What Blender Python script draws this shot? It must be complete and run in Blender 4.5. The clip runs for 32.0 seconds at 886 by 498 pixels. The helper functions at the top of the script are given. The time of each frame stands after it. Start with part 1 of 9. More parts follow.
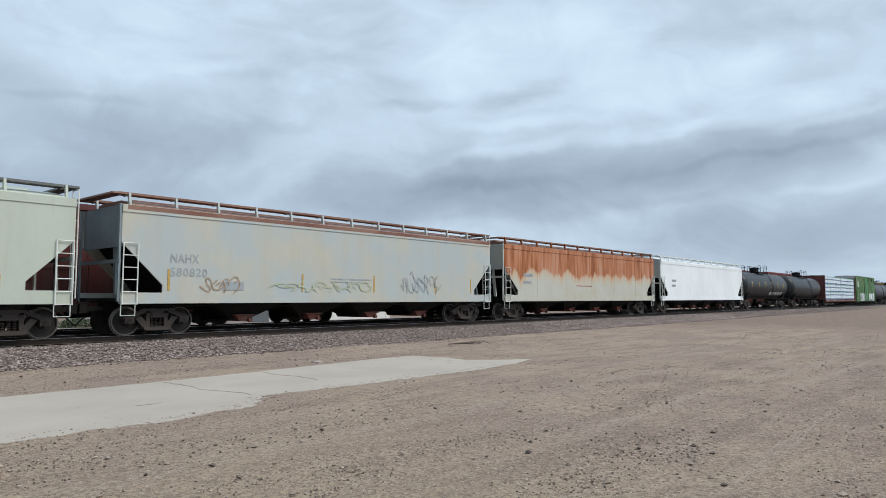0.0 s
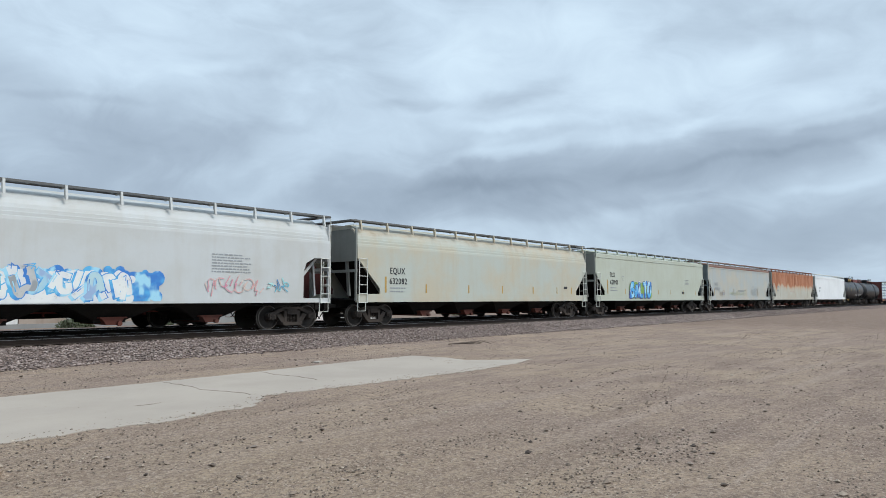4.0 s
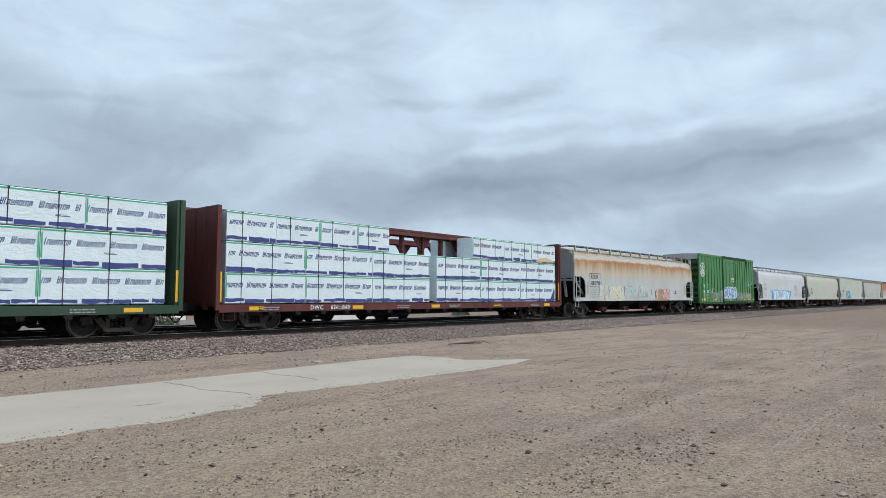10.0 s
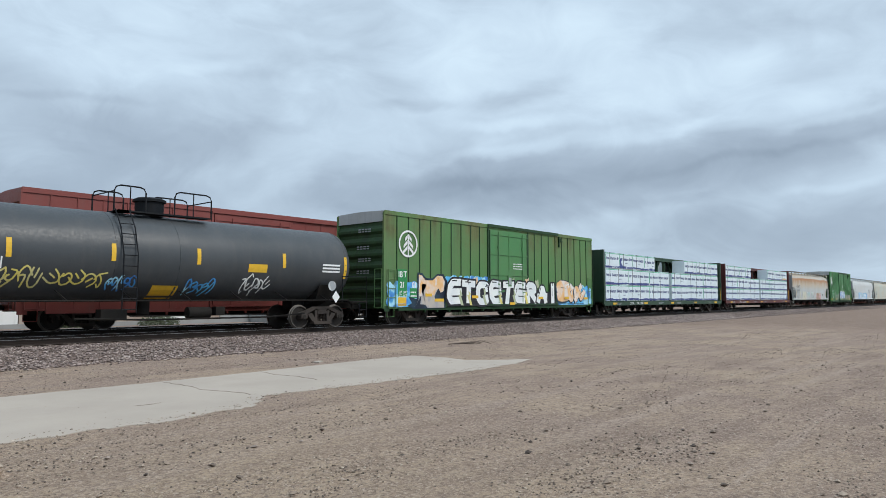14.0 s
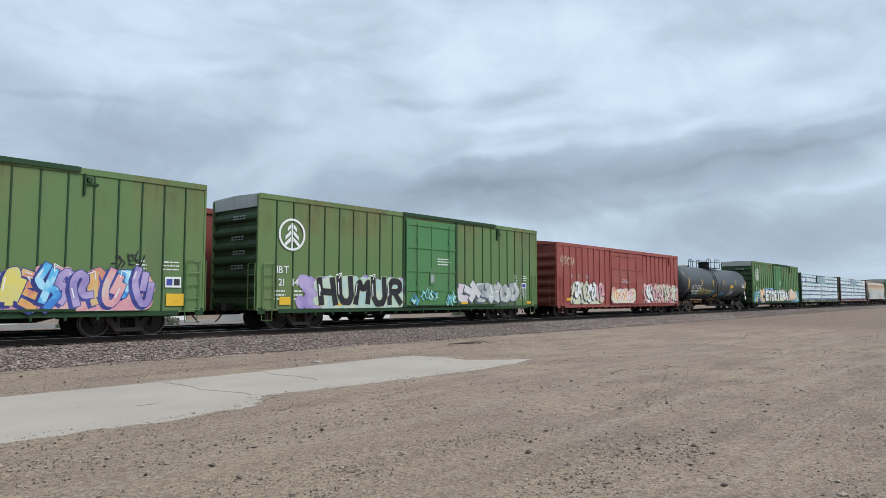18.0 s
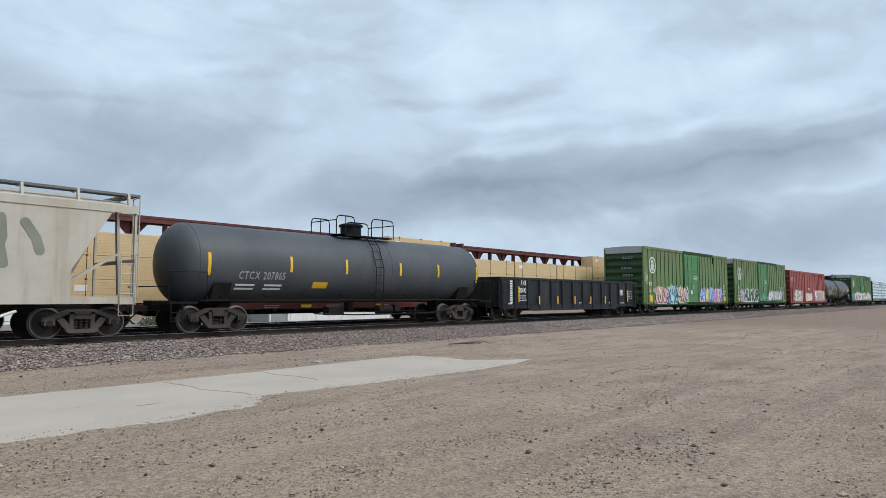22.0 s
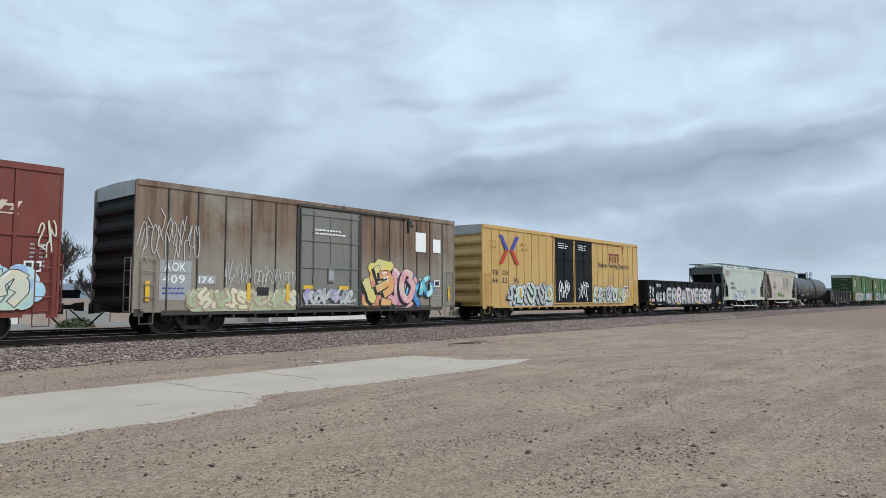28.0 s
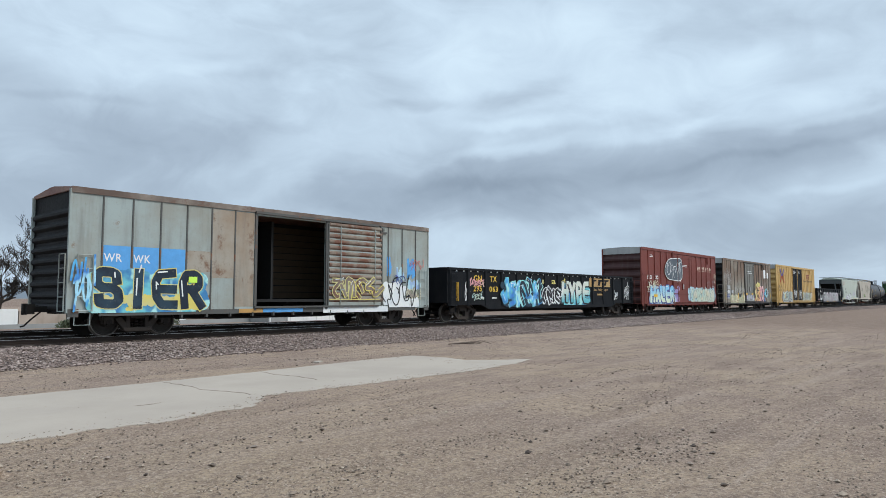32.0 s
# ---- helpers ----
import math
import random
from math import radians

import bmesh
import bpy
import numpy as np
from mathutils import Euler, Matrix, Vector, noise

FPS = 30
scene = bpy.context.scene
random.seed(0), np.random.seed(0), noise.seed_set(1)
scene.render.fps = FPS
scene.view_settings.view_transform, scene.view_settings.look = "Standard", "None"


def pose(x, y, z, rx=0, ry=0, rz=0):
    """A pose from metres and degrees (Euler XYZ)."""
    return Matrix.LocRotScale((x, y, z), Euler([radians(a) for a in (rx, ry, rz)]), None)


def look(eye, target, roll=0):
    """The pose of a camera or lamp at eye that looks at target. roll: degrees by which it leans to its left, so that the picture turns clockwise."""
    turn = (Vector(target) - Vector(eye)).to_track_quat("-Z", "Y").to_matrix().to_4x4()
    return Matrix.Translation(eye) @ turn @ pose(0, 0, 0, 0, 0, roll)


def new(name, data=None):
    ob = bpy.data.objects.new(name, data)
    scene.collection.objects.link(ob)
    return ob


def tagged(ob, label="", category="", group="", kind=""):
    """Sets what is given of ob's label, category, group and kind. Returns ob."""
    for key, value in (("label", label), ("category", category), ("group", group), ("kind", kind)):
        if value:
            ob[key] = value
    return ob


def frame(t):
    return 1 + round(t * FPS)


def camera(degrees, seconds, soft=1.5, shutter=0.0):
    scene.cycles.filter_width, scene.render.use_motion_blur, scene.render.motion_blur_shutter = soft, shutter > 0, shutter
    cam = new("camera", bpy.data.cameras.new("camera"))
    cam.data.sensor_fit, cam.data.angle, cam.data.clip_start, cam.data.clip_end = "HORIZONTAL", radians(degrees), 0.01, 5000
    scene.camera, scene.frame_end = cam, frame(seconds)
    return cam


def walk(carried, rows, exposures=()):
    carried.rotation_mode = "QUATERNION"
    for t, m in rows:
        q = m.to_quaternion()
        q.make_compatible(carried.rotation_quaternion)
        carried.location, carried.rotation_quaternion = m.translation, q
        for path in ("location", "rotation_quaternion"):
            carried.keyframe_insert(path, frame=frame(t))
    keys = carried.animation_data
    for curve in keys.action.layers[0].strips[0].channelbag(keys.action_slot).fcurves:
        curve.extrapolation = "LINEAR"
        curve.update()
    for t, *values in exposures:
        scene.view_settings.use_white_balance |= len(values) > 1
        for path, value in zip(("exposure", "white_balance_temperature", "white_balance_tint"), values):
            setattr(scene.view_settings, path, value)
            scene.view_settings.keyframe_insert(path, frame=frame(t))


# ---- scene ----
# ---- camera ----
cam = camera(67.2, 32.0, soft=0.65)
EYE = (0.0, 0.0, 1.65)
HEAD, TILT = 40.84, 4.22
AIM = pose(0, 0, 0, 90 + TILT, 0, HEAD - 90)
VIEW = Matrix.Translation(EYE) @ AIM
walk(cam, [(0, VIEW), (32, VIEW)], exposures=[(0, 0.0), (32, 0.0)])

# ---- plan, in metres: x runs along the track, y away from the camera, z up ----
RAIL = 0.45            # top of rail above the ground
TRACK_1 = 22.70        # centre line of the near track
TRACK_2 = 27.60        # centre line of the far track
SIDE = 1.58            # half width of a car


def near_shift(t):
    a = (t - 16) / 16
    return 213.9 * a + 4.14 * a * a


def far_shift(t):
    return -15.1 * (t - 14.4)


# ---- world and sun ----
world = bpy.data.worlds.new("overcast_sky")
scene.world = world
world.use_nodes = True


class Nodes:
    """Short hand for building node trees."""

    def __init__(self, tree):
        self.t = tree

    def add(self, kind, **props):
        n = self.t.nodes.new(kind)
        for k, v in props.items():
            setattr(n, k, v)
        return n

    def put(self, socket, value):
        if isinstance(value, bpy.types.NodeSocket):
            self.t.links.new(value, socket)
        else:
            socket.default_value = value

    def math(self, op, a, b=0.0, clamp=False):
        n = self.add("ShaderNodeMath", operation=op, use_clamp=clamp)
        self.put(n.inputs[0], a)
        self.put(n.inputs[1], b)
        return n.outputs[0]

    def noise(self, vec, scale, detail=4.0, rough=0.55, dist=0.0):
        n = self.add("ShaderNodeTexNoise")
        if vec is not None:
            self.put(n.inputs["Vector"], vec)
        n.inputs["Scale"].default_value = scale
        n.inputs["Detail"].default_value = detail
        n.inputs["Roughness"].default_value = rough
        n.inputs["Distortion"].default_value = dist
        return n.outputs["Fac"]

    def mapped(self, vec, scale=(1, 1, 1), loc=(0, 0, 0), rot=(0, 0, 0)):
        n = self.add("ShaderNodeMapping")
        self.put(n.inputs["Vector"], vec)
        n.inputs["Scale"].default_value = scale
        n.inputs["Location"].default_value = loc
        n.inputs["Rotation"].default_value = rot
        return n.outputs[0]

    def span(self, value, a, b, c=0.0, d=1.0, smooth=True):
        n = self.add("ShaderNodeMapRange", interpolation_type="SMOOTHSTEP" if smooth else "LINEAR")
        self.put(n.inputs["Value"], value)
        for k, v in (("From Min", a), ("From Max", b), ("To Min", c), ("To Max", d)):
            n.inputs[k].default_value = v
        return n.outputs[0]

    def mix(self, fac, a, b, blend="MIX"):
        n = self.add("ShaderNodeMix", data_type="RGBA", blend_type=blend)
        self.put(n.inputs["Factor"], fac)
        for s, v in ((n.inputs[6], a), (n.inputs[7], b)):
            self.put(s, v if isinstance(v, bpy.types.NodeSocket) else (*v[:3], 1.0))
        return n.outputs[2]

    def ramp(self, fac, stops):
        n = self.add("ShaderNodeValToRGB")
        self.put(n.inputs[0], fac)
        el = n.color_ramp.elements
        while len(el) < len(stops):
            el.new(0.5)
        for e, (p, c) in zip(el, stops):
            e.position, e.color = p, (*c, 1.0)
        return n.outputs[0]

    def bump(self, height, strength=0.3, dist=0.01):
        n = self.add("ShaderNodeBump")
        n.inputs["Strength"].default_value = strength
        n.inputs["Distance"].default_value = dist
        self.put(n.inputs["Height"], height)
        return n.outputs[0]


SUN_EL, SUN_AZ = 46.0, -70.0      # sun behind the cloud, over the camera's shoulder
w = Nodes(world.node_tree)
world.node_tree.nodes.clear()
sky = w.add("ShaderNodeTexSky", sky_type="NISHITA", sun_disc=False)
sky.sun_elevation, sky.sun_rotation = radians(SUN_EL), radians(90 - SUN_AZ)
geo = w.add("ShaderNodeTexCoord").outputs["Generated"]
# turn the directions so that x runs along the view, then lay them on a flat picture plane
turned = w.mapped(w.mapped(geo, rot=(0, 0, radians(-HEAD))), rot=(0, radians(TILT), 0))
sep = w.add("ShaderNodeSeparateXYZ")
w.put(sep.inputs[0], turned)
up_sep = w.add("ShaderNodeSeparateXYZ")
w.put(up_sep.inputs[0], geo)
up = w.math("MAXIMUM", up_sep.outputs[2], 0.0)
ahead = w.math("MAXIMUM", sep.outputs[0], 0.08)
flat = w.add("ShaderNodeCombineXYZ")
w.put(flat.inputs[0], w.math("ADD", w.math("MULTIPLY", w.math("DIVIDE", sep.outputs[1], ahead), -1.18), 0.784))
w.put(flat.inputs[1], w.math("ADD", w.math("MULTIPLY", w.math("DIVIDE", sep.outputs[2], ahead), -1.18), 0.441))
drift = w.add("ShaderNodeTexNoise")
w.put(drift.inputs["Vector"], turned)
drift.inputs["Scale"].default_value, drift.inputs["Detail"].default_value = 6.0, 6.0
bend = w.add("ShaderNodeVectorMath", operation="MULTIPLY_ADD")
w.put(bend.inputs[0], drift.outputs["Color"])
bend.inputs[1].default_value, bend.inputs[2].default_value = (0.18, 0.085, 0), (-0.09, -0.0425, 0)
place = w.add("ShaderNodeVectorMath", operation="ADD")
w.put(place.inputs[0], flat.outputs[0])
w.put(place.inputs[1], bend.outputs[0])
# soft banks of cloud: centre, half sizes, lean, and how much lighter or darker they are
BANKS = [
    (0.95, 0.09, 0.17, 0.09, -6, 0.17), (0.24, 0.105, 0.20, 0.045, 4, 0.15), (0.20, 0.02, 0.22, 0.05, 8, 0.08), (0.78, 0.09, 0.10, 0.11, 0, 0.12),
    (1.22, 0.14, 0.20, 0.055, -12, 0.18), (1.48, 0.15, 0.13, 0.035, -22, 0.13), (1.36, 0.03, 0.24, 0.07, 0, -0.05), (0.62, 0.03, 0.12, 0.06, 10, -0.07),
    (0.72, 0.345, 0.26, 0.06, -4, -0.29), (1.05, 0.315, 0.34, 0.055, -7, -0.32), (1.44, 0.25, 0.26, 0.055, -13, -0.27), (0.02, 0.12, 0.12, 0.045, 12, -0.13),
    (0.20, 0.215, 0.30, 0.055, 8, -0.15), (0.18, 0.32, 0.34, 0.10, 0, -0.27), (0.98, 0.43, 0.22, 0.04, 0, 0.0), (1.40, 0.395, 0.36, 0.075, 0, -0.23),
]
# thin streaks and ragged edges between them, with a sharper rim
STREAKS = [
    (0.91, 0.216, 0.13, 0.014, -5, 0.13), (0.93, 0.262, 0.24, 0.014, -13, 0.13), (1.14, 0.234, 0.13, 0.016, -10, 0.15), (1.32, 0.10, 0.06, 0.028, -12, 0.10),
    (0.90, 0.165, 0.11, 0.022, -9, -0.16), (0.71, 0.19, 0.09, 0.014, -6, -0.12), (0.45, 0.136, 0.06, 0.014, 0, -0.08), (0.515, 0.318, 0.07, 0.024, -18, 0.05),
    (0.37, 0.125, 0.10, 0.014, 3, 0.08), (1.34, 0.275, 0.26, 0.010, -12, -0.09), (1.47, 0.205, 0.16, 0.010, -15, 0.08), (1.48, 0.325, 0.12, 0.010, -6, 0.07),
    (0.84, 0.33, 0.16, 0.014, -4, -0.08), (1.10, 0.365, 0.20, 0.012, -6, -0.06), (0.12, 0.165, 0.16, 0.010, 6, -0.07), (0.52, 0.07, 0.14, 0.012, 12, 0.05),
]
value = 0.0
for rows, rim in ((BANKS, (0.0, 1.6)), (STREAKS, (0.15, 1.35))):
    for cx, cy, sx, sy, lean, amount in rows:
        mp = w.add("ShaderNodeMapping", vector_type="TEXTURE")
        w.put(mp.inputs["Vector"], place.outputs[0])
        mp.inputs["Location"].default_value = (cx, cy, 0)
        mp.inputs["Rotation"].default_value = (0, 0, radians(lean))
        mp.inputs["Scale"].default_value = (sx, sy, 1)
        ln = w.add("ShaderNodeVectorMath", operation="LENGTH")
        w.put(ln.inputs[0], mp.outputs[0])
        value = w.math("ADD", value, w.span(ln.outputs["Value"], rim[0], rim[1], amount, 0.0))
wisp = w.noise(w.mapped(turned, (3.6, 3.6, 8.5), rot=(radians(10), 0, 0)), 1.0, 6, 0.5, 0.9)
puff = w.noise(w.mapped(turned, (8.0, 8.0, 16.0), (3, 1, 4), (radians(14), 0, 0)), 1.0, 6, 0.55, 1.2)
tex = w.math("ADD", w.math("MULTIPLY", w.math("SUBTRACT", wisp, 0.5), 0.36), w.math("MULTIPLY", w.math("SUBTRACT", puff, 0.5), 0.34))
both = w.math("ADD", w.math("ADD", value, tex), 0.565, True)
cloud = w.ramp(both, [(0.0, (0.262, 0.335, 0.428)), (0.35, (0.405, 0.505, 0.622)), (0.66, (0.61, 0.76, 0.905)), (1.0, (0.81, 1.0, 1.135))])
# an overcast sky is brighter towards the zenith
lift = w.math("ADD", w.span(up, 0.42, 1.0, 0.0, 0.35), 1.0)
# and brighter round the veiled sun, behind the camera
toward = w.add("ShaderNodeVectorMath", operation="DOT_PRODUCT")
w.put(toward.inputs[0], geo)
toward.inputs[1].default_value = (math.cos(radians(SUN_AZ)) * math.cos(radians(SUN_EL)), math.sin(radians(SUN_AZ)) * math.cos(radians(SUN_EL)), math.sin(radians(SUN_EL)))
lift = w.math("ADD", lift, w.span(toward.outputs["Value"], 0.45, 1.0, 0.0, 0.6))
gain = w.add("ShaderNodeVectorMath", operation="SCALE")
w.put(gain.inputs[0], cloud)
w.put(gain.inputs["Scale"], lift)
dim = w.add("ShaderNodeVectorMath", operation="SCALE")
w.put(dim.inputs[0], sky.outputs[0])
dim.inputs["Scale"].default_value = 0.1
all_sky = w.mix(0.96, dim.outputs[0], gain.outputs[0])
bg = w.add("ShaderNodeBackground")
w.put(bg.inputs["Color"], all_sky)
bg.inputs["Strength"].default_value = 1.0
out = w.add("ShaderNodeOutputWorld")
w.put(out.inputs[0], bg.outputs[0])

sun = new("sun", bpy.data.lights.new("sun", "SUN"))
sun.data.energy, sun.data.angle, sun.data.color = 2.1, radians(22), (1.0, 0.95, 0.88)
sun.matrix_world = look((0, 0, 60), (60 * -math.cos(radians(SUN_AZ)) / math.tan(radians(SUN_EL)), 60 * -math.sin(radians(SUN_AZ)) / math.tan(radians(SUN_EL)), 0))


# ---- materials ----
MATS = {}


def shader(name):
    m = bpy.data.materials.new(name)
    m.use_nodes = True
    n = Nodes(m.node_tree)
    b = m.node_tree.nodes["Principled BSDF"]
    MATS[name] = m
    return m, n, b


def paint(name, col, col2=None, rust=0.0, rustcol=(0.20, 0.075, 0.03), grime=0.3, grimecol=(0.10, 0.085, 0.07), rough=0.55, band=None, grain=1.0, metal=0.0, seed=0.0, spec=0.35, halo=None, bands=()):
    """Weathered paint: two tones, run marks, rust patches and, where band is given, a rust stain between two heights. halo: the colour of its thin lower edge; bands: more stains (foot, top, strength, colour)."""
    m, n, b = shader(name)
    co = n.mapped(n.add("ShaderNodeTexCoord").outputs["Object"], loc=(seed * 13.1, seed * 5.7, 0))
    big = n.noise(co, 0.55, 5, 0.6)
    c = n.mix(n.span(big, 0.35, 0.68), col, col2 or [v * 0.82 for v in col])
    runs = n.noise(n.mapped(co, (2.6, 2.6, 0.22)), 1.0, 7, 0.65)
    c = n.mix(n.math("MULTIPLY", n.span(runs, 0.46, 0.78), grime), c, grimecol)
    fine = n.noise(co, 14 * grain, 6, 0.7)
    c = n.mix(n.math("MULTIPLY", n.span(fine, 0.55, 0.8), grime * 0.6), c, grimecol)
    if band:
        z = n.add("ShaderNodeSeparateXYZ")
        n.put(z.inputs[0], co)
        wob = n.math("ADD", z.outputs[2], n.math("MULTIPLY", n.math("SUBTRACT", n.noise(n.mapped(co, (0.9, 0.9, 0.1)), 1.0, 5, 0.6), 0.5), band[3]))
        lo = n.span(wob, band[0], band[0] + band[4], 0, 1)
        hi = n.span(wob, band[1], band[1] + 0.25, 1, 0)
        flow = (0.55, 0.55, 0.45) if len(band) > 7 else (0.3, 0.3, 6.5)
        tex = n.span(n.noise(n.mapped(co, flow), 1.0, 6, 0.6), *(band[5:7] or (0.32, 0.62)))
        f = n.math("MULTIPLY", n.math("MULTIPLY", lo, hi), n.math("MULTIPLY", n.math("MULTIPLY", tex, n.span(runs, 0.3, 0.7, 0.55, 1.0)), band[2]))
        if halo:
            thin = n.math("MULTIPLY", n.span(wob, band[0] - 0.55, band[0] + 0.25, 0, 0.75), hi)
            c = n.mix(n.math("MULTIPLY", thin, n.span(runs, 0.3, 0.6, 0.3, 1.0)), c, halo)
        c = n.mix(f, c, n.mix(n.span(runs, 0.42, 0.62), rustcol, [v * 0.55 for v in rustcol]))
        for foot, head, amount, tone in bands:
            lines = n.span(n.noise(n.mapped(co, (0.12, 0.12, 9.0)), 1.0, 4, 0.6), 0.35, 0.6, 0.35, 1.0)
            c = n.mix(n.math("MULTIPLY", n.math("MULTIPLY", n.span(wob, foot, foot + 0.3, 0, amount), n.span(wob, head - 0.1, head, 1, 0)), lines), c, tone)
    if rust > 0:
        r = n.noise(co, 1.6, 9, 0.72)
        c = n.mix(n.span(r, 0.72 - 0.3 * rust, 0.80 - 0.22 * rust, 0, 0.92), c, n.mix(fine, [v * 0.6 for v in rustcol], [v * 1.5 for v in rustcol]))
    n.put(b.inputs["Base Color"], c)
    n.put(b.inputs["Roughness"], n.span(fine, 0.2, 0.8, rough - 0.12, rough + 0.15))
    b.inputs["Metallic"].default_value = metal
    b.inputs["Specular IOR Level"].default_value = spec
    n.put(b.inputs["Normal"], n.bump(n.math("ADD", n.math("MULTIPLY", big, 3.0), n.math("MULTIPLY", fine, 0.25)), 0.25, 0.02))
    return m


def plain(name, col, rough=0.6, metal=0.0, var=0.25, scale=6.0, spec=0.3):
    m, n, b = shader(name)
    co = n.add("ShaderNodeTexCoord").outputs["Object"]
    f = n.noise(co, scale, 6, 0.65)
    n.put(b.inputs["Base Color"], n.mix(f, [v * (1 - var) for v in col], [min(1.0, v * (1 + var)) for v in col]))
    n.put(b.inputs["Roughness"], n.span(f, 0.25, 0.75, rough - 0.1, min(1, rough + 0.1)))
    b.inputs["Metallic"].default_value = metal
    b.inputs["Specular IOR Level"].default_value = spec
    n.put(b.inputs["Normal"], n.bump(f, 0.2, 0.01))
    return m


def spray(name, a, b2, c3=None, scale=1.3):
    """Sprayed fill: two or three colours fading into each other."""
    m, n, b = shader(name)
    co = n.add("ShaderNodeTexCoord").outputs["Object"]
    f = n.noise(n.mapped(co, (scale, scale, scale * 1.2)), 1.0, 3, 0.5)
    c = n.mix(n.span(f, 0.4, 0.6), a, b2)
    if c3:
        g = n.noise(n.mapped(co, (scale * 1.7, scale, scale), (4, 3, 9)), 1.0, 2, 0.5)
        c = n.mix(n.span(g, 0.5, 0.58), c, c3)
    wear = n.noise(co, 7, 7, 0.7)
    c = n.mix(n.span(wear, 0.58, 0.75, 0, 0.5), c, (0.16, 0.15, 0.13))
    n.put(b.inputs["Base Color"], c)
    b.inputs["Roughness"].default_value = 0.55
    b.inputs["Specular IOR Level"].default_value = 0.3
    return m


def fade(name, top, foot, z0, z1):
    """Sprayed fill that fades from one colour at the foot to another at the top."""
    m, n, b = shader(name)
    co = n.add("ShaderNodeTexCoord").outputs["Object"]
    z = n.add("ShaderNodeSeparateXYZ")
    n.put(z.inputs[0], co)
    f = n.math("ADD", z.outputs[2], n.math("MULTIPLY", n.math("SUBTRACT", n.noise(co, 1.6, 3, 0.5), 0.5), 0.7))
    c = n.mix(n.span(f, z0, z1), foot, top)
    n.put(b.inputs["Base Color"], n.mix(n.span(n.noise(co, 7, 7, 0.7), 0.58, 0.75, 0, 0.5), c, (0.16, 0.15, 0.13)))
    b.inputs["Roughness"].default_value = 0.55
    return m


GREEN = paint("green_paint", (0.075, 0.19, 0.06), (0.10, 0.185, 0.065), rust=0.05, grime=0.3, seed=1, band=(3.3, 5.6, 0.7, 1.6, 1.0, 0.45, 0.68, 1), rustcol=(0.15, 0.095, 0.035))
GREEN_A = paint("bright_green_paint", (0.045, 0.20, 0.06), (0.062, 0.195, 0.06), rust=0.06, grime=0.28, seed=2, band=(3.3, 5.6, 0.75, 1.6, 1.0, 0.45, 0.68, 1), rustcol=(0.13, 0.085, 0.03))
# end walls' green, their shade put into the colour along with grime
GREEN_END = paint("shade_darkened_green_end", (0.034, 0.075, 0.028), (0.022, 0.047, 0.02), grime=0.75, grimecol=(0.022, 0.024, 0.02), seed=36, spec=0.2)
GREEN_DOOR = paint("green_door_paint", (0.062, 0.20, 0.07), (0.08, 0.20, 0.072), grime=0.28, seed=3)
GREEN_B = paint("olive_green_paint", (0.105, 0.185, 0.065), (0.125, 0.18, 0.068), rust=0.04, grime=0.32, seed=4, band=(3.3, 5.6, 0.65, 1.6, 1.0, 0.42, 0.66, 1), rustcol=(0.16, 0.10, 0.04))
ROOF_GREY = paint("galvanised_roof", (0.42, 0.43, 0.42), grime=0.3, rough=0.5, seed=5)
RED_OX = paint("red_oxide_paint", (0.27, 0.058, 0.048), (0.30, 0.08, 0.065), grime=0.2, seed=6)
RED_MID = paint("dull_red_paint", (0.19, 0.043, 0.036), (0.215, 0.055, 0.045), grime=0.25, seed=38)
RED_DK = paint("boxcar_red_paint", (0.15, 0.031, 0.022), (0.175, 0.042, 0.03), grime=0.22, seed=7)
MAROON = paint("maroon_paint", (0.080, 0.019, 0.018), (0.108, 0.027, 0.023), grime=0.35, seed=8)
YELLOW = paint("yellow_boxcar_paint", (0.48, 0.305, 0.10), (0.52, 0.345, 0.135), grime=0.25, grimecol=(0.26, 0.17, 0.08), seed=9)
TAUPE = paint("weathered_brown_paint", (0.255, 0.24, 0.195), (0.23, 0.19, 0.15), rust=0.10, rustcol=(0.165, 0.088, 0.05), grime=0.2, seed=10, band=(2.1, 5.6, 1.0, 1.6, 1.5, 0.30, 0.55, 1))
GREY_OLD = paint("faded_grey_blue_paint", (0.315, 0.37, 0.36), (0.27, 0.275, 0.24), rust=0.36, rustcol=(0.20, 0.12, 0.075), grime=0.45, seed=11)
BLACK = paint("black_car_paint", (0.008, 0.0095, 0.012), (0.015, 0.016, 0.018), grime=0.3, grimecol=(0.032, 0.028, 0.025), rough=0.65, seed=12, spec=0.12)
BLACK_DUSTY = paint("dusty_black_car_paint", (0.007, 0.008, 0.010), (0.013, 0.014, 0.017), rust=0.28, rustcol=(0.05, 0.03, 0.02), grime=0.5, grimecol=(0.06, 0.056, 0.05), rough=0.5, seed=35, spec=0.3)
TANK_JET = paint("tank_jet_paint", (0.010, 0.011, 0.013), (0.018, 0.019, 0.021), grime=0.3, grimecol=(0.05, 0.046, 0.04), rough=0.4, seed=37)
TANK_BLACK = paint("tank_black_paint", (0.042, 0.048, 0.053), (0.056, 0.061, 0.065), grime=0.35, grimecol=(0.09, 0.086, 0.078), rough=0.42, seed=13)
TANK_GREY = paint("tank_grey_paint", (0.050, 0.056, 0.064), (0.066, 0.072, 0.078), grime=0.4, grimecol=(0.085, 0.08, 0.072), rough=0.55, seed=14)
CREAM = paint("cream_hopper_paint", (0.455, 0.49, 0.415), (0.43, 0.455, 0.37), grime=0.15, grimecol=(0.3, 0.27, 0.2), seed=15)
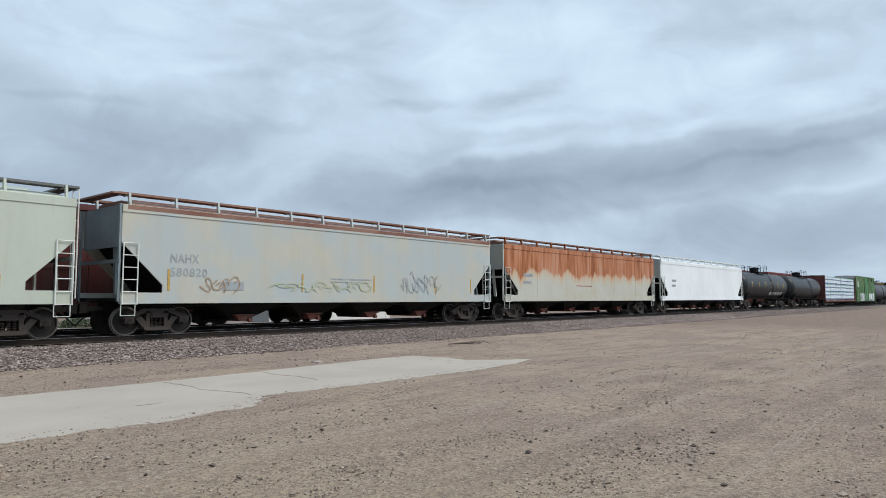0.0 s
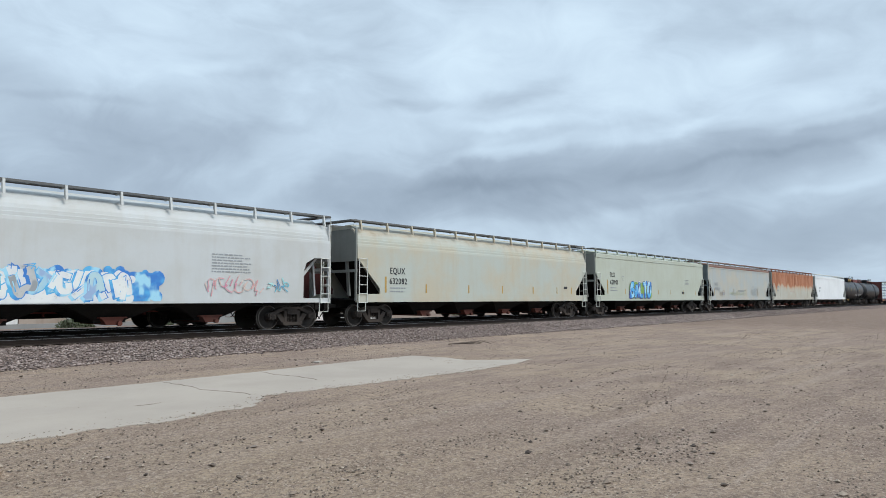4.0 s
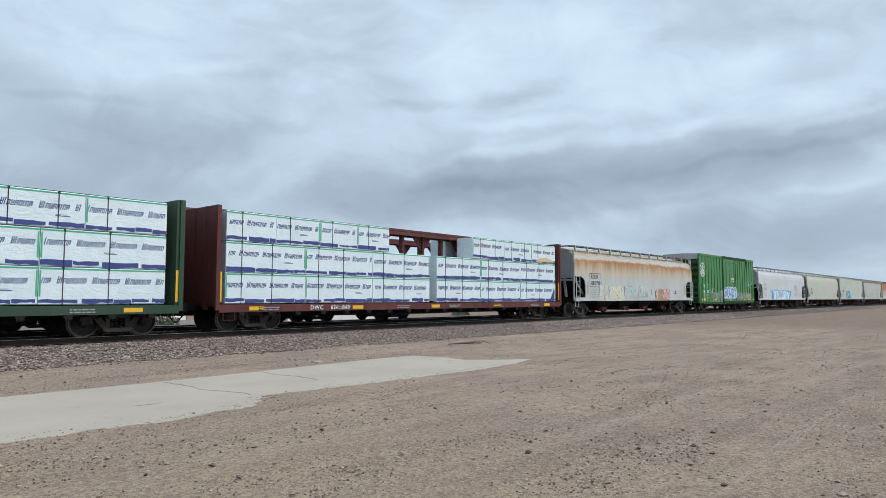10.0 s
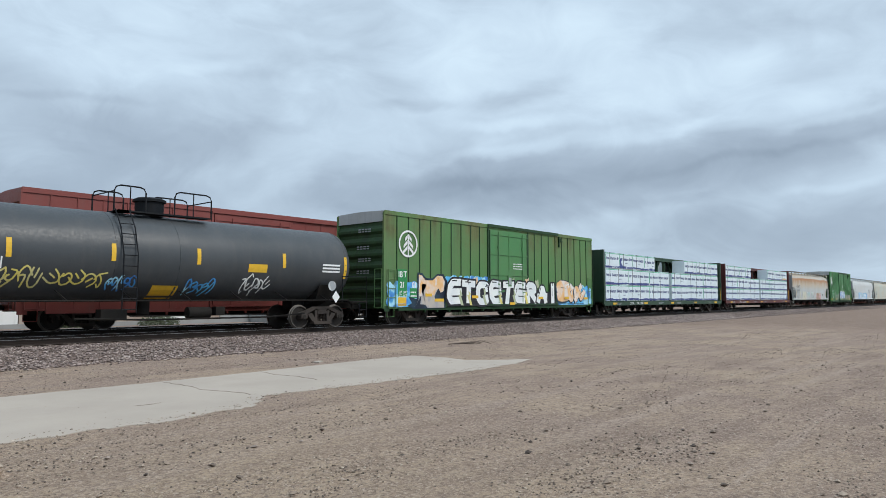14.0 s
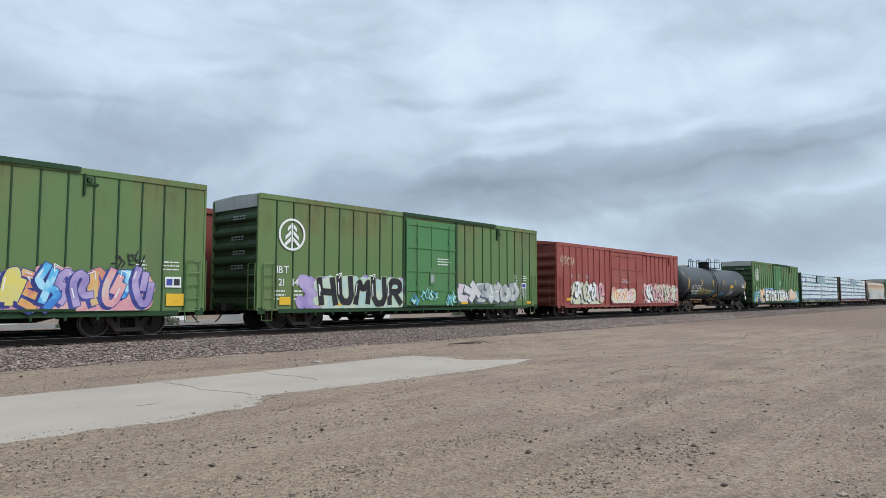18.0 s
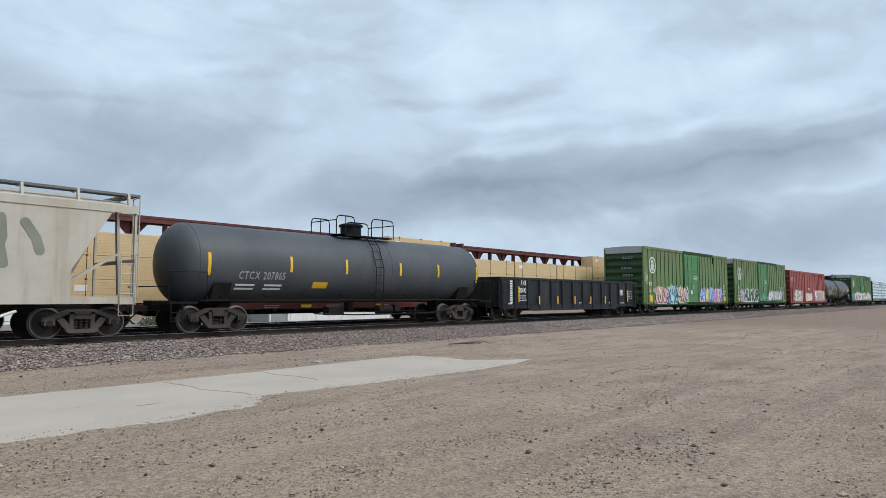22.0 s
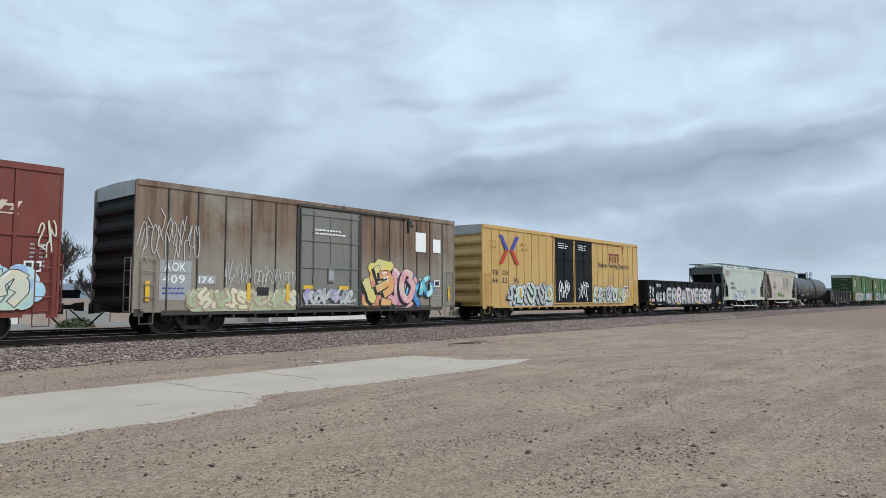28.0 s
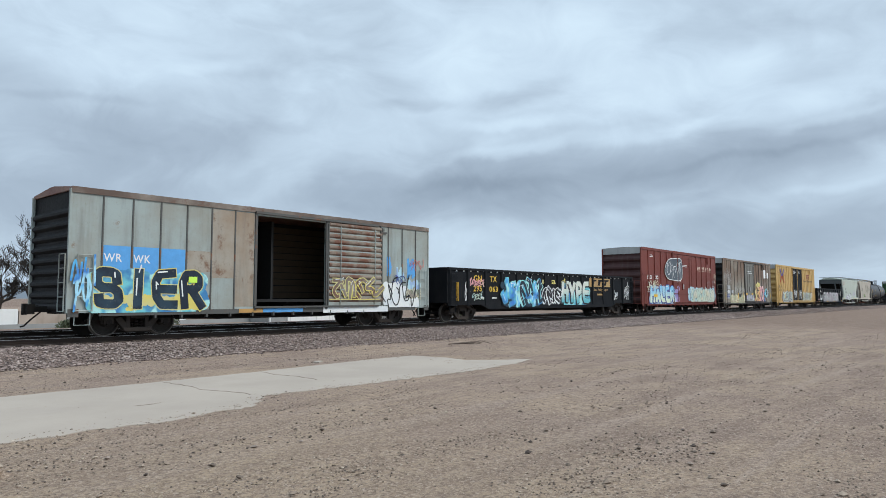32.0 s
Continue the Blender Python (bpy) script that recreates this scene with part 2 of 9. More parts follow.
TAN = paint("stained_cream_paint", (0.44, 0.475, 0.43), (0.475, 0.435, 0.335), grime=0.24, grimecol=(0.42, 0.30, 0.16), seed=16, band=(3.7, 4.25, 0.5, 0.5, 0.4), rustcol=(0.45, 0.28, 0.15))
WHITE_H = paint("white_hopper_paint", (0.53, 0.555, 0.555), (0.49, 0.50, 0.48), grime=0.16, grimecol=(0.36, 0.30, 0.22), seed=17)
WHITE_C = paint("clean_white_paint", (0.76, 0.78, 0.78), (0.70, 0.72, 0.72), grime=0.06, seed=18)
GREY_H = paint("pale_grey_hopper_paint", (0.38, 0.42, 0.42), (0.45, 0.43, 0.36), grime=0.28, grimecol=(0.42, 0.32, 0.18), seed=19)
RUSTY_TOP = paint("rust_streaked_grey_paint", (0.46, 0.46, 0.40), (0.44, 0.41, 0.33), grime=0.3, grimecol=(0.42, 0.27, 0.13), seed=20, band=(2.55, 4.9, 1.0, 2.2, 0.25, -0.3, 0.0), rustcol=(0.40, 0.10, 0.02), halo=(0.52, 0.24, 0.08))
RUST_BAND = paint("rust_banded_white_paint", (0.46, 0.49, 0.49), (0.43, 0.44, 0.42), grime=0.2, grimecol=(0.36, 0.26, 0.16), seed=21, band=(2.75, 3.60, 1.0, 0.45, 0.95, 0.1, 0.45), rustcol=(0.42, 0.20, 0.065), halo=(0.50, 0.37, 0.22), bands=((3.3, 3.74, 0.85, (0.36, 0.15, 0.045)), (3.72, 4.5, 0.75, (0.42, 0.28, 0.13))))
TAUPE_H = paint("dusty_taupe_paint", (0.46, 0.43, 0.365), (0.40, 0.35, 0.285), rust=0.05, grime=0.4, grimecol=(0.20, 0.14, 0.09), seed=22)
PALE_G = paint("pale_green_white_paint", (0.455, 0.50, 0.44), (0.42, 0.46, 0.395), grime=0.18, grimecol=(0.28, 0.28, 0.22), seed=23)
RUST_ROOF = paint("rusty_roof_steel", (0.24, 0.13, 0.09), (0.17, 0.07, 0.05), rust=0.4, grime=0.3, seed=24)
DARK_CHORD = paint("rust_flaked_chord", (0.10, 0.065, 0.05), (0.27, 0.235, 0.20), rust=0.6, rustcol=(0.12, 0.055, 0.035), grime=0.4, seed=45)
RUST_DOOR = paint("rusted_door_steel", (0.17, 0.12, 0.09), (0.27, 0.235, 0.19), rust=0.95, rustcol=(0.13, 0.052, 0.03), grime=0.5, seed=25)
LOCO_OR = paint("orange_engine_paint", (0.50, 0.125, 0.024), (0.43, 0.105, 0.022), grime=0.3, seed=26)
DARK_GREEN = paint("dark_green_frame_paint", (0.018, 0.05, 0.028), (0.03, 0.06, 0.035), grime=0.3, seed=27)
TAN_FRAME = paint("tan_frame_paint", (0.42, 0.27, 0.12), (0.36, 0.22, 0.1), grime=0.3, seed=28)
STEEL = paint("dirty_truck_steel", (0.045, 0.038, 0.034), (0.07, 0.055, 0.045), rust=0.15, rustcol=(0.10, 0.055, 0.035), grime=0.3, grimecol=(0.07, 0.058, 0.048), rough=0.75, seed=29, spec=0.2)
STEEL_TAN = paint("dusty_tan_truck_steel", (0.095, 0.08, 0.066), (0.07, 0.055, 0.044), rust=0.1, grime=0.35, rough=0.8, seed=32, spec=0.2)
STEEL_BLUE = paint("blue_grey_truck_steel", (0.05, 0.07, 0.10), (0.04, 0.045, 0.06), rust=0.05, grime=0.3, rough=0.75, seed=33, spec=0.2)
FRAME = paint("underframe_black", (0.011, 0.0105, 0.010), (0.019, 0.017, 0.015), rust=0.05, grime=0.25, grimecol=(0.05, 0.042, 0.035), rough=0.8, seed=30, spec=0.12)
WHEEL = paint("wheel_steel", (0.02, 0.017, 0.015), (0.036, 0.029, 0.024), grime=0.3, rough=0.7, metal=0.2, seed=31)
OUTLET = paint("rust_red_outlet_paint", (0.14, 0.045, 0.032), (0.10, 0.05, 0.04), rust=0.2, grime=0.4, rough=0.75, seed=34, spec=0.2)
RIM = plain("worn_wheel_rim", (0.14, 0.125, 0.11), 0.5, 0.3, 0.3, 20)
RAIL_SIDE = plain("rail_steel", (0.03, 0.022, 0.018), 0.6, 0.5, 0.4, 9)
RAIL_TOP = plain("polished_rail_head", (0.50, 0.50, 0.50), 0.3, 0.9, 0.1, 9)
LADDER_W = plain("white_ladder_paint", (0.62, 0.63, 0.58), 0.6)
LADDER_Y = plain("yellow_safety_paint", (0.72, 0.42, 0.03), 0.55)
YEL_REF = plain("yellow_reflector", (0.68, 0.41, 0.035), 0.5)
# near-black for insides and openings, their darkness put into the colour
DARK_IN = plain("interior_shade_black", (0.02, 0.02, 0.02), 0.9)
LET_W = plain("white_lettering", (0.72, 0.73, 0.72), 0.6, var=0.12)
LET_K = plain("black_lettering", (0.035, 0.035, 0.04), 0.6)
YEL_OLD = plain("dull_orange_reflector", (0.44, 0.28, 0.075), 0.6, 0, 0.3, 8)
SAGE_DK = plain("faded_sage_paint", (0.20, 0.205, 0.165), 0.7, 0, 0.35, 1.5)
LET_GREY = plain("faded_grey_lettering", (0.30, 0.32, 0.33), 0.6)
LET_Y = plain("yellow_lettering", (0.70, 0.46, 0.06), 0.6)
LET_R = plain("red_lettering", (0.42, 0.05, 0.03), 0.6)
LET_OX = plain("dull_red_lettering", (0.25, 0.055, 0.04), 0.6)
LET_TAN = plain("pale_tan_lettering", (0.56, 0.47, 0.38), 0.6)
LET_B = plain("blue_lettering", (0.05, 0.07, 0.30), 0.6)
LET_O = plain("brown_orange_lettering", (0.35, 0.14, 0.04), 0.6)
WOOD = plain("sawn_lumber", (0.60, 0.44, 0.245), 0.75, 0, 0.16, 3)
GLASS_D = plain("dark_cab_glass", (0.02, 0.025, 0.03), 0.1, 0, 0.1, spec=0.6)


# ---- mesh building ----
class M:
    """Collects faces for one mesh."""

    def __init__(self):
        self.v, self.f = [], []

    def add(self, verts, faces):
        k = len(self.v)
        self.v += [tuple(p) for p in verts]
        self.f += [tuple(i + k for i in f) for f in faces]
        return self

    def box(self, x0, x1, y0, y1, z0, z1):
        v = [(x, y, z) for z in (z0, z1) for x, y in ((x0, y0), (x1, y0), (x1, y1), (x0, y1))]
        return self.add(v, [(3, 2, 1, 0), (4, 5, 6, 7), (0, 1, 5, 4), (1, 2, 6, 5), (2, 3, 7, 6), (3, 0, 4, 7)])

    def prism(self, poly, a, b, axis="y"):
        """A polygon pushed from a to b; poly holds (x, z) for axis y, (y, z) for axis x, (x, y) for axis z."""
        put = {"y": lambda p, q: (p[0], q, p[1]), "x": lambda p, q: (q, p[0], p[1]), "z": lambda p, q: (p[0], p[1], q)}[axis]
        n = len(poly)
        v = [put(p, a) for p in poly] + [put(p, b) for p in poly]
        return self.add(v, [tuple(range(n - 1, -1, -1)), tuple(range(n, 2 * n))] + [(i, (i + 1) % n, n + (i + 1) % n, n + i) for i in range(n)])

    def loft(self, rings, caps=True):
        n = len(rings[0])
        f = [(j * n + i, j * n + (i + 1) % n, (j + 1) * n + (i + 1) % n, (j + 1) * n + i) for j in range(len(rings) - 1) for i in range(n)]
        if caps:
            f += [tuple(range(n - 1, -1, -1)), tuple(range((len(rings) - 1) * n, len(rings) * n))]
        return self.add([p for r in rings for p in r], f)

    def tube(self, pts, r, n=6):
        pts = [Vector(p) for p in pts]
        rings = []
        for i, p in enumerate(pts):
            d = (pts[min(i + 1, len(pts) - 1)] - pts[max(i - 1, 0)]).normalized()
            a = d.orthogonal().normalized()
            b = d.cross(a)
            rings.append([p + r * (math.cos(k * math.tau / n) * a + math.sin(k * math.tau / n) * b) for k in range(n)])
        return self.loft(rings)

    def turn(self, prof, n=20, axis="y", at=(0, 0, 0)):
        """A profile of (offset, radius) turned round an axis."""
        rings = []
        for o, r in prof:
            ring = []
            for k in range(n):
                c, s = r * math.cos(k * math.tau / n), r * math.sin(k * math.tau / n)
                ring.append((at[0] + c, at[1] + o, at[2] + s) if axis == "y" else ((at[0] + o, at[1] + c, at[2] + s) if axis == "x" else (at[0] + c, at[1] + s, at[2] + o)))
            rings.append(ring)
        return self.loft(rings)

    def mesh(self, name, smooth=False):
        me = bpy.data.meshes.new(name)
        me.from_pydata(self.v, [], self.f)
        bm = bmesh.new()
        bm.from_mesh(me)
        bmesh.ops.recalc_face_normals(bm, faces=bm.faces)
        bm.to_mesh(me)
        bm.free()
        if smooth:
            me.polygons.foreach_set("use_smooth", [True] * len(me.polygons))
            me.set_sharp_from_angle(angle=radians(40))
        return me


def part(name, m, material, parent, label="", at=None, smooth=False):
    """Links one mesh as a part under a thing or part."""
    me = m.mesh(name, smooth) if isinstance(m, M) else m
    if material is not None and not me.materials:
        me.materials.append(material)
    ob = new(name, me)
    ob.parent = parent
    if at is not None:
        ob.matrix_basis = at
    if label:
        ob["label"] = label
    return ob


def thing(name, m, material, label, category, at=None, group="", kind="", smooth=False):
    me = m.mesh(name, smooth)
    me.materials.append(material)
    ob = new(name, me)
    if at is not None:
        ob.matrix_basis = at
    return tagged(ob, label, category, group, kind)


# ---- ground materials ----
def ground_material():
    m, n, b = shader("desert_dirt")
    co = n.add("ShaderNodeTexCoord").outputs["Object"]
    patch = n.noise(co, 0.3, 6, 0.62)
    mid = n.noise(n.mapped(co, (0.35, 1.3, 1), rot=(0, 0, radians(-8))), 1.0, 6, 0.65)
    c = n.mix(n.span(patch, 0.38, 0.62), (0.394, 0.297, 0.214), (0.307, 0.227, 0.180))
    c = n.mix(n.span(mid, 0.46, 0.62, 0, 0.7), c, (0.226, 0.164, 0.132))
    track = n.noise(n.mapped(co, (0.10, 1.9, 1), (2, 7, 0), (0, 0, radians(-14))), 1.0, 4, 0.55)
    c = n.mix(n.span(track, 0.54, 0.62, 0, 0.55), c, (0.399, 0.308, 0.247))
    # a drift of yellow sand before the slab, dark cinders spread over the far crossing
    near = n.add("ShaderNodeVectorMath", operation="DISTANCE")
    n.put(near.inputs[0], co)
    near.inputs[1].default_value = (4.0, 5.8, 0)
    far_x = n.add("ShaderNodeSeparateXYZ")
    n.put(far_x.inputs[0], co)
    rag = n.math("MULTIPLY", n.math("SUBTRACT", n.noise(co, 0.55, 6, 0.65), 0.5), 7.0)
    c = n.mix(n.span(n.math("ADD", near.outputs["Value"], rag), 1.6, 5.0, 0.35, 0.0), c, (0.389, 0.297, 0.200))
    c = n.mix(n.span(n.math("ADD", far_x.outputs[0], n.math("MULTIPLY", rag, 2.0)), 34, 48, 0.0, 0.8), c, (0.179, 0.122, 0.094))
    lump = n.noise(co, 7, 6, 0.7)
    c = n.mix(n.span(lump, 0.47, 0.60, 0, 0.5), c, (0.231, 0.166, 0.127))
    grit = n.noise(co, 22, 6, 0.75)
    c = n.mix(n.span(grit, 0.48, 0.57, 0, 0.6), c, (0.156, 0.111, 0.087))
    pale = n.noise(n.mapped(co, loc=(9, 4, 0)), 26, 6, 0.75)
    c = n.mix(n.span(pale, 0.54, 0.60, 0, 0.7), c, (0.494, 0.397, 0.318))
    n.put(b.inputs["Base Color"], c)
    b.inputs["Roughness"].default_value = 0.95
    b.inputs["Specular IOR Level"].default_value = 0.15
    h = n.math("ADD", n.math("MULTIPLY", grit, 0.6), n.math("MULTIPLY", n.noise(co, 6, 5, 0.6), 1.2))
    n.put(b.inputs["Normal"], n.bump(h, 1.0, 0.05))
    return m


def stone_material(name, stops, grain=40):
    m, n, b = shader(name)
    rnd = n.add("ShaderNodeNewGeometry").outputs["Random Per Island"]
    c = n.ramp(rnd, stops)
    f = n.noise(n.add("ShaderNodeTexCoord").outputs["Object"], grain, 4, 0.7)
    c = n.mix(n.span(f, 0.4, 0.8, 0, 0.4), c, (0.125, 0.095, 0.08))
    n.put(b.inputs["Base Color"], c)
    b.inputs["Roughness"].default_value = 0.9
    n.put(b.inputs["Normal"], n.bump(f, 0.4, 0.01))
    return m


def ballast_material():
    m, n, b = shader("ballast_bed")
    co = n.add("ShaderNodeTexCoord").outputs["Object"]
    v = n.add("ShaderNodeTexVoronoi")
    n.put(v.inputs["Vector"], co)
    v.inputs["Scale"].default_value = 15
    tone = n.add("ShaderNodeSeparateXYZ")
    n.put(tone.inputs[0], v.outputs["Color"])
    c = n.ramp(tone.outputs[0], [(0.0, (0.058, 0.039, 0.031)), (0.45, (0.15, 0.102, 0.081)), (0.75, (0.225, 0.16, 0.13)), (1.0, (0.36, 0.275, 0.225))])
    c = n.mix(n.span(n.noise(co, 0.4, 5, 0.6), 0.4, 0.7, 0, 0.3), c, (0.21, 0.155, 0.125))
    # shadow under the trains, painted as a ragged black band along each track
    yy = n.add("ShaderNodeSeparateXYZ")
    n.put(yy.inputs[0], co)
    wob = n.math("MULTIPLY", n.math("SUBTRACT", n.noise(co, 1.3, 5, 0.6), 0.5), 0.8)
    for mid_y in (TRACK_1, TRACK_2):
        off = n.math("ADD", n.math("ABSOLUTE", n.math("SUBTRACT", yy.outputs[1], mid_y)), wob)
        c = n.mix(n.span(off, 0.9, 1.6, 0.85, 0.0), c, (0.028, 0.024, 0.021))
    n.put(b.inputs["Base Color"], c)
    b.inputs["Roughness"].default_value = 0.95
    n.put(b.inputs["Normal"], n.bump(v.outputs["Distance"], 1.0, -0.05))
    return m


def concrete_material():
    m, n, b = shader("pale_concrete")
    co = n.add("ShaderNodeTexCoord").outputs["Object"]
    c = n.mix(n.span(n.noise(co, 0.5, 6, 0.6), 0.35, 0.7), (0.403, 0.345, 0.286), (0.358, 0.305, 0.252))
    f = n.noise(co, 45, 5, 0.7)
    c = n.mix(n.span(f, 0.55, 0.8, 0, 0.4), c, (0.286, 0.246, 0.205))
    dust = n.noise(n.mapped(co, loc=(5, 5, 5)), 1.8, 6, 0.65)
    c = n.mix(n.span(dust, 0.55, 0.75, 0, 0.35), c, (0.329, 0.268, 0.211))
    n.put(b.inputs["Base Color"], c)
    b.inputs["Roughness"].default_value = 0.85
    n.put(b.inputs["Normal"], n.bump(f, 0.25, 0.008))
    return m


DIRT, BALLAST, CONCRETE = ground_material(), ballast_material(), concrete_material()
STONE_B = stone_material("ballast_stone", [(0.0, (0.085, 0.062, 0.055)), (0.4, (0.20, 0.152, 0.132)), (0.75, (0.29, 0.225, 0.198)), (1.0, (0.45, 0.375, 0.33))])
STONE_D = stone_material("loose_stone", [(0.0, (0.08, 0.06, 0.047)), (0.35, (0.17, 0.128, 0.098)), (0.7, (0.30, 0.23, 0.172)), (1.0, (0.52, 0.43, 0.34))])
STONE_K = stone_material("dark_clod", [(0.0, (0.05, 0.037, 0.031)), (0.4, (0.095, 0.07, 0.057)), (0.75, (0.17, 0.13, 0.105)), (1.0, (0.36, 0.29, 0.24))])
TIE = plain("weathered_tie_wood", (0.11, 0.085, 0.07), 0.9, 0, 0.4, 7)


def bumpy(x, y):
    """Height of the dirt: low swells and wheel ruts."""
    if y > 19.5 or y < -3 or abs(x - 12) > 60:
        return 0.0
    k = min(1.0, (19.5 - y) / 3)
    # level beside the slab
    k *= max(0.0, min(1.0, max(abs(x - 4.5) - 11.5, abs(y - 11.0) - 2.6) / 1.5 + 0.0)) if abs(x - 4.5) < 13 and abs(y - 11.0) < 4.1 else 1.0
    q = Vector((x * 0.35, y * 0.35, 0))
    rut = math.sin((y + 0.25 * x) * 3.3 + 2.5 * noise.noise(q * 0.7)) * 0.008 * max(0.0, noise.noise(q * 1.3 + Vector((5, 2, 0))) + 0.25)
    return k * (0.05 * noise.noise(q) + 0.02 * noise.noise(q * 4.1) + rut - 0.02)


def lines(spans):
    out = []
    for a, b, step in spans:
        k = max(1, round((b - a) / step))
        out += [a + (b - a) * i / k for i in range(k)]
    return out + [spans[-1][1]]


def build_ground():
    xs = lines([(-3500, -300, 400), (-300, -15, 40), (-15, 45, 0.4), (45, 400, 25), (400, 4500, 400)])
    ys = lines([(-3500, -300, 400), (-300, -4, 40), (-4, 20, 0.4), (20, 30, 2), (30, 400, 40), (400, 4500, 400)])
    v = [(x, y, bumpy(x, y)) for y in ys for x in xs]
    n = len(xs)
    f = [(j * n + i, j * n + i + 1, (j + 1) * n + i + 1, (j + 1) * n + i) for j in range(len(ys) - 1) for i in range(n - 1)]
    thing("ground", M().add(v, f), DIRT, "bare sandy desert dirt with grit and wheel ruts", "ground", kind="structure", smooth=True)


build_ground()

# ballast bed under both tracks: one long mound with a shoulder on each side
BED = 0.24


def build_ballast():
    xs = lines([(-900, -20, 40), (-20, 70, 0.5), (70, 1500, 30)])
    prof = [(17.65, -0.03), (18.6, 0.05), (19.7, 0.17), (20.4, BED), (24.9, BED - 0.02), (29.6, BED), (33.0, 0.20), (36.0, 0.16), (37.2, -0.03)]
    v = []
    for x in xs:
        for i, (y, z) in enumerate(prof):
            j = 0.0 if abs(x) > 80 else 0.10 * noise.noise(Vector((x * 0.5, i * 3.7, 1)))
            v.append((x, y + j * 1.6 * (i < 3), z + j * 0.25))
    n = len(prof)
    f = [(k * n + i, (k + 1) * n + i, (k + 1) * n + i + 1, k * n + i + 1) for k in range(len(xs) - 1) for i in range(n - 1)]
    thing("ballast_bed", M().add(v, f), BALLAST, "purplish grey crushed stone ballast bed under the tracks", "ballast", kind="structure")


build_ballast()


def stone_shapes(count, seed):
    rng = random.Random(seed)
    shapes = []
    for _ in range(count):
        pts = [(0, 0, 0.75)] + [(math.cos(a) * rng.uniform(0.7, 1.1), math.sin(a) * rng.uniform(0.6, 1.0), rng.uniform(-0.1, 0.45)) for a in (0.2, 1.4, 2.7, 3.9, 5.2)] + [(0, 0, -0.6)]
        shapes.append(pts)
    faces = [(0, 1 + i, 1 + (i + 1) % 5) for i in range(5)] + [(6, 1 + (i + 1) % 5, 1 + i) for i in range(5)]
    return shapes, faces


def scatter(name, material, places, label, category, seed):
    rng = random.Random(seed)
    shapes, faces = stone_shapes(9, seed)
    v, f = [], []
    for x, y, z, r in places:
        a, s = rng.uniform(0, math.tau), rng.choice(shapes)
        c, d, k, flat_k = math.cos(a), math.sin(a), len(v), rng.uniform(0.6, 1.0)
        v += [(x + r * (p[0] * c - p[1] * d), y + r * (p[0] * d + p[1] * c), z + r * p[2] * flat_k) for p in s]
        f += [tuple(i + k for i in q) for q in faces]
    me = bpy.data.meshes.new(name)
    me.from_pydata(v, [], f)
    me.materials.append(material)
    tagged(new(name, me), label, category, kind="stuff")


def ballast_top(y):
    for (a, za), (b, zb) in zip([(17.65, -0.02), (18.6, 0.05), (19.7, 0.17), (20.4, BED)], [(18.6, 0.05), (19.7, 0.17), (20.4, BED), (24.9, BED - 0.02)]):
        if a <= y <= b:
            return za + (zb - za) * (y - a) / (b - a)
    return BED if y > 20 else 0.0


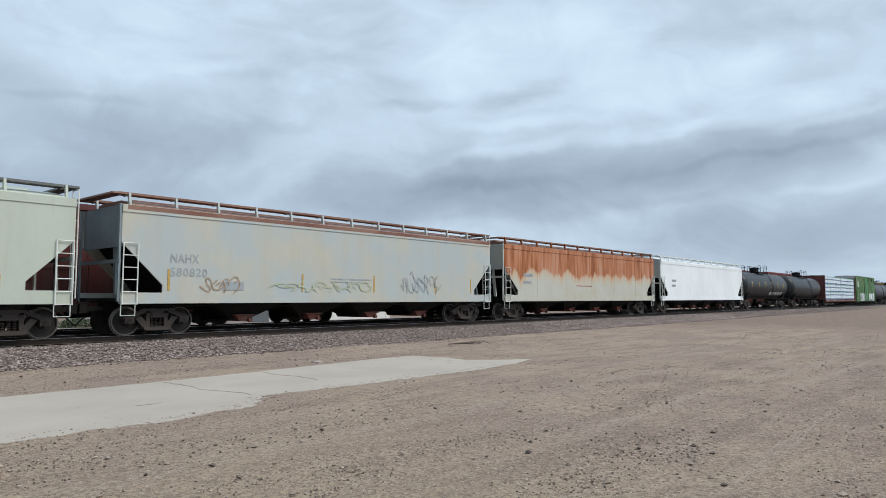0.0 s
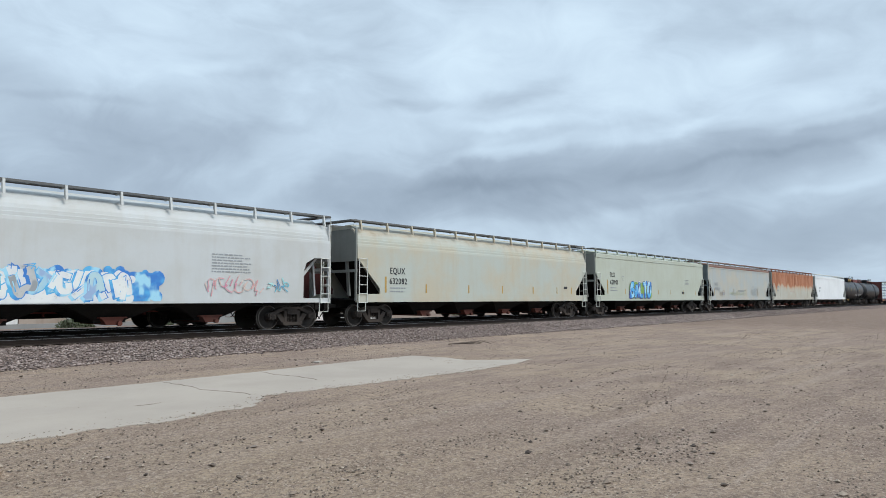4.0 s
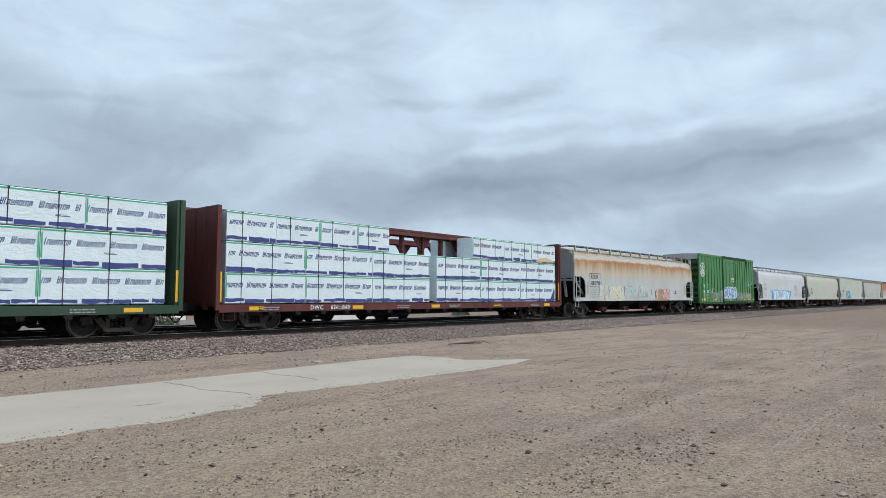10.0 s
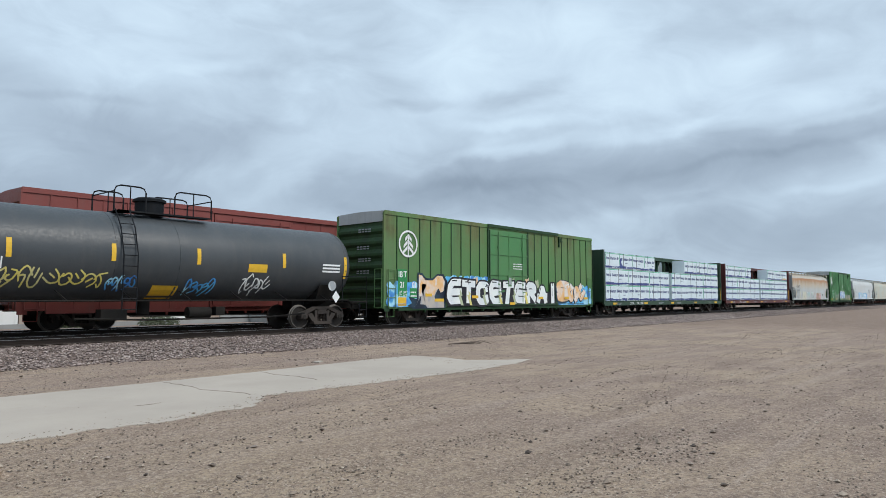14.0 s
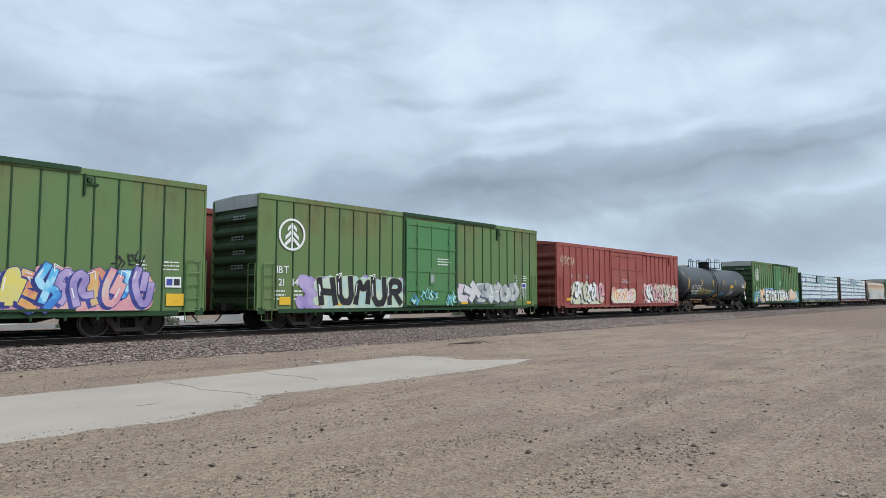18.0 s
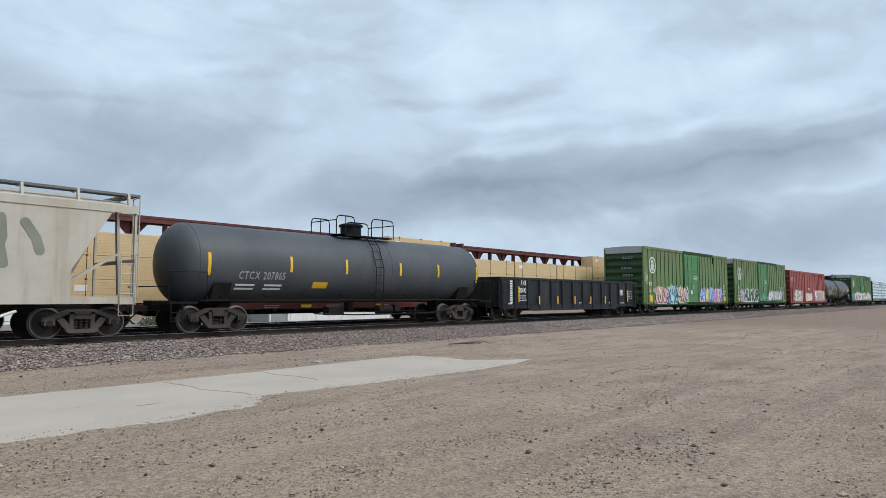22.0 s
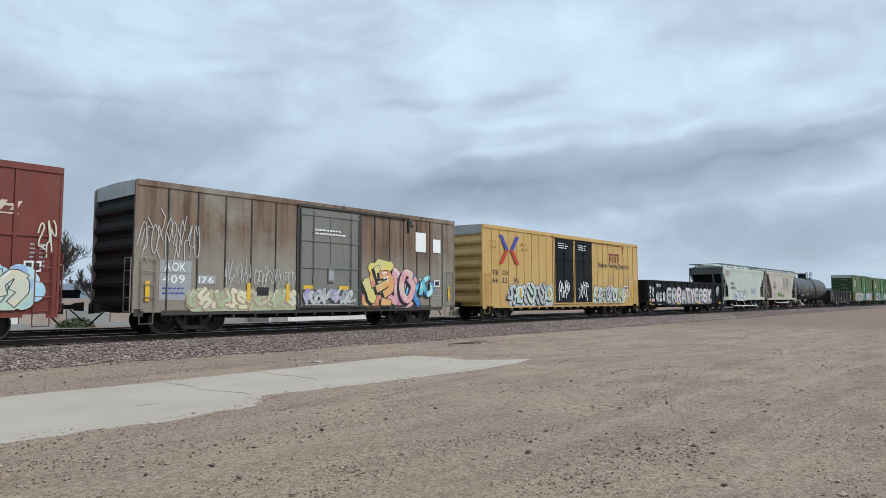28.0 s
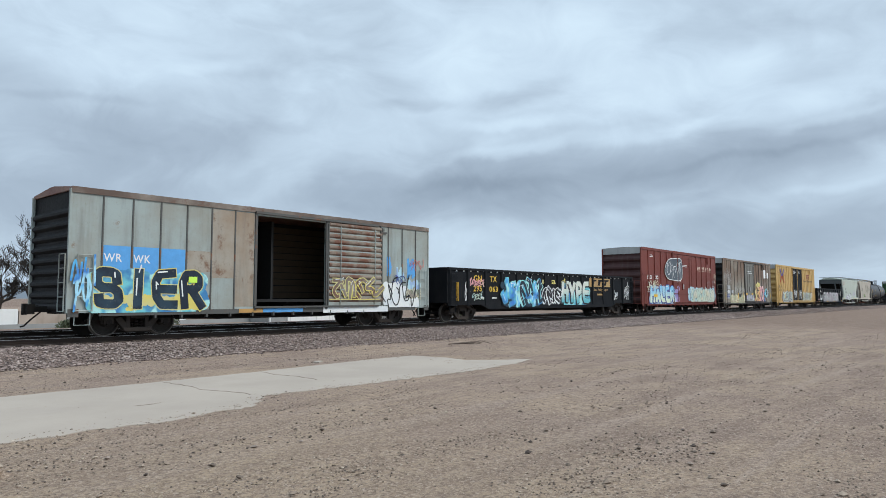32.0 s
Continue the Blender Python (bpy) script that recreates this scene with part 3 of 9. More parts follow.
def build_stones():
    rng = random.Random(5)
    p = []
    for _ in range(45000):
        x = -2 + 62 * rng.random() ** 1.35
        y = 17.6 + 0.5 * rng.random() ** 2 * rng.choice((-1, 1)) + 4.0 * rng.random() if rng.random() < 0.95 else rng.uniform(22.4, 29.6)
        p.append((x, y, ballast_top(y) + rng.uniform(-0.004, 0.03), rng.uniform(0.024, 0.058) if x < 30 else rng.uniform(0.04, 0.075)))
    for _ in range(9000):
        x = 55 + 75 * rng.random() ** 1.3
        y = 17.75 + 4.0 * rng.random()
        p.append((x, y, ballast_top(y) + rng.uniform(-0.01, 0.03), rng.uniform(0.05, 0.09)))
    scatter("ballast_stones", STONE_B, p, "loose crushed ballast stones, purple grey and pale", "gravel", 7)
    q, clods = [], []
    for _ in range(46000):
        d = 4.5 + 34 * rng.random() ** 1.7
        a = radians(HEAD) + radians(rng.uniform(-38, 38))
        x, y = d * math.cos(a), d * math.sin(a)
        if y > 17.9 or (-2 < x < 13 and 9.6 < y < 13.0 and rng.random() < 0.985):
            continue
        k = noise.noise(Vector((x * 0.22, y * 0.9, 3)))
        if k + 0.6 * noise.noise(Vector((x * 1.1, y * 1.7, 8))) < rng.uniform(-0.35, 0.5):
            continue
        r = rng.uniform(0.006, 0.015) * (1 + d * 0.03) if rng.random() < 0.985 else rng.uniform(0.018, 0.05)
        q.append((x, y, bumpy(x, y) + r * 0.2, r))
    for _ in range(110):
        d = 7.5 + 24 * rng.random() ** 1.4
        a = radians(HEAD) + radians(rng.uniform(-36, 36))
        cx, cy = d * math.cos(a), d * math.sin(a)
        for _ in range(rng.randint(2, 16)):
            x, y = cx + rng.gauss(0, 0.10 * d * 0.6), cy + rng.gauss(0, 0.04 * d * 0.6)
            if y > 17.6 or y < 2.5 or (-6 < x < 14.3 and 9.3 < y < 13.2 and rng.random() < 0.97):
                continue
            r = rng.uniform(0.010, 0.024) if rng.random() < 0.9 else rng.uniform(0.024, 0.045)
            clods.append((x, y, bumpy(x, y) + r * 0.25, r))
    # crumbs that spill over the broken edge of the slab
    for _ in range(900):
        x = rng.uniform(-2, 13.5)
        y = (8.85 if x < 5.2 else 8.85 + 0.85 * min(1.0, (x - 5.2) / 1.5)) + rng.gauss(0.0, 0.16)
        r = rng.uniform(0.006, 0.018)
        q.append((x, y, 0.008 + r * 0.1, r))
    scatter("dirt_clods", STONE_K, clods, "dark brown clods and broken stones strewn in clusters", "pebbles", 13)
    scatter("loose_stones", STONE_D, q, "scattered dark pebbles and dirt clods on the ground", "pebbles", 11)
    x, y, r = 1.95, 7.25, 0.15
    rings = []
    for k in range(7):
        e = k / 6 * math.pi / 2
        ring = []
        for a in range(16):
            q = Vector((math.cos(a * math.tau / 16) * math.cos(e), math.sin(a * math.tau / 16) * math.cos(e), math.sin(e)))
            f = r * (1 + 0.45 * noise.noise(q * 2.1) + 0.25 * noise.noise(q * 5.3))
            ring.append((x + 1.5 * f * q.x, y + f * q.y, -0.02 + 0.7 * f * q.z))
        rings.append(ring)
    thing("boulder", M().loft(rings), DIRT, "rough dirt-coloured lump of broken concrete on the ground", "rock")


build_stones()


def build_slab():
    """A strip of old concrete beside the track, its near edge crumbling under drifted dirt."""
    rng = random.Random(2)

    def edge(pts, rough):
        out = []
        for (x0, y0), (x1, y1) in zip(pts, pts[1:]):
            k = max(2, int(math.hypot(x1 - x0, y1 - y0) / 0.12))
            for i in range(k):
                t = i / k
                out.append((x0 + (x1 - x0) * t + rng.uniform(-rough, rough), y0 + (y1 - y0) * t + rng.uniform(-rough, rough)))
        return out

    near = edge([(-6, 8.9), (2.6, 8.85), (4.5, 8.75), (5.9, 8.95), (6.7, 9.75), (8.6, 9.6), (10.6, 9.55), (12.4, 9.5)], 0.07)
    tip = edge([(12.4, 9.5), (14.0, 9.7), (15.4, 10.1), (14.5, 10.7), (13.9, 11.3), (14.2, 12.1), (14.0, 13.3)], 0.07)
    far = edge([(14.0, 13.3), (12.2, 13.3), (8.6, 13.0), (6.1, 12.9), (-6, 12.95)], 0.02)
    slab = thing("concrete_slab", M().prism(near + tip + far, -0.1, 0.010, "z"), CONCRETE, "pale worn concrete slab strip, cracked, half buried in dirt", "concrete slab", kind="structure")
    crack = plain("crack_dirt", (0.20, 0.155, 0.12), 0.95)
    for pts in ([(6.4, 12.85), (6.45, 12.0), (6.35, 11.2), (6.6, 10.4), (6.55, 9.9)], [(8.75, 12.95), (8.6, 12.2), (8.75, 11.6), (8.6, 10.7)], [(4.75, 10.3), (5.0, 10.26), (5.2, 10.36)]):
        q = []
        for (x0, y0), (x1, y1) in zip(pts, pts[1:]):
            for i in range(6):
                q.append((x0 + (x1 - x0) * i / 6 + rng.uniform(-0.03, 0.03), y0 + (y1 - y0) * i / 6))
        wd = [rng.uniform(0.004, 0.013) * (0.5 if pts[0][0] < 5 else 1.0) for _ in q]
        part("crack", M().prism([(x - d, y) for (x, y), d in zip(q, wd)] + [(x + d, y) for (x, y), d in zip(reversed(q), reversed(wd))], 0.0, 0.014, "z"), crack, slab)


build_slab()


def build_track(y, name):
    root = new(name)
    root.matrix_basis = pose(0, y, 0)
    tagged(root, "standard gauge railway track with steel rails on wooden ties", "railway track", kind="structure")
    base = RAIL - 0.17
    for s in (-1, 1):
        prof = [(-0.07, base), (0.07, base), (0.065, base + 0.02), (0.012, base + 0.035), (0.012, base + 0.125), (0.036, base + 0.135), (0.036, RAIL - 0.006), (-0.036, RAIL - 0.006), (-0.036, base + 0.135), (-0.012, base + 0.125), (-0.012, base + 0.035), (-0.065, base + 0.02)]
        rail = part("rail", M().prism([(a + s * 0.755, b) for a, b in prof], -900, 1500, "x"), RAIL_SIDE, root)
        part("rail_head", M().box(-900, 1500, s * 0.755 - 0.032, s * 0.755 + 0.032, RAIL - 0.007, RAIL), RAIL_TOP, rail, "polished running surface")
    tie = M().box(-0.11, 0.11, -1.3, 1.3, base - 0.17, base + 0.004).mesh("tie")
    tie.materials.append(TIE)
    for i in range(140):
        part("tie", tie, None, root, at=pose(-8 + i * 0.53, 0, 0))
    return root


build_track(TRACK_1, "track_1")
build_track(TRACK_2, "track_2")


def build_litter():
    rng = random.Random(9)
    m = M()
    for k in range(5):
        a = rng.uniform(-0.4, 0.4)
        m.tube([(-0.5 + k * 0.2, 0.1 * a, 0.02), (-0.2 + k * 0.22, a * 0.3, 0.05 + 0.02 * k), (0.25 + k * 0.2, a * 0.55, 0.03)], 0.018 - 0.002 * k, 5)
    thing("broken_branch", m, TIE, "broken dry branch lying on the dirt", "branch", at=pose(18.6, 15.2, 0.0, 0, 0, -30))
    thing("paper_scrap", M().prism([(0, 0), (0.30, 0.05), (0.36, 0.2), (0.1, 0.24)], 0.0, 0.03, "z"), CONCRETE, "flat pale scrap lying beside the slab", "scrap", at=pose(10.9, 13.6, 0.0, 0, 0, 20))


build_litter()


# ---- rolling stock: each car's own space has x along the track, the near side at -y, z from the top of rail ----
NEAR_CARS, FAR_CARS, WHEELS = [], [], {"a": [], "b": []}
WHEEL_R = 0.457


def make_wheelset():
    m = M()
    for s in (-1, 1):
        m.turn([(s * 0.68, 0.10), (s * 0.69, 0.40), (s * 0.685, 0.485), (s * 0.715, 0.485), (s * 0.725, WHEEL_R), (s * 0.815, WHEEL_R - 0.006), (s * 0.822, 0.418), (s * 0.812, 0.385), (s * 0.775, 0.37), (s * 0.765, 0.16), (s * 0.83, 0.13), (s * 0.83, 0.085)], 28)
    m.turn([(-1.05, 0.075), (1.05, 0.075)], 12)
    for k in range(3):
        a = k * math.tau / 3
        for s in (-1, 1):
            m.turn([(s * 1.13, 0.02), (s * 1.15, 0.02)], 6, at=(0.05 * math.cos(a), 0, 0.05 * math.sin(a)))
    m.turn([(-1.14, 0.09), (-1.05, 0.10)], 14)
    m.turn([(1.05, 0.10), (1.14, 0.09)], 14)
    me = m.mesh("wheelset", True)
    me.materials.append(WHEEL)
    me.materials.append(RIM)
    for f in me.polygons:
        if math.hypot(f.center.x, f.center.z) > 0.425 and abs(f.center.y) > 0.72:
            f.material_index = 1
    return me


def make_side_frame(material):
    """Cast truck side frame: bowed top chord, sloping tension member, spring pocket, journal boxes."""
    m = M()
    w0, w1 = -0.085, 0.085
    top = [(-1.12, 0.50), (-0.78, 0.56), (-0.42, 0.72), (0.42, 0.72), (0.78, 0.56), (1.12, 0.50), (1.12, 0.62), (0.80, 0.70), (0.40, 0.86), (-0.40, 0.86), (-0.80, 0.70), (-1.12, 0.62)]
    m.prism(top, w0, w1)
    for s in (-1, 1):
        m.prism([(s * 0.72, 0.56), (s * 0.52, 0.62), (s * 0.24, 0.26), (s * 0.42, 0.20)], w0 + 0.01, w1 - 0.01)
        m.prism([(s * 0.24, 0.24), (s * 0.36, 0.24), (s * 0.36, 0.78), (s * 0.24, 0.78)], w0, w1)
        m.box(s * 0.915 - 0.15, s * 0.915 + 0.15, w0 - 0.04, w1 + 0.04, 0.40, 0.60)
    m.prism([(-0.46, 0.20), (-0.36, 0.15), (0.36, 0.15), (0.46, 0.20), (0.46, 0.27), (-0.46, 0.27)], w0 - 0.05, w1 + 0.05)
    for k in (-0.15, 0.0, 0.15):
        for q in range(6):      # the turns of each coil, set back between the columns
            m.turn([(0.275 + q * 0.05, 0.045), (0.29 + q * 0.05, 0.062), (0.305 + q * 0.05, 0.045)], 8, "z", (k, 0.015, 0))
    m.box(-0.24, 0.24, w0 - 0.03, w1 + 0.03, 0.57, 0.68)
    me = m.mesh("side_frame", True)
    me.materials.append(material)
    return me


def make_bolster():
    m = M()
    m.prism([(-1.1, 0.60), (-0.4, 0.42), (0.4, 0.42), (1.1, 0.60), (1.1, 0.72), (-1.1, 0.72)], -0.2, 0.2, "x")
    m.turn([(0.70, 0.2), (0.86, 0.18)], 14, "z")
    for s in (-1, 1):
        m.box(s * 0.5 - 0.04, s * 0.5 + 0.04, -0.95, 0.95, 0.36, 0.46)
    me = m.mesh("truck", False)
    me.materials.append(STEEL)
    return me


WHEELSET, SIDE_FRAME, BOLSTER = make_wheelset(), make_side_frame(STEEL), make_bolster()
SIDE_FRAME_TAN, SIDE_FRAME_BLUE = make_side_frame(STEEL_TAN), make_side_frame(STEEL_BLUE)


def truck(root, x, cast=None):
    t = part("truck", BOLSTER, None, root, "rust-brown cast steel wheel truck", at=pose(x, 0, 0))
    for s in (-1, 1):
        part("side_frame", cast or SIDE_FRAME, None, t, at=pose(0, s * 1.0, 0))
    for key, d in (("a", -0.915), ("b", 0.915)):
        WHEELS[key].append(part("wheelset", WHEELSET, None, t, at=pose(d, 0, WHEEL_R)))


COUPLER = M()
COUPLER.box(-0.25, 0.45, -0.09, 0.09, 0.78, 0.95).box(0.40, 0.62, -0.13, 0.16, 0.72, 1.02).box(0.55, 0.68, -0.12, 0.0, 0.70, 1.04)
COUPLER.tube([(0.1, -0.28, 0.78), (0.35, -0.30, 0.55), (0.55, -0.24, 0.36), (0.68, -0.12, 0.34)], 0.025, 6)
COUPLER.tube([(0.0, -0.9, 0.92), (0.25, -0.7, 0.9), (0.3, 0.1, 0.98)], 0.018, 5)
COUPLER = COUPLER.mesh("coupler")
COUPLER.materials.append(FRAME)


def car(name, label, category, x16, far=False, group="near train"):
    root = new(name)
    tagged(root, label, category, "far train" if far else group)
    (FAR_CARS if far else NEAR_CARS).append((root, x16))
    return root


def running_gear(root, L, inset, sill=True, depth=0.55, cast=None):
    for s in (-1, 1):
        truck(root, s * (L / 2 - inset), cast)
        part("coupler", COUPLER, None, root, at=pose(s * L / 2, 0, 0, 0, 0, 0 if s > 0 else 180))
    if sill:
        m = M().box(-L / 2 + 0.1, L / 2 - 0.1, -0.33, 0.33, 0.72, 1.08).prism([(-L / 2 + inset + 1.2, 0.75), (-L / 2 + inset + 2.4, 0.46), (L / 2 - inset - 2.4, 0.46), (L / 2 - inset - 1.2, 0.75)], -0.3, 0.3)
        for k in range(7):
            x = -L / 2 + inset + 1.6 + k * (L - 2 * inset - 3.2) / 6
            m.prism([(-1.4, 1.0), (-0.3, depth), (0.3, depth), (1.4, 1.0), (1.4, 1.08), (-1.4, 1.08)], x - 0.05, x + 0.05, "x")
        part("centre_sill", m, FRAME, root)


def brake_gear(root, x):
    m = M().turn([(x - 0.45, 0.0), (x - 0.42, 0.2), (x + 0.42, 0.2), (x + 0.45, 0.0)], 14, "x", (0, -0.85, 0.70))
    m.box(x + 0.6, x + 0.95, -1.0, -0.7, 0.6, 0.9)
    m.box(x - 3.4, x - 2.6, -1.15, -0.75, 0.5, 0.85)
    m.tube([(x - 4.2, -1.2, 0.58), (x - 2.0, -1.25, 0.5), (x + 2.6, -1.25, 0.5), (x + 4.4, -1.1, 0.6)], 0.03, 6)
    m.tube([(x - 2.4, -0.9, 0.62), (x - 0.4, -0.88, 0.60), (x + 1.6, -0.6, 0.6), (x + 3.2, -0.5, 0.58)], 0.022, 5)
    part("brake_reservoir", m, FRAME, root, smooth=True)


def ladder(root, x, w, z0, z1, y, material, rungs=None, name="ladder"):
    m = M()
    n = rungs or max(2, int((z1 - z0) / 0.42))
    for s in (x - w / 2, x + w / 2):
        m.tube([(s, y, z0), (s, y, z1)], 0.022, 5)
    for i in range(n + 1):
        z = z0 + 0.02 + (z1 - z0 - 0.04) * i / n
        m.tube([(x - w / 2, y, z), (x + w / 2, y, z)], 0.016, 5)
    return part(name, m, material, root)


def end_ladder(root, s, L, y, z0, z1, material):
    """Ladder on the end wall beside the near corner."""
    m = M()
    x = s * (L / 2 + 0.10)
    for yy in (y, y + 0.45):
        m.tube([(x, yy, z0), (x, yy, z1)], 0.02, 5)
    n = int((z1 - z0) / 0.42)
    for i in range(n + 1):
        z = z0 + (z1 - z0) * i / n
        m.tube([(x, y, z), (x, y + 0.45, z)], 0.015, 5)
    part("ladder", m, material, root)


def stirrup(root, x, z, material):
    part("step", M().tube([(x - 0.22, -SIDE + 0.03, z + 0.1), (x - 0.22, -SIDE + 0.03, z - 0.36), (x + 0.22, -SIDE + 0.03, z - 0.36), (x + 0.22, -SIDE + 0.03, z + 0.1)], 0.02, 5), material, root)


def patch(root, x0, x1, z0, z1, material, name="painted_patch", y=-SIDE - 0.012, label=""):
    return part(name, M().box(x0, x1, y, y + 0.006, z0, z1), material, root, label)


# ---- lettering ----
GLYPHS = {}


def glyph(ch, fat=0.0):
    key = (ch, fat)
    if key not in GLYPHS:
        c = bpy.data.curves.new("glyph", "FONT")
        c.body, c.offset, c.resolution_u = ch, fat, 2
        ob = bpy.data.objects.new("glyph", c)
        me = bpy.data.meshes.new_from_object(ob)
        v = [tuple(p.co) for p in me.vertices]
        GLYPHS[key] = (v, [tuple(p.vertices) for p in me.polygons])
        bpy.data.objects.remove(ob)
        bpy.data.meshes.remove(me)
        bpy.data.curves.remove(c)
    return GLYPHS[key]


def text_mesh(text, x, z, h, y, width=None, fat=0.012, gap=0.10, warp=None):
    """Letters of height h from x along the near side; width fits the line to a length."""
    rows, pen = [], 0.0
    for ch in text:
        if ch == " ":
            pen += 0.38
            continue
        g, faces = glyph(ch, fat)
        base, _ = glyph(ch, 0.012)
        lo, hi = min(p[0] for p in base), max(p[0] for p in base)
        rows.append(([(p[0] - lo + pen, p[1] / 0.70) for p in g], faces))
        pen += hi - lo + gap
    pen -= gap
    k = width / pen if width else h / 0.70
    m = M()
    for pts, faces in rows:
        out = []
        for a, b in pts:
            px, pz = x + a * k, z + b * h
            if warp:
                px, pz = warp(px, pz)
            out.append((px, y, pz))
        m.add(out, faces)
    return m


def lettering(root, text, x, z, h, material, width=None, y=-SIDE - 0.014, fat=0.012, gap=0.10, name="lettering", warp=None):
    return part(name, text_mesh(text, x, z, h, y, width, fat, gap, warp), material, root)


def bars(root, x, z, w, rows, material, h=0.07, pitch=0.12, y=-SIDE - 0.014, seed=0):
    """Lines of small print as plain bars."""
    rng = random.Random(seed + int(x * 100))
    m = M()
    for r in range(rows):
        a = x
        end = x + w * rng.uniform(0.75, 1.0)
        while a < end:
            b = min(end, a + rng.uniform(0.05, 0.2))
            m.box(a, b, y, y + 0.006, z - r * pitch - h * 0.8, z - r * pitch)
            a = b + 0.035
    return tagged(part("small_print", m, material, root), kind="stuff")


# ---- sprayed graffiti ----
def wobble(seed, amp, freq=1.1):
    def f(x, z):
        q = Vector((x * freq, z * freq, seed * 7.3))
        return x + amp * noise.noise(q), z + amp * noise.noise(q + Vector((31, 7, 0)))
    return f


def swell(poly, e):
    """A polygon pushed outwards by e."""
    n, out = len(poly), []
    area = sum(poly[i][0] * poly[(i + 1) % n][1] - poly[(i + 1) % n][0] * poly[i][1] for i in range(n))
    sg = 1 if area > 0 else -1
    for i in range(n):
        a, b, c = Vector(poly[i - 1]), Vector(poly[i]), Vector(poly[(i + 1) % n])
        d, f = (b - a).normalized(), (c - b).normalized()
        m = Vector((d.y + f.y, -d.x - f.x)) * sg
        m = m.normalized() if m.length > 1e-4 else Vector((d.y, -d.x)) * sg
        out.append((b.x + m.x * e * 1.2, b.y + m.y * e * 1.2))
    return out


def rounded(poly, k=0.22):
    """Corners cut back twice, for the soft turns of a spray can."""
    for _ in range(2):
        n, out = len(poly), []
        for i in range(n):
            (ax, ay), (bx, by) = poly[i], poly[(i + 1) % n]
            out += [(ax + (bx - ax) * k, ay + (by - ay) * k), (bx + (ax - bx) * k, by + (ay - by) * k)]
        poly = out
    return poly


# block letters as strokes over a grid of three by five places, a to o row by row; words part the strokes
STROKES = {"E": "camo gi", "T": "ac bn", "C": "fcamol", "R": "macig ho", "A": "mbo jl", "I": "bn", "S": "fcagiomj", "H": "am co gi", "O": "bamocb", "G": "fcamoih", "M": "mahco", "P": "macig", "Y": "ahc hn", "N": "maoc", "U": "amoc", "W": "amhoc", "D": "mabflnm", "B": "macgiom", "L": "amo"}
# hooks, arches, loops and arrows that spell nothing
SHAPES = ["fbdhilm", "mdbfo ek", "ajnlc bh", "camo gh cf", "mbfo jl", "dbf bkol", "ma chko", "bdjnlfe", "mdbfhko", "amhoc cf", "acmo gi", "dcgkm no", "gbfk nl em"]


def strokes_of(code, rng, loose):
    """Lines of (across, up) in a unit square, each place a little off."""
    out = []
    for word in code.split():
        places = ["abcdefghijklmno".index(q) for q in word]
        out.append([(0.5 * (k % 3) + rng.uniform(-loose, loose), 1 - 0.25 * (k // 3) + rng.uniform(-loose, loose)) for k in places])
    return out


def soft_path(pts, turns=2):
    """An open line with its corners cut round."""
    for _ in range(turns):
        out = [pts[0]]
        for (ax, az), (bx, bz) in zip(pts, pts[1:]):
            out += [(ax + (bx - ax) * 0.25, az + (bz - az) * 0.25), (ax + (bx - ax) * 0.75, az + (bz - az) * 0.75)]
        pts = out + [pts[-1]]
    return pts


def spray_line(m, pts, r, y, sides=8, step=0.00002, butt=False):
    """A flat sprayed line with round joints; butt gives it square ends."""
    last = len(pts) - 2
    for k, (a, b) in enumerate(zip(pts, pts[1:])):
        d = Vector((b[0] - a[0], b[1] - a[1]))
        if d.length < 1e-5:
            continue
        e = d.normalized() * r * 0.8
        a2 = (a[0] - e.x, a[1] - e.y) if butt and k == 0 else a
        b2 = (b[0] + e.x, b[1] + e.y) if butt and k == last else b
        d = Vector((-d.y, d.x)).normalized() * r
        yy = y - step * 2 * k
        m.add([(a2[0] - d.x, yy, a2[1] - d.y), (b2[0] - d.x, yy, b2[1] - d.y), (b2[0] + d.x, yy, b2[1] + d.y), (a2[0] + d.x, yy, a2[1] + d.y)], [(0, 1, 2, 3)])
        for q in ([a] if k > 0 or not butt else []) + ([b] if k == last and not butt else []):
            yy -= step * 0.5
            m.add([(q[0] + r * math.cos(j * math.tau / sides + 0.39), yy, q[1] + r * math.sin(j * math.tau / sides + 0.39)) for j in range(sides)], [tuple(range(sides))])
    return m


def cloud_of(x0, x1, z0, z1, seed, y, size=0.2):
    """A sprayed cloud: many overlapping round puffs."""
    rng = random.Random(seed * 5 + 1)
    m, H = M(), z1 - z0
    n = max(4, int((x1 - x0) / (size * H * 0.42)))
    m.box(x0 + 0.3 * H, x1 - 0.3 * H, y + 0.0002, y + 0.0004, z0, z0 + 0.62 * H)
    for i in range(2 * n):
        r = H * size * rng.uniform(0.45, 1.35)
        x = x0 + r * 0.8 + (x1 - x0 - r * 1.6) * (i % n) / max(1, n - 1) + rng.uniform(-0.08, 0.08)
        z = (z0 + r * 0.75 + rng.uniform(0, 0.2) * H) if i < n else z1 - r - rng.uniform(0.0, 0.32) * H
        yy = y - 0.00002 * i
        m.add([(x + r * math.cos(k * math.tau / 16), yy, max(z0, z + r * math.sin(k * math.tau / 16))) for k in range(16)], [tuple(range(16))])
    return m


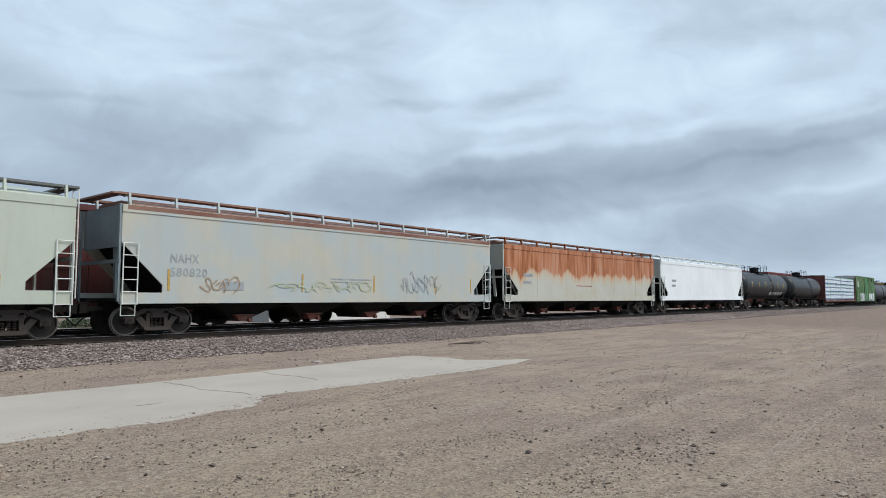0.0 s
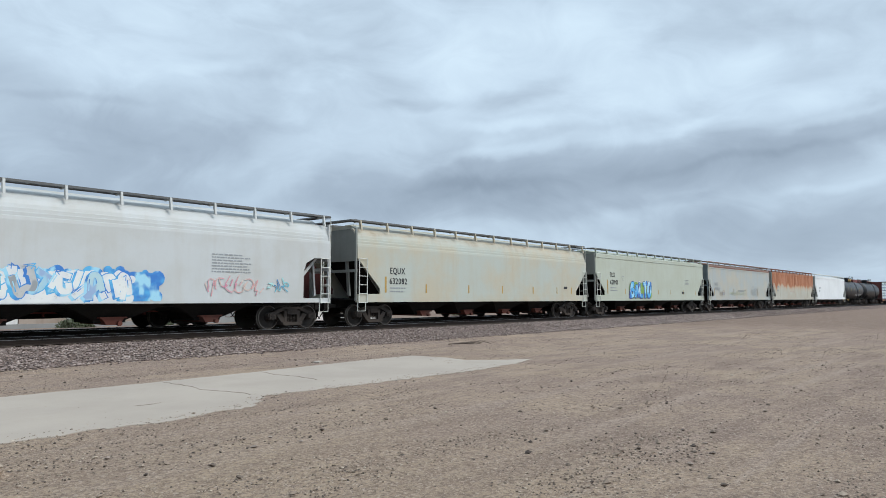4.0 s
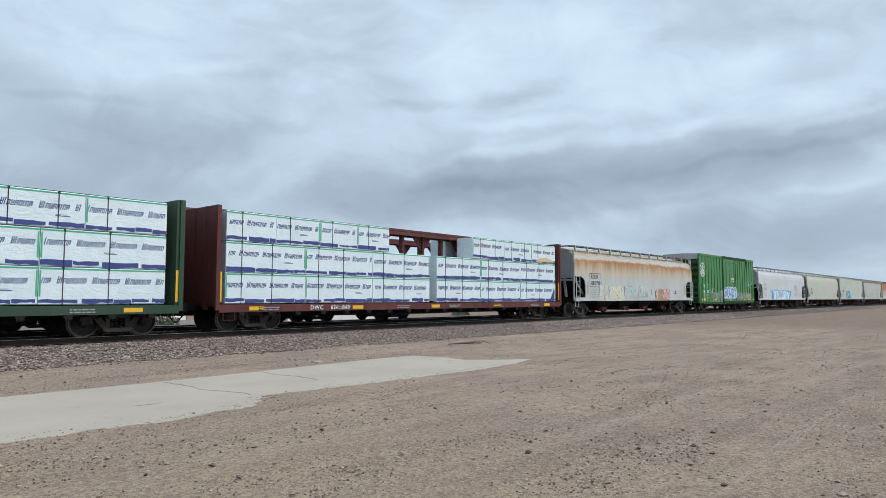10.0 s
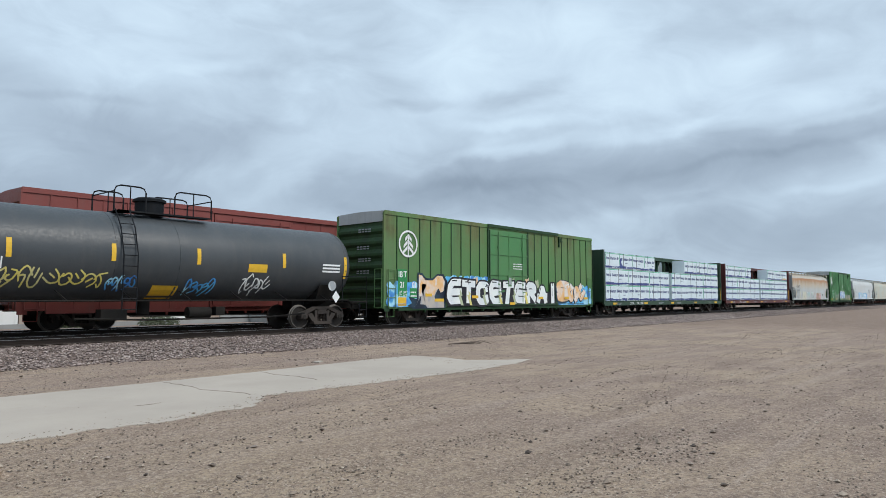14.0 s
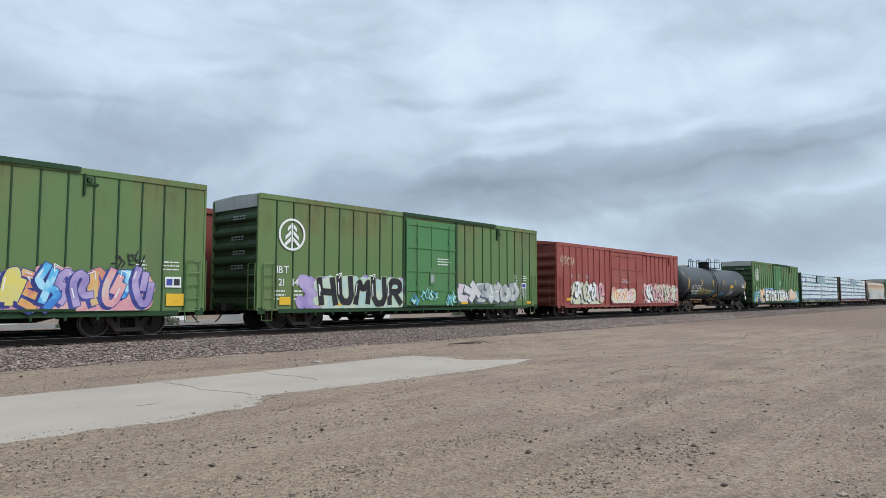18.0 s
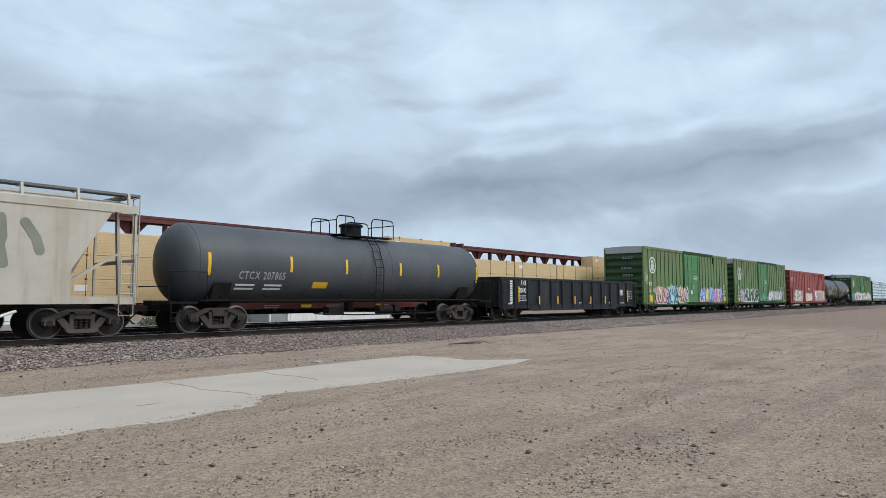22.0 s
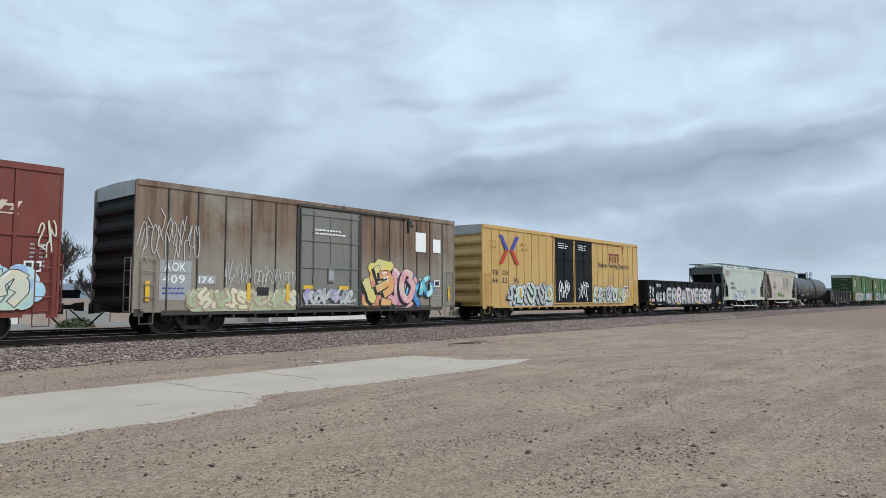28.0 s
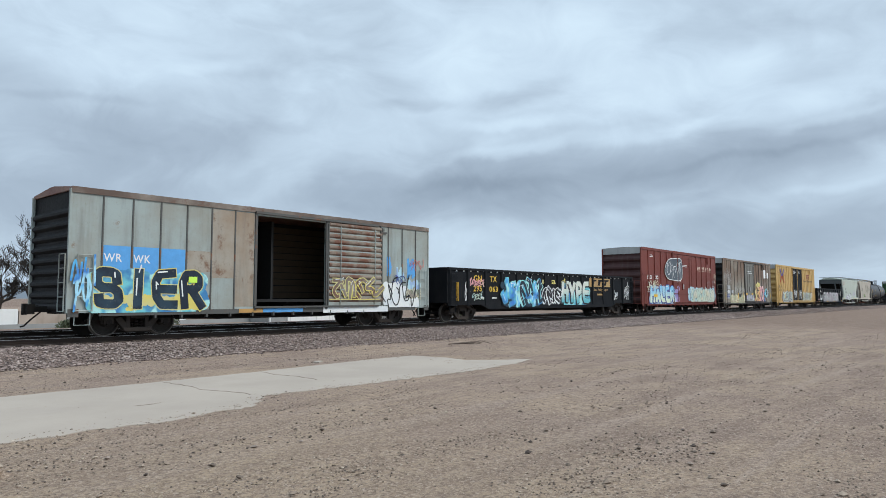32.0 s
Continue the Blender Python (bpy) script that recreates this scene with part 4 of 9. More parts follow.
def wild(root, x0, x1, z0, z1, fills, line, seed=1, back=None, y=-SIDE - 0.034, label="", thick=0.035, pitch=0.45, weight=0.085, word="", shadow=True, cloud=True, bounce=0.10, turns=1, drips=True):
    """A sprayed piece: fat overlapping strokes with an outline and a drop shadow, on a cloud of colour."""
    rng = random.Random(seed)
    H = z1 - z0
    if cloud:
        g = part("graffiti", cloud_of(x0 - 0.12 * H, x1 + 0.12 * H, z0 - 0.03, z1 - 0.04 * H, seed, y), back or fills[0], root, label)
    else:
        g = part("graffiti", spray_line(M(), [(x0, z0), (x1, z0)], 0.015, y), line, root, label)
    n = len(word) if word else max(2, round((x1 - x0) / (pitch * H)))
    wd = (x1 - x0) / n
    r = weight * H
    for i in range(n):
        strokes = strokes_of(STROKES[word[i]] if word else rng.choice(SHAPES), rng, 0.03 if word else 0.08)
        flip = 1 if word else rng.choice((-1, 1))
        zb, zt = z0 + r * 1.2 + H * rng.uniform(0, bounce), z1 - r * 1.2 - H * rng.uniform(0, bounce)
        lean = rng.uniform(-0.12, 0.12)
        wp = wobble(seed + i, 0.05 * H, 1.6 / H)
        slim = 0.40 if word else 0.62
        if not word:      # turned and flared, so that no letter is left
            a = rng.choice((-1, 1)) * rng.uniform(0.35, 0.8)
            strokes = [[(0.5 + (u - 0.5) * math.cos(a) - (q - 0.5) * math.sin(a), 0.5 + (u - 0.5) * math.sin(a) + (q - 0.5) * math.cos(a)) for u, q in t] for t in strokes]
            strokes = [[(u, max(-0.02, min(1.05, q))) for u, q in t] for t in strokes]
        fit_path = [soft_path([wp(x0 + (i + 0.5) * wd + ((u - 0.5) * flip * slim * 2) * (wd - r) + lean * (q - 0.5) * H, zb + q * (zt - zb)) for u, q in t], turns) for t in strokes]
        d = 0.003 + 0.0032 * (i % 2)
        edge, body, shine = M(), M(), M()
        for k, s in enumerate(fit_path):
            if shadow:
                spray_line(edge, [(px - 0.07 * H, max(z0, pz - 0.05 * H)) for px, pz in s], r * 1.15, y - d + 0.0004 - 0.0001 * k, butt=True)
            spray_line(edge, s, r + thick, y - d - 0.0004 - 0.0003 * k, butt=True)
            spray_line(body, s, r, y - d - 0.0014 - 0.0003 * k, butt=True)
        s = fit_path[0]
        spray_line(shine, [(px - r * 0.35, pz + r * 0.45) for px, pz in s[1:3]], r * 0.16, y - d - 0.0026)
        if drips and rng.random() < 0.5:     # a thin accent line over the neighbour
            q = fit_path[-1]
            spray_line(shine, [(q[0][0], q[0][1]), (q[0][0] + 0.12 * H * rng.uniform(-1, 1), q[0][1] + 0.16 * H), (q[0][0] + 0.2 * H * rng.uniform(-1, 1), q[0][1] + 0.1 * H)], r * 0.14, y - d - 0.0028)
        part("letter_outline", edge, line, g)
        part("letter_fill", body, fills[(i + rng.randrange(2)) % len(fills)], g)
        part("highlight", shine, SP_WHITE if SP_WHITE not in fills else line, g)
    return g


def tag_mesh(x, z, w, h, seed, n, r, y, word=""):
    rng = random.Random(seed)
    n = len(word) or n
    m, wd = M(), w / n
    for i in range(n):
        flip, lean, a = (1 if word else rng.choice((-1, 1))), rng.uniform(0.0, 0.25), 0 if word else rng.choice((-1, 1)) * rng.uniform(0.3, 0.8)
        up, dn = rng.uniform(0.75, 1.1), rng.uniform(-0.1, 0.15)
        for k, s in enumerate(strokes_of(STROKES[word[i]] if word else rng.choice(SHAPES), rng, 0.02 if word else 0.08)):
            s = [(0.5 + (u - 0.5) * math.cos(a) - (v - 0.5) * math.sin(a), 0.5 + (u - 0.5) * math.sin(a) + (v - 0.5) * math.cos(a)) for u, v in s]
            q = [(x + (i + 0.5) * wd + (u - 0.5) * flip * wd * 1.1 + lean * (v - 0.5) * h * 0.5, z + h * (dn + (up - dn) * v)) for u, v in s]
            spray_line(m, soft_path(q, 1), r, y - 0.0006 * (i % 2) - 0.0003 * k, 6)
    return m


def tag(root, x, z, w, h, material, seed=1, strokes=7, r=0.018, y=-SIDE - 0.034, word=""):
    """A quick scrawl in one thin sprayed line."""
    return part("graffiti_tag", tag_mesh(x, z, w, h, seed, max(2, round(strokes * 0.7)), r, y, word), material, root)


# ---- builders for each kind of car ----
def boxcar(root, L, H, z0, body, roof, end, door=(-2.0, 2.0), door_mat=None, nl=7, nr=7, rib=None, ladder_mat=None, double=False, open_door=None, ends=6, cap=True, rib_w=0.045, rib_d=0.03, plugs=True, inset=2.3, crown=0.05, prints=False):
    h, xa, xb = L / 2, *door
    rib = rib or body
    ladder_mat = ladder_mat or body
    t = 0.07
    near = -SIDE
    part("side_wall", M().box(-h, xa, near, near + t, z0, H), body, root)
    part("side_wall", M().box(xb, h, near, near + t, z0, H), body, root)
    # behind an open door the far wall is near-black to darken the inside
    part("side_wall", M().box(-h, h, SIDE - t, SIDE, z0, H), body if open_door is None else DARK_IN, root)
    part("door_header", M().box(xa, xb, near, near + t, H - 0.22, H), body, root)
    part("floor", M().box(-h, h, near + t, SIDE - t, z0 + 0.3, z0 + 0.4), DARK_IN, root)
    # horizontal pressings on the end walls
    for s in (-1, 1):
        prof, n = [(s * (h - 0.06), z0)], ends
        for i in range(n):
            a, b = z0 + (H - 0.5 - z0) * i / n, z0 + (H - 0.5 - z0) * (i + 1) / n
            q = b - a
            prof += [(s * (h - 0.06), a + 0.12 * q), (s * (h + 0.05), a + 0.35 * q), (s * (h + 0.05), a + 0.55 * q), (s * (h - 0.06), a + 0.88 * q)]
        prof += [(s * (h - 0.06), H), (s * (h - 0.2), H), (s * (h - 0.2), z0)]
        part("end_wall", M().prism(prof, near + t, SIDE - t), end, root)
        if cap:
            part("end_cap", M().box(s * h - 0.012, s * h + 0.012, near + 0.05, SIDE - 0.05, H - 0.42, H - 0.02), roof, root)
        for yy in (near + 0.03, SIDE - 0.03):
            part("corner_post", M().box(s * h - 0.05, s * h + 0.02, yy - 0.05, yy + 0.05, z0, H), body, root)
    hoop = [(h + 0.14, -0.55 + 0.27 * math.cos(a * math.tau / 14), 2.3 + 0.27 * math.sin(a * math.tau / 14)) for a in range(15)]
    part("brake_wheel", M().tube(hoop, 0.022, 5).box(h + 0.05, h + 0.15, -0.57, -0.53, 2.04, 2.56).box(h + 0.05, h + 0.15, -0.81, -0.29, 2.28, 2.32), FRAME, root)
    if prints:        # lines of small print between the end's pressings
        m = M()
        for k, zz in enumerate((4.28, 3.5, 2.95, 2.4)):
            for r in range(2):
                for q in range(4):
                    m.box(-h - 0.064, -h - 0.056, -0.75 + q * 0.22 + 0.1 * (k % 2), -0.60 + q * 0.22 + 0.1 * (k % 2), zz - r * 0.1, zz - r * 0.1 + 0.05)
        tagged(part("small_print", m, LET_GREY, root), kind="stuff")
    # corner casting, track stop and sill brackets
    for s in (-1, 1):
        part("corner_plate", M().box(s * h - 0.3 if s > 0 else -h - 0.005, h + 0.005 if s > 0 else -h + 0.3, near - 0.022, near + 0.01, z0 - 0.12, z0 + 0.12), rib, root)
    xt = min(h - 0.4, xb + (xb - xa) * 0.93)
    part("track_stop", M().box(xt, xt + 0.06, near - 0.09, near, H - 0.75, H - 0.1).box(xt, xt + 0.42, near - 0.07, near, H - 0.42, H - 0.36).box(xt + 0.1, xt + 0.22, near - 0.1, near, H - 0.34, H - 0.2), rib, root)
    m = M()
    for k in range(int((L - 5) / 0.9)):
        m.box(-h + 2.6 + k * 0.9, -h + 2.66 + k * 0.9, near - 0.03, near + 0.1, z0 - 0.2, z0 - 0.05)
    tagged(part("sill_bracket", m, rib, root), kind="stuff")
    # roof with cross seams
    rf = M().prism([(near - 0.02, H - 0.04), (near - 0.02, H + 0.05), (-0.2, H + 0.05 + crown), (0.2, H + 0.05 + crown), (SIDE + 0.02, H + 0.05), (SIDE + 0.02, H - 0.04)], -h - 0.01, h + 0.01, "x")
    k = int(L / 1.2)
    for i in range(1, k):
        x = -h + L * i / k
        rf.prism([(near - 0.03, H + 0.03), (near - 0.03, H + 0.075), (-0.2, H + 0.085 + crown), (0.2, H + 0.085 + crown), (SIDE + 0.02, H + 0.075), (SIDE + 0.02, H + 0.03)], x - 0.03, x + 0.03, "x")
    part("roof", rf, roof, root)
    part("top_chord", M().box(-h - 0.015, h + 0.015, near - 0.04, near, H - 0.12, H + 0.065), body if open_door is None else DARK_CHORD, root)
    part("side_sill", M().box(-h + 0.9, h - 0.9, near - 0.015, near + 0.1, z0 - 0.10, z0 + 0.06), rib, root)
    rm = M().box(-rib_w / 2, rib_w / 2, near - rib_d, near + 0.01, z0 + 0.06, H - 0.13).mesh("rib")
    rm.materials.append(rib)
    xs = [-h + (xa + h) * i / nl for i in range(1, nl)] + [xb + (h - xb) * i / nr for i in range(1, nr)]
    for x in xs:
        part("rib", rm, None, root, at=pose(x, 0, 0))
    for x in (xa - 0.05, xb + 0.05):
        part("door_post", M().box(x - 0.05, x + 0.05, near - 0.05, near + 0.02, z0, H - 0.1), rib, root)
    # door tracks
    part("door_track", M().box(xa - 0.1, xb + (xb - xa) * 0.9, near - 0.10, near - 0.015, H - (0.07 if prints else 0.16), H + (0.08 if prints else -0.07)), rib, root)
    part("door_track", M().box(xa - 0.1, xb + (xb - xa) * 0.9, near - 0.10, near - 0.015, z0 + 0.08, z0 + 0.15), rib, root)
    spans = [(xa, (xa + xb) / 2 - 0.01), ((xa + xb) / 2 + 0.01, xb)] if double else [(xa, xb)]
    if open_door:
        spans = [open_door]
    for a, b in spans:
        d = part("door", M().box(a + 0.03, b - 0.03, near - 0.05, near + 0.02, z0 + 0.15, H - 0.2), door_mat or body, root)
        if plugs:
            z1, z2 = z0 + 0.15, H - 0.25
            for f in ((0.17, 0.40, 0.68, 0.95) if open_door is None else ()):
                zz = z1 + (z2 - z1) * f
                part("door_bar", M().box(a + 0.06, b - 0.06, near - 0.085, near - 0.05, zz - 0.03, zz + 0.03), door_mat or body, d)
            for x in (a + 0.06, b - 0.06):
                part("door_stile", M().box(x - 0.03, x + 0.03, near - 0.08, near - 0.05, z1, z2), rib, d)
            for f in ((0.22, 0.84) if b - a > 2.8 else (0.5,)):
                x = a + (b - a) * f
                part("lock_rod", M().tube([(x, near - 0.1, z1 + 0.05), (x, near - 0.1, z2 - 0.05)], 0.022, 6).box(x - 0.05, x + 0.05, near - 0.12, near - 0.05, z1 + 1.0, z1 + 1.1).box(x - 0.05, x + 0.05, near - 0.12, near - 0.05, z2 - 0.9, z2 - 0.8).box(x - 0.04, x + 0.22, near - 0.13, near - 0.09, z1 + 0.62, z1 + 0.67), door_mat or body, d)
            if open_door is None and b - a > 2.8:
                x = (a + b) / 2
                part("door_rib", M().box(x - 0.03, x + 0.03, near - 0.075, near - 0.05, z1 + 1.75, z2 - 0.1), door_mat or body, d)
                part("lock_box", M().box(x - 0.16, x + 0.14, near - 0.11, near - 0.05, z1 + 0.95, z1 + 1.55), door_mat or body, d)
                part("placard_sheet", M().box(x - 0.13, x + 0.11, near - 0.116, near - 0.11, z1 + 1.05, z1 + 1.42), LET_GREY, d, "pale card in the lock box")
    for s in (-1, 1):
        ladder(root, s * (h - 0.42), 0.46, z0 + 0.05, z0 + 1.75, near - 0.08, ladder_mat, 4)
        stirrup(root, s * (h - 0.42), z0, ladder_mat)
        end_ladder(root, s, L, near + 0.06, z0 + 0.05, z0 + 1.75, ladder_mat)
    running_gear(root, L, inset)
    brake_gear(root, -0.8)


BOARD_GREY = paint("weathered_board_steel", (0.10, 0.105, 0.108), (0.15, 0.15, 0.145), grime=0.35, seed=44)


def hopper(root, L, body, roof, bays=4, H=4.15, cut=1.3, zc=2.9, zs=1.38, inset=1.45, end=None, white=None, board=None, posts=False, seams=0, round_cut=False, full=False, knee=None, cast=None, curved=False, bracket=None):
    h, near = L / 2, -SIDE
    end = end or body
    white = white or LADDER_W
    board = board or BOARD_GREY
    if round_cut:
        left = [(-h, zc)] + [(-h + cut * 0.62, zc - 0.02), (-h + cut * 0.9, zc - 0.22), (-h + cut, zc - 0.55), (-h + cut, zs)]
    else:
        left = [(-h, zc), (-h + cut, knee or zs + 0.25), (-h + cut, zs)]
    if full:
        left = [(-h + 0.62, H), (-h + cut, knee or zs + 0.2), (-h + cut, zs)]
    right = [(-x, z) for x, z in reversed(left)]
    zt = H - 0.75 if curved else H
    side = left + right if full else [(-h, zt)] + left + right + [(h, zt)]
    if curved:      # the side sheet bends in under the roof, pressed with long ridges
        bow = [(0.0, 0.0), (0.012, 0.10), (0.028, 0.11), (0.03, 0.22), (0.05, 0.23), (0.06, 0.34), (0.085, 0.35), (0.11, 0.46), (0.17, 0.60), (0.27, 0.71), (0.42, 0.79)]
        for e in (1, -1):
            outer = [(e * (near + a), zt + b) for a, b in bow]
            inner = [(e * (near + a + 0.06), zt + b - 0.04) for a, b in reversed(bow)]
            part("roof_shoulder", M().prism(outer + inner, -h, h, "x"), body, root)
    for y0 in (near, SIDE - 0.05):
        part("side_sheet", M().prism(side, y0, y0 + 0.05), body, root)
    part("hopper_bin", M().prism([(-h + 0.75, H), (-h + cut + 0.3, 1.25), (h - cut - 0.3, 1.25), (h - 0.75, H)] if full else [(-h + 0.35, H), (-h + 0.35, zc + 0.2), (-h + cut + 0.6, 1.2), (h - cut - 0.6, 1.2), (h - 0.35, zc + 0.2), (h - 0.35, H)], near + (0.5 if curved else 0.06), SIDE - (0.5 if curved else 0.06)), FRAME if not posts else DARK_CHORD, root)
    for s in (-1, 1):
        if not full:
            # end sheets take the end colour, on most cars darker than the sides
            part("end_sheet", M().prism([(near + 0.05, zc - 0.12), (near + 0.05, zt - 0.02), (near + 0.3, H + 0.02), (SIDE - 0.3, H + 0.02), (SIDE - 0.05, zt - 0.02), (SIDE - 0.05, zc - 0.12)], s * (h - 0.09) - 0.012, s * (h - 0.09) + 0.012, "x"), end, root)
        for yy in (near + 0.02, SIDE - 0.1):
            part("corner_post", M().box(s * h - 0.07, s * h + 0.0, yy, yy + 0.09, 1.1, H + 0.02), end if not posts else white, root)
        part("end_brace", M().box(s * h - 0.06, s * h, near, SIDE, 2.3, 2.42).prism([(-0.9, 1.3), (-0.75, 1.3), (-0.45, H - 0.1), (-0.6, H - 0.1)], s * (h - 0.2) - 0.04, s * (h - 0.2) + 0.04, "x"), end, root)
        part("end_platform", M().box(s * h - 0.75 if s > 0 else -h, h if s > 0 else -h + 0.75, near, SIDE, 1.12, 1.2), FRAME, root)
        part("slope_rib", M().prism([(s * (h - 0.5), zc), (s * (h - 0.35), zc), (s * (h - cut - 0.5), 1.25), (s * (h - cut - 0.7), 1.25)], near + 0.35, near + 0.42), end, root)
        ladder(root, s * (h - 0.27), 0.46, 1.0, zc, near - 0.07, white, 5)
        stirrup(root, s * (h - 0.27), 1.02, white)
        if s > 0 or posts:
            end_ladder(root, s, L, near + 0.1, 1.2, H + 0.3, white)
    part("side_sill", M().box(-h, h, near - 0.02, near + 0.12, 1.03, zs), body, root)
    part("side_sill", M().box(-h, h, SIDE - 0.12, SIDE + 0.02, 1.03, zs), body, root)
    if not curved:
        part("top_chord", M().box(-h, h, near - 0.03, near + 0.02, H - 0.24, H), body, root)
    dip = 0.40 if curved else 0.0
    part("roof", M().prism([(near + dip, H - 0.02), (near + 0.02 + dip, H + 0.03), (-0.75, H + 0.22), (0.75, H + 0.22), (SIDE - 0.02 - dip, H + 0.03), (SIDE - dip, H - 0.02)], -h + 0.3, h - 0.3, "x"), roof, root)
    part("hatch_trough", M().box(-h + 0.9, h - 0.9, -0.3, 0.3, H + 0.21, H + 0.34), roof, root)
    for i in range(seams):
        x = -h + L * (i + 1) / (seams + 1)
        part("seam", M().box(x - 0.015, x + 0.015, near - 0.008, near, zs, H - 0.24), body, root)
    # running boards on brackets, both sides of the roof
    n = int(L / 1.55)
    for yy in (near + 0.12, SIDE - 0.57):
        rb = part("running_board", M().box(-h - 0.1, h + 0.1, yy, yy + 0.03, H + 0.33, H + 0.40).box(-h - 0.1, h + 0.1, yy + 0.03, yy + 0.42, H + 0.355, H + 0.375).box(-h - 0.1, h + 0.1, yy + 0.42, yy + 0.45, H + 0.33, H + 0.40), board, root)
        bk = M().prism([(yy - 0.10, H - 0.05), (yy - 0.02, H + 0.39), (yy + 0.06, H + 0.39), (yy + 0.08, H + 0.355), (yy + 0.02, H + 0.02)], -0.035, 0.035, "x").box(-0.02, 0.02, yy + 0.05, yy + 0.42, H + 0.30, H + 0.355).mesh("bracket")
        bk.materials.append(bracket or body)
        for i in range(n + 1):
            part("bracket", bk, None, rb, at=pose(-h + 0.25 + (L - 0.5) * i / n, 0, 0))
    for s in (-1, 1):
        part("crossover_board", M().box(s * h - 0.3, s * h + 0.12, near + 0.1, SIDE - 0.1, H + 0.33, H + 0.38), board, root)
    # discharge bays
    span = L - 2 * (inset + 1.75)
    for i in range(bays):
        x = -span / 2 + span * (i + 0.5) / bays
        a = span / bays / 2 - 0.08
        rings = [[(x - p, -q, z), (x + p, -q, z), (x + p, q, z), (x - p, q, z)] for p, q, z in ((a, 1.35, 1.2), (a * 0.95, 1.3, 1.0), (0.5, 0.75, 0.5), (0.5, 0.75, 0.42))]
        b = part("discharge_bay", M().loft(rings), FRAME, root)
        part("outlet_gate", M().prism([(x - 0.36, 0.58), (x - 0.2, 0.36), (x + 0.2, 0.36), (x + 0.36, 0.58)], -1.02, 1.02).box(x - 0.42, x + 0.42, -1.06, 1.06, 0.56, 0.61).turn([(-1.16, 0.075), (-1.02, 0.075)], 10, at=(x + 0.16, 0, 0.40)), OUTLET, b)
    running_gear(root, L, inset, sill=False, cast=cast)
    part("centre_sill", M().box(-h + 0.1, h - 0.1, -0.3, 0.3, 0.78, 1.15), FRAME, root)
    part("air_pipe", M().tube([(-h + 1.2, near + 0.35, 0.95), (0, near + 0.5, 0.9), (h - 1.2, near + 0.35, 0.95)], 0.025, 5), FRAME, root)


CURVE = [2.56, 1.47]


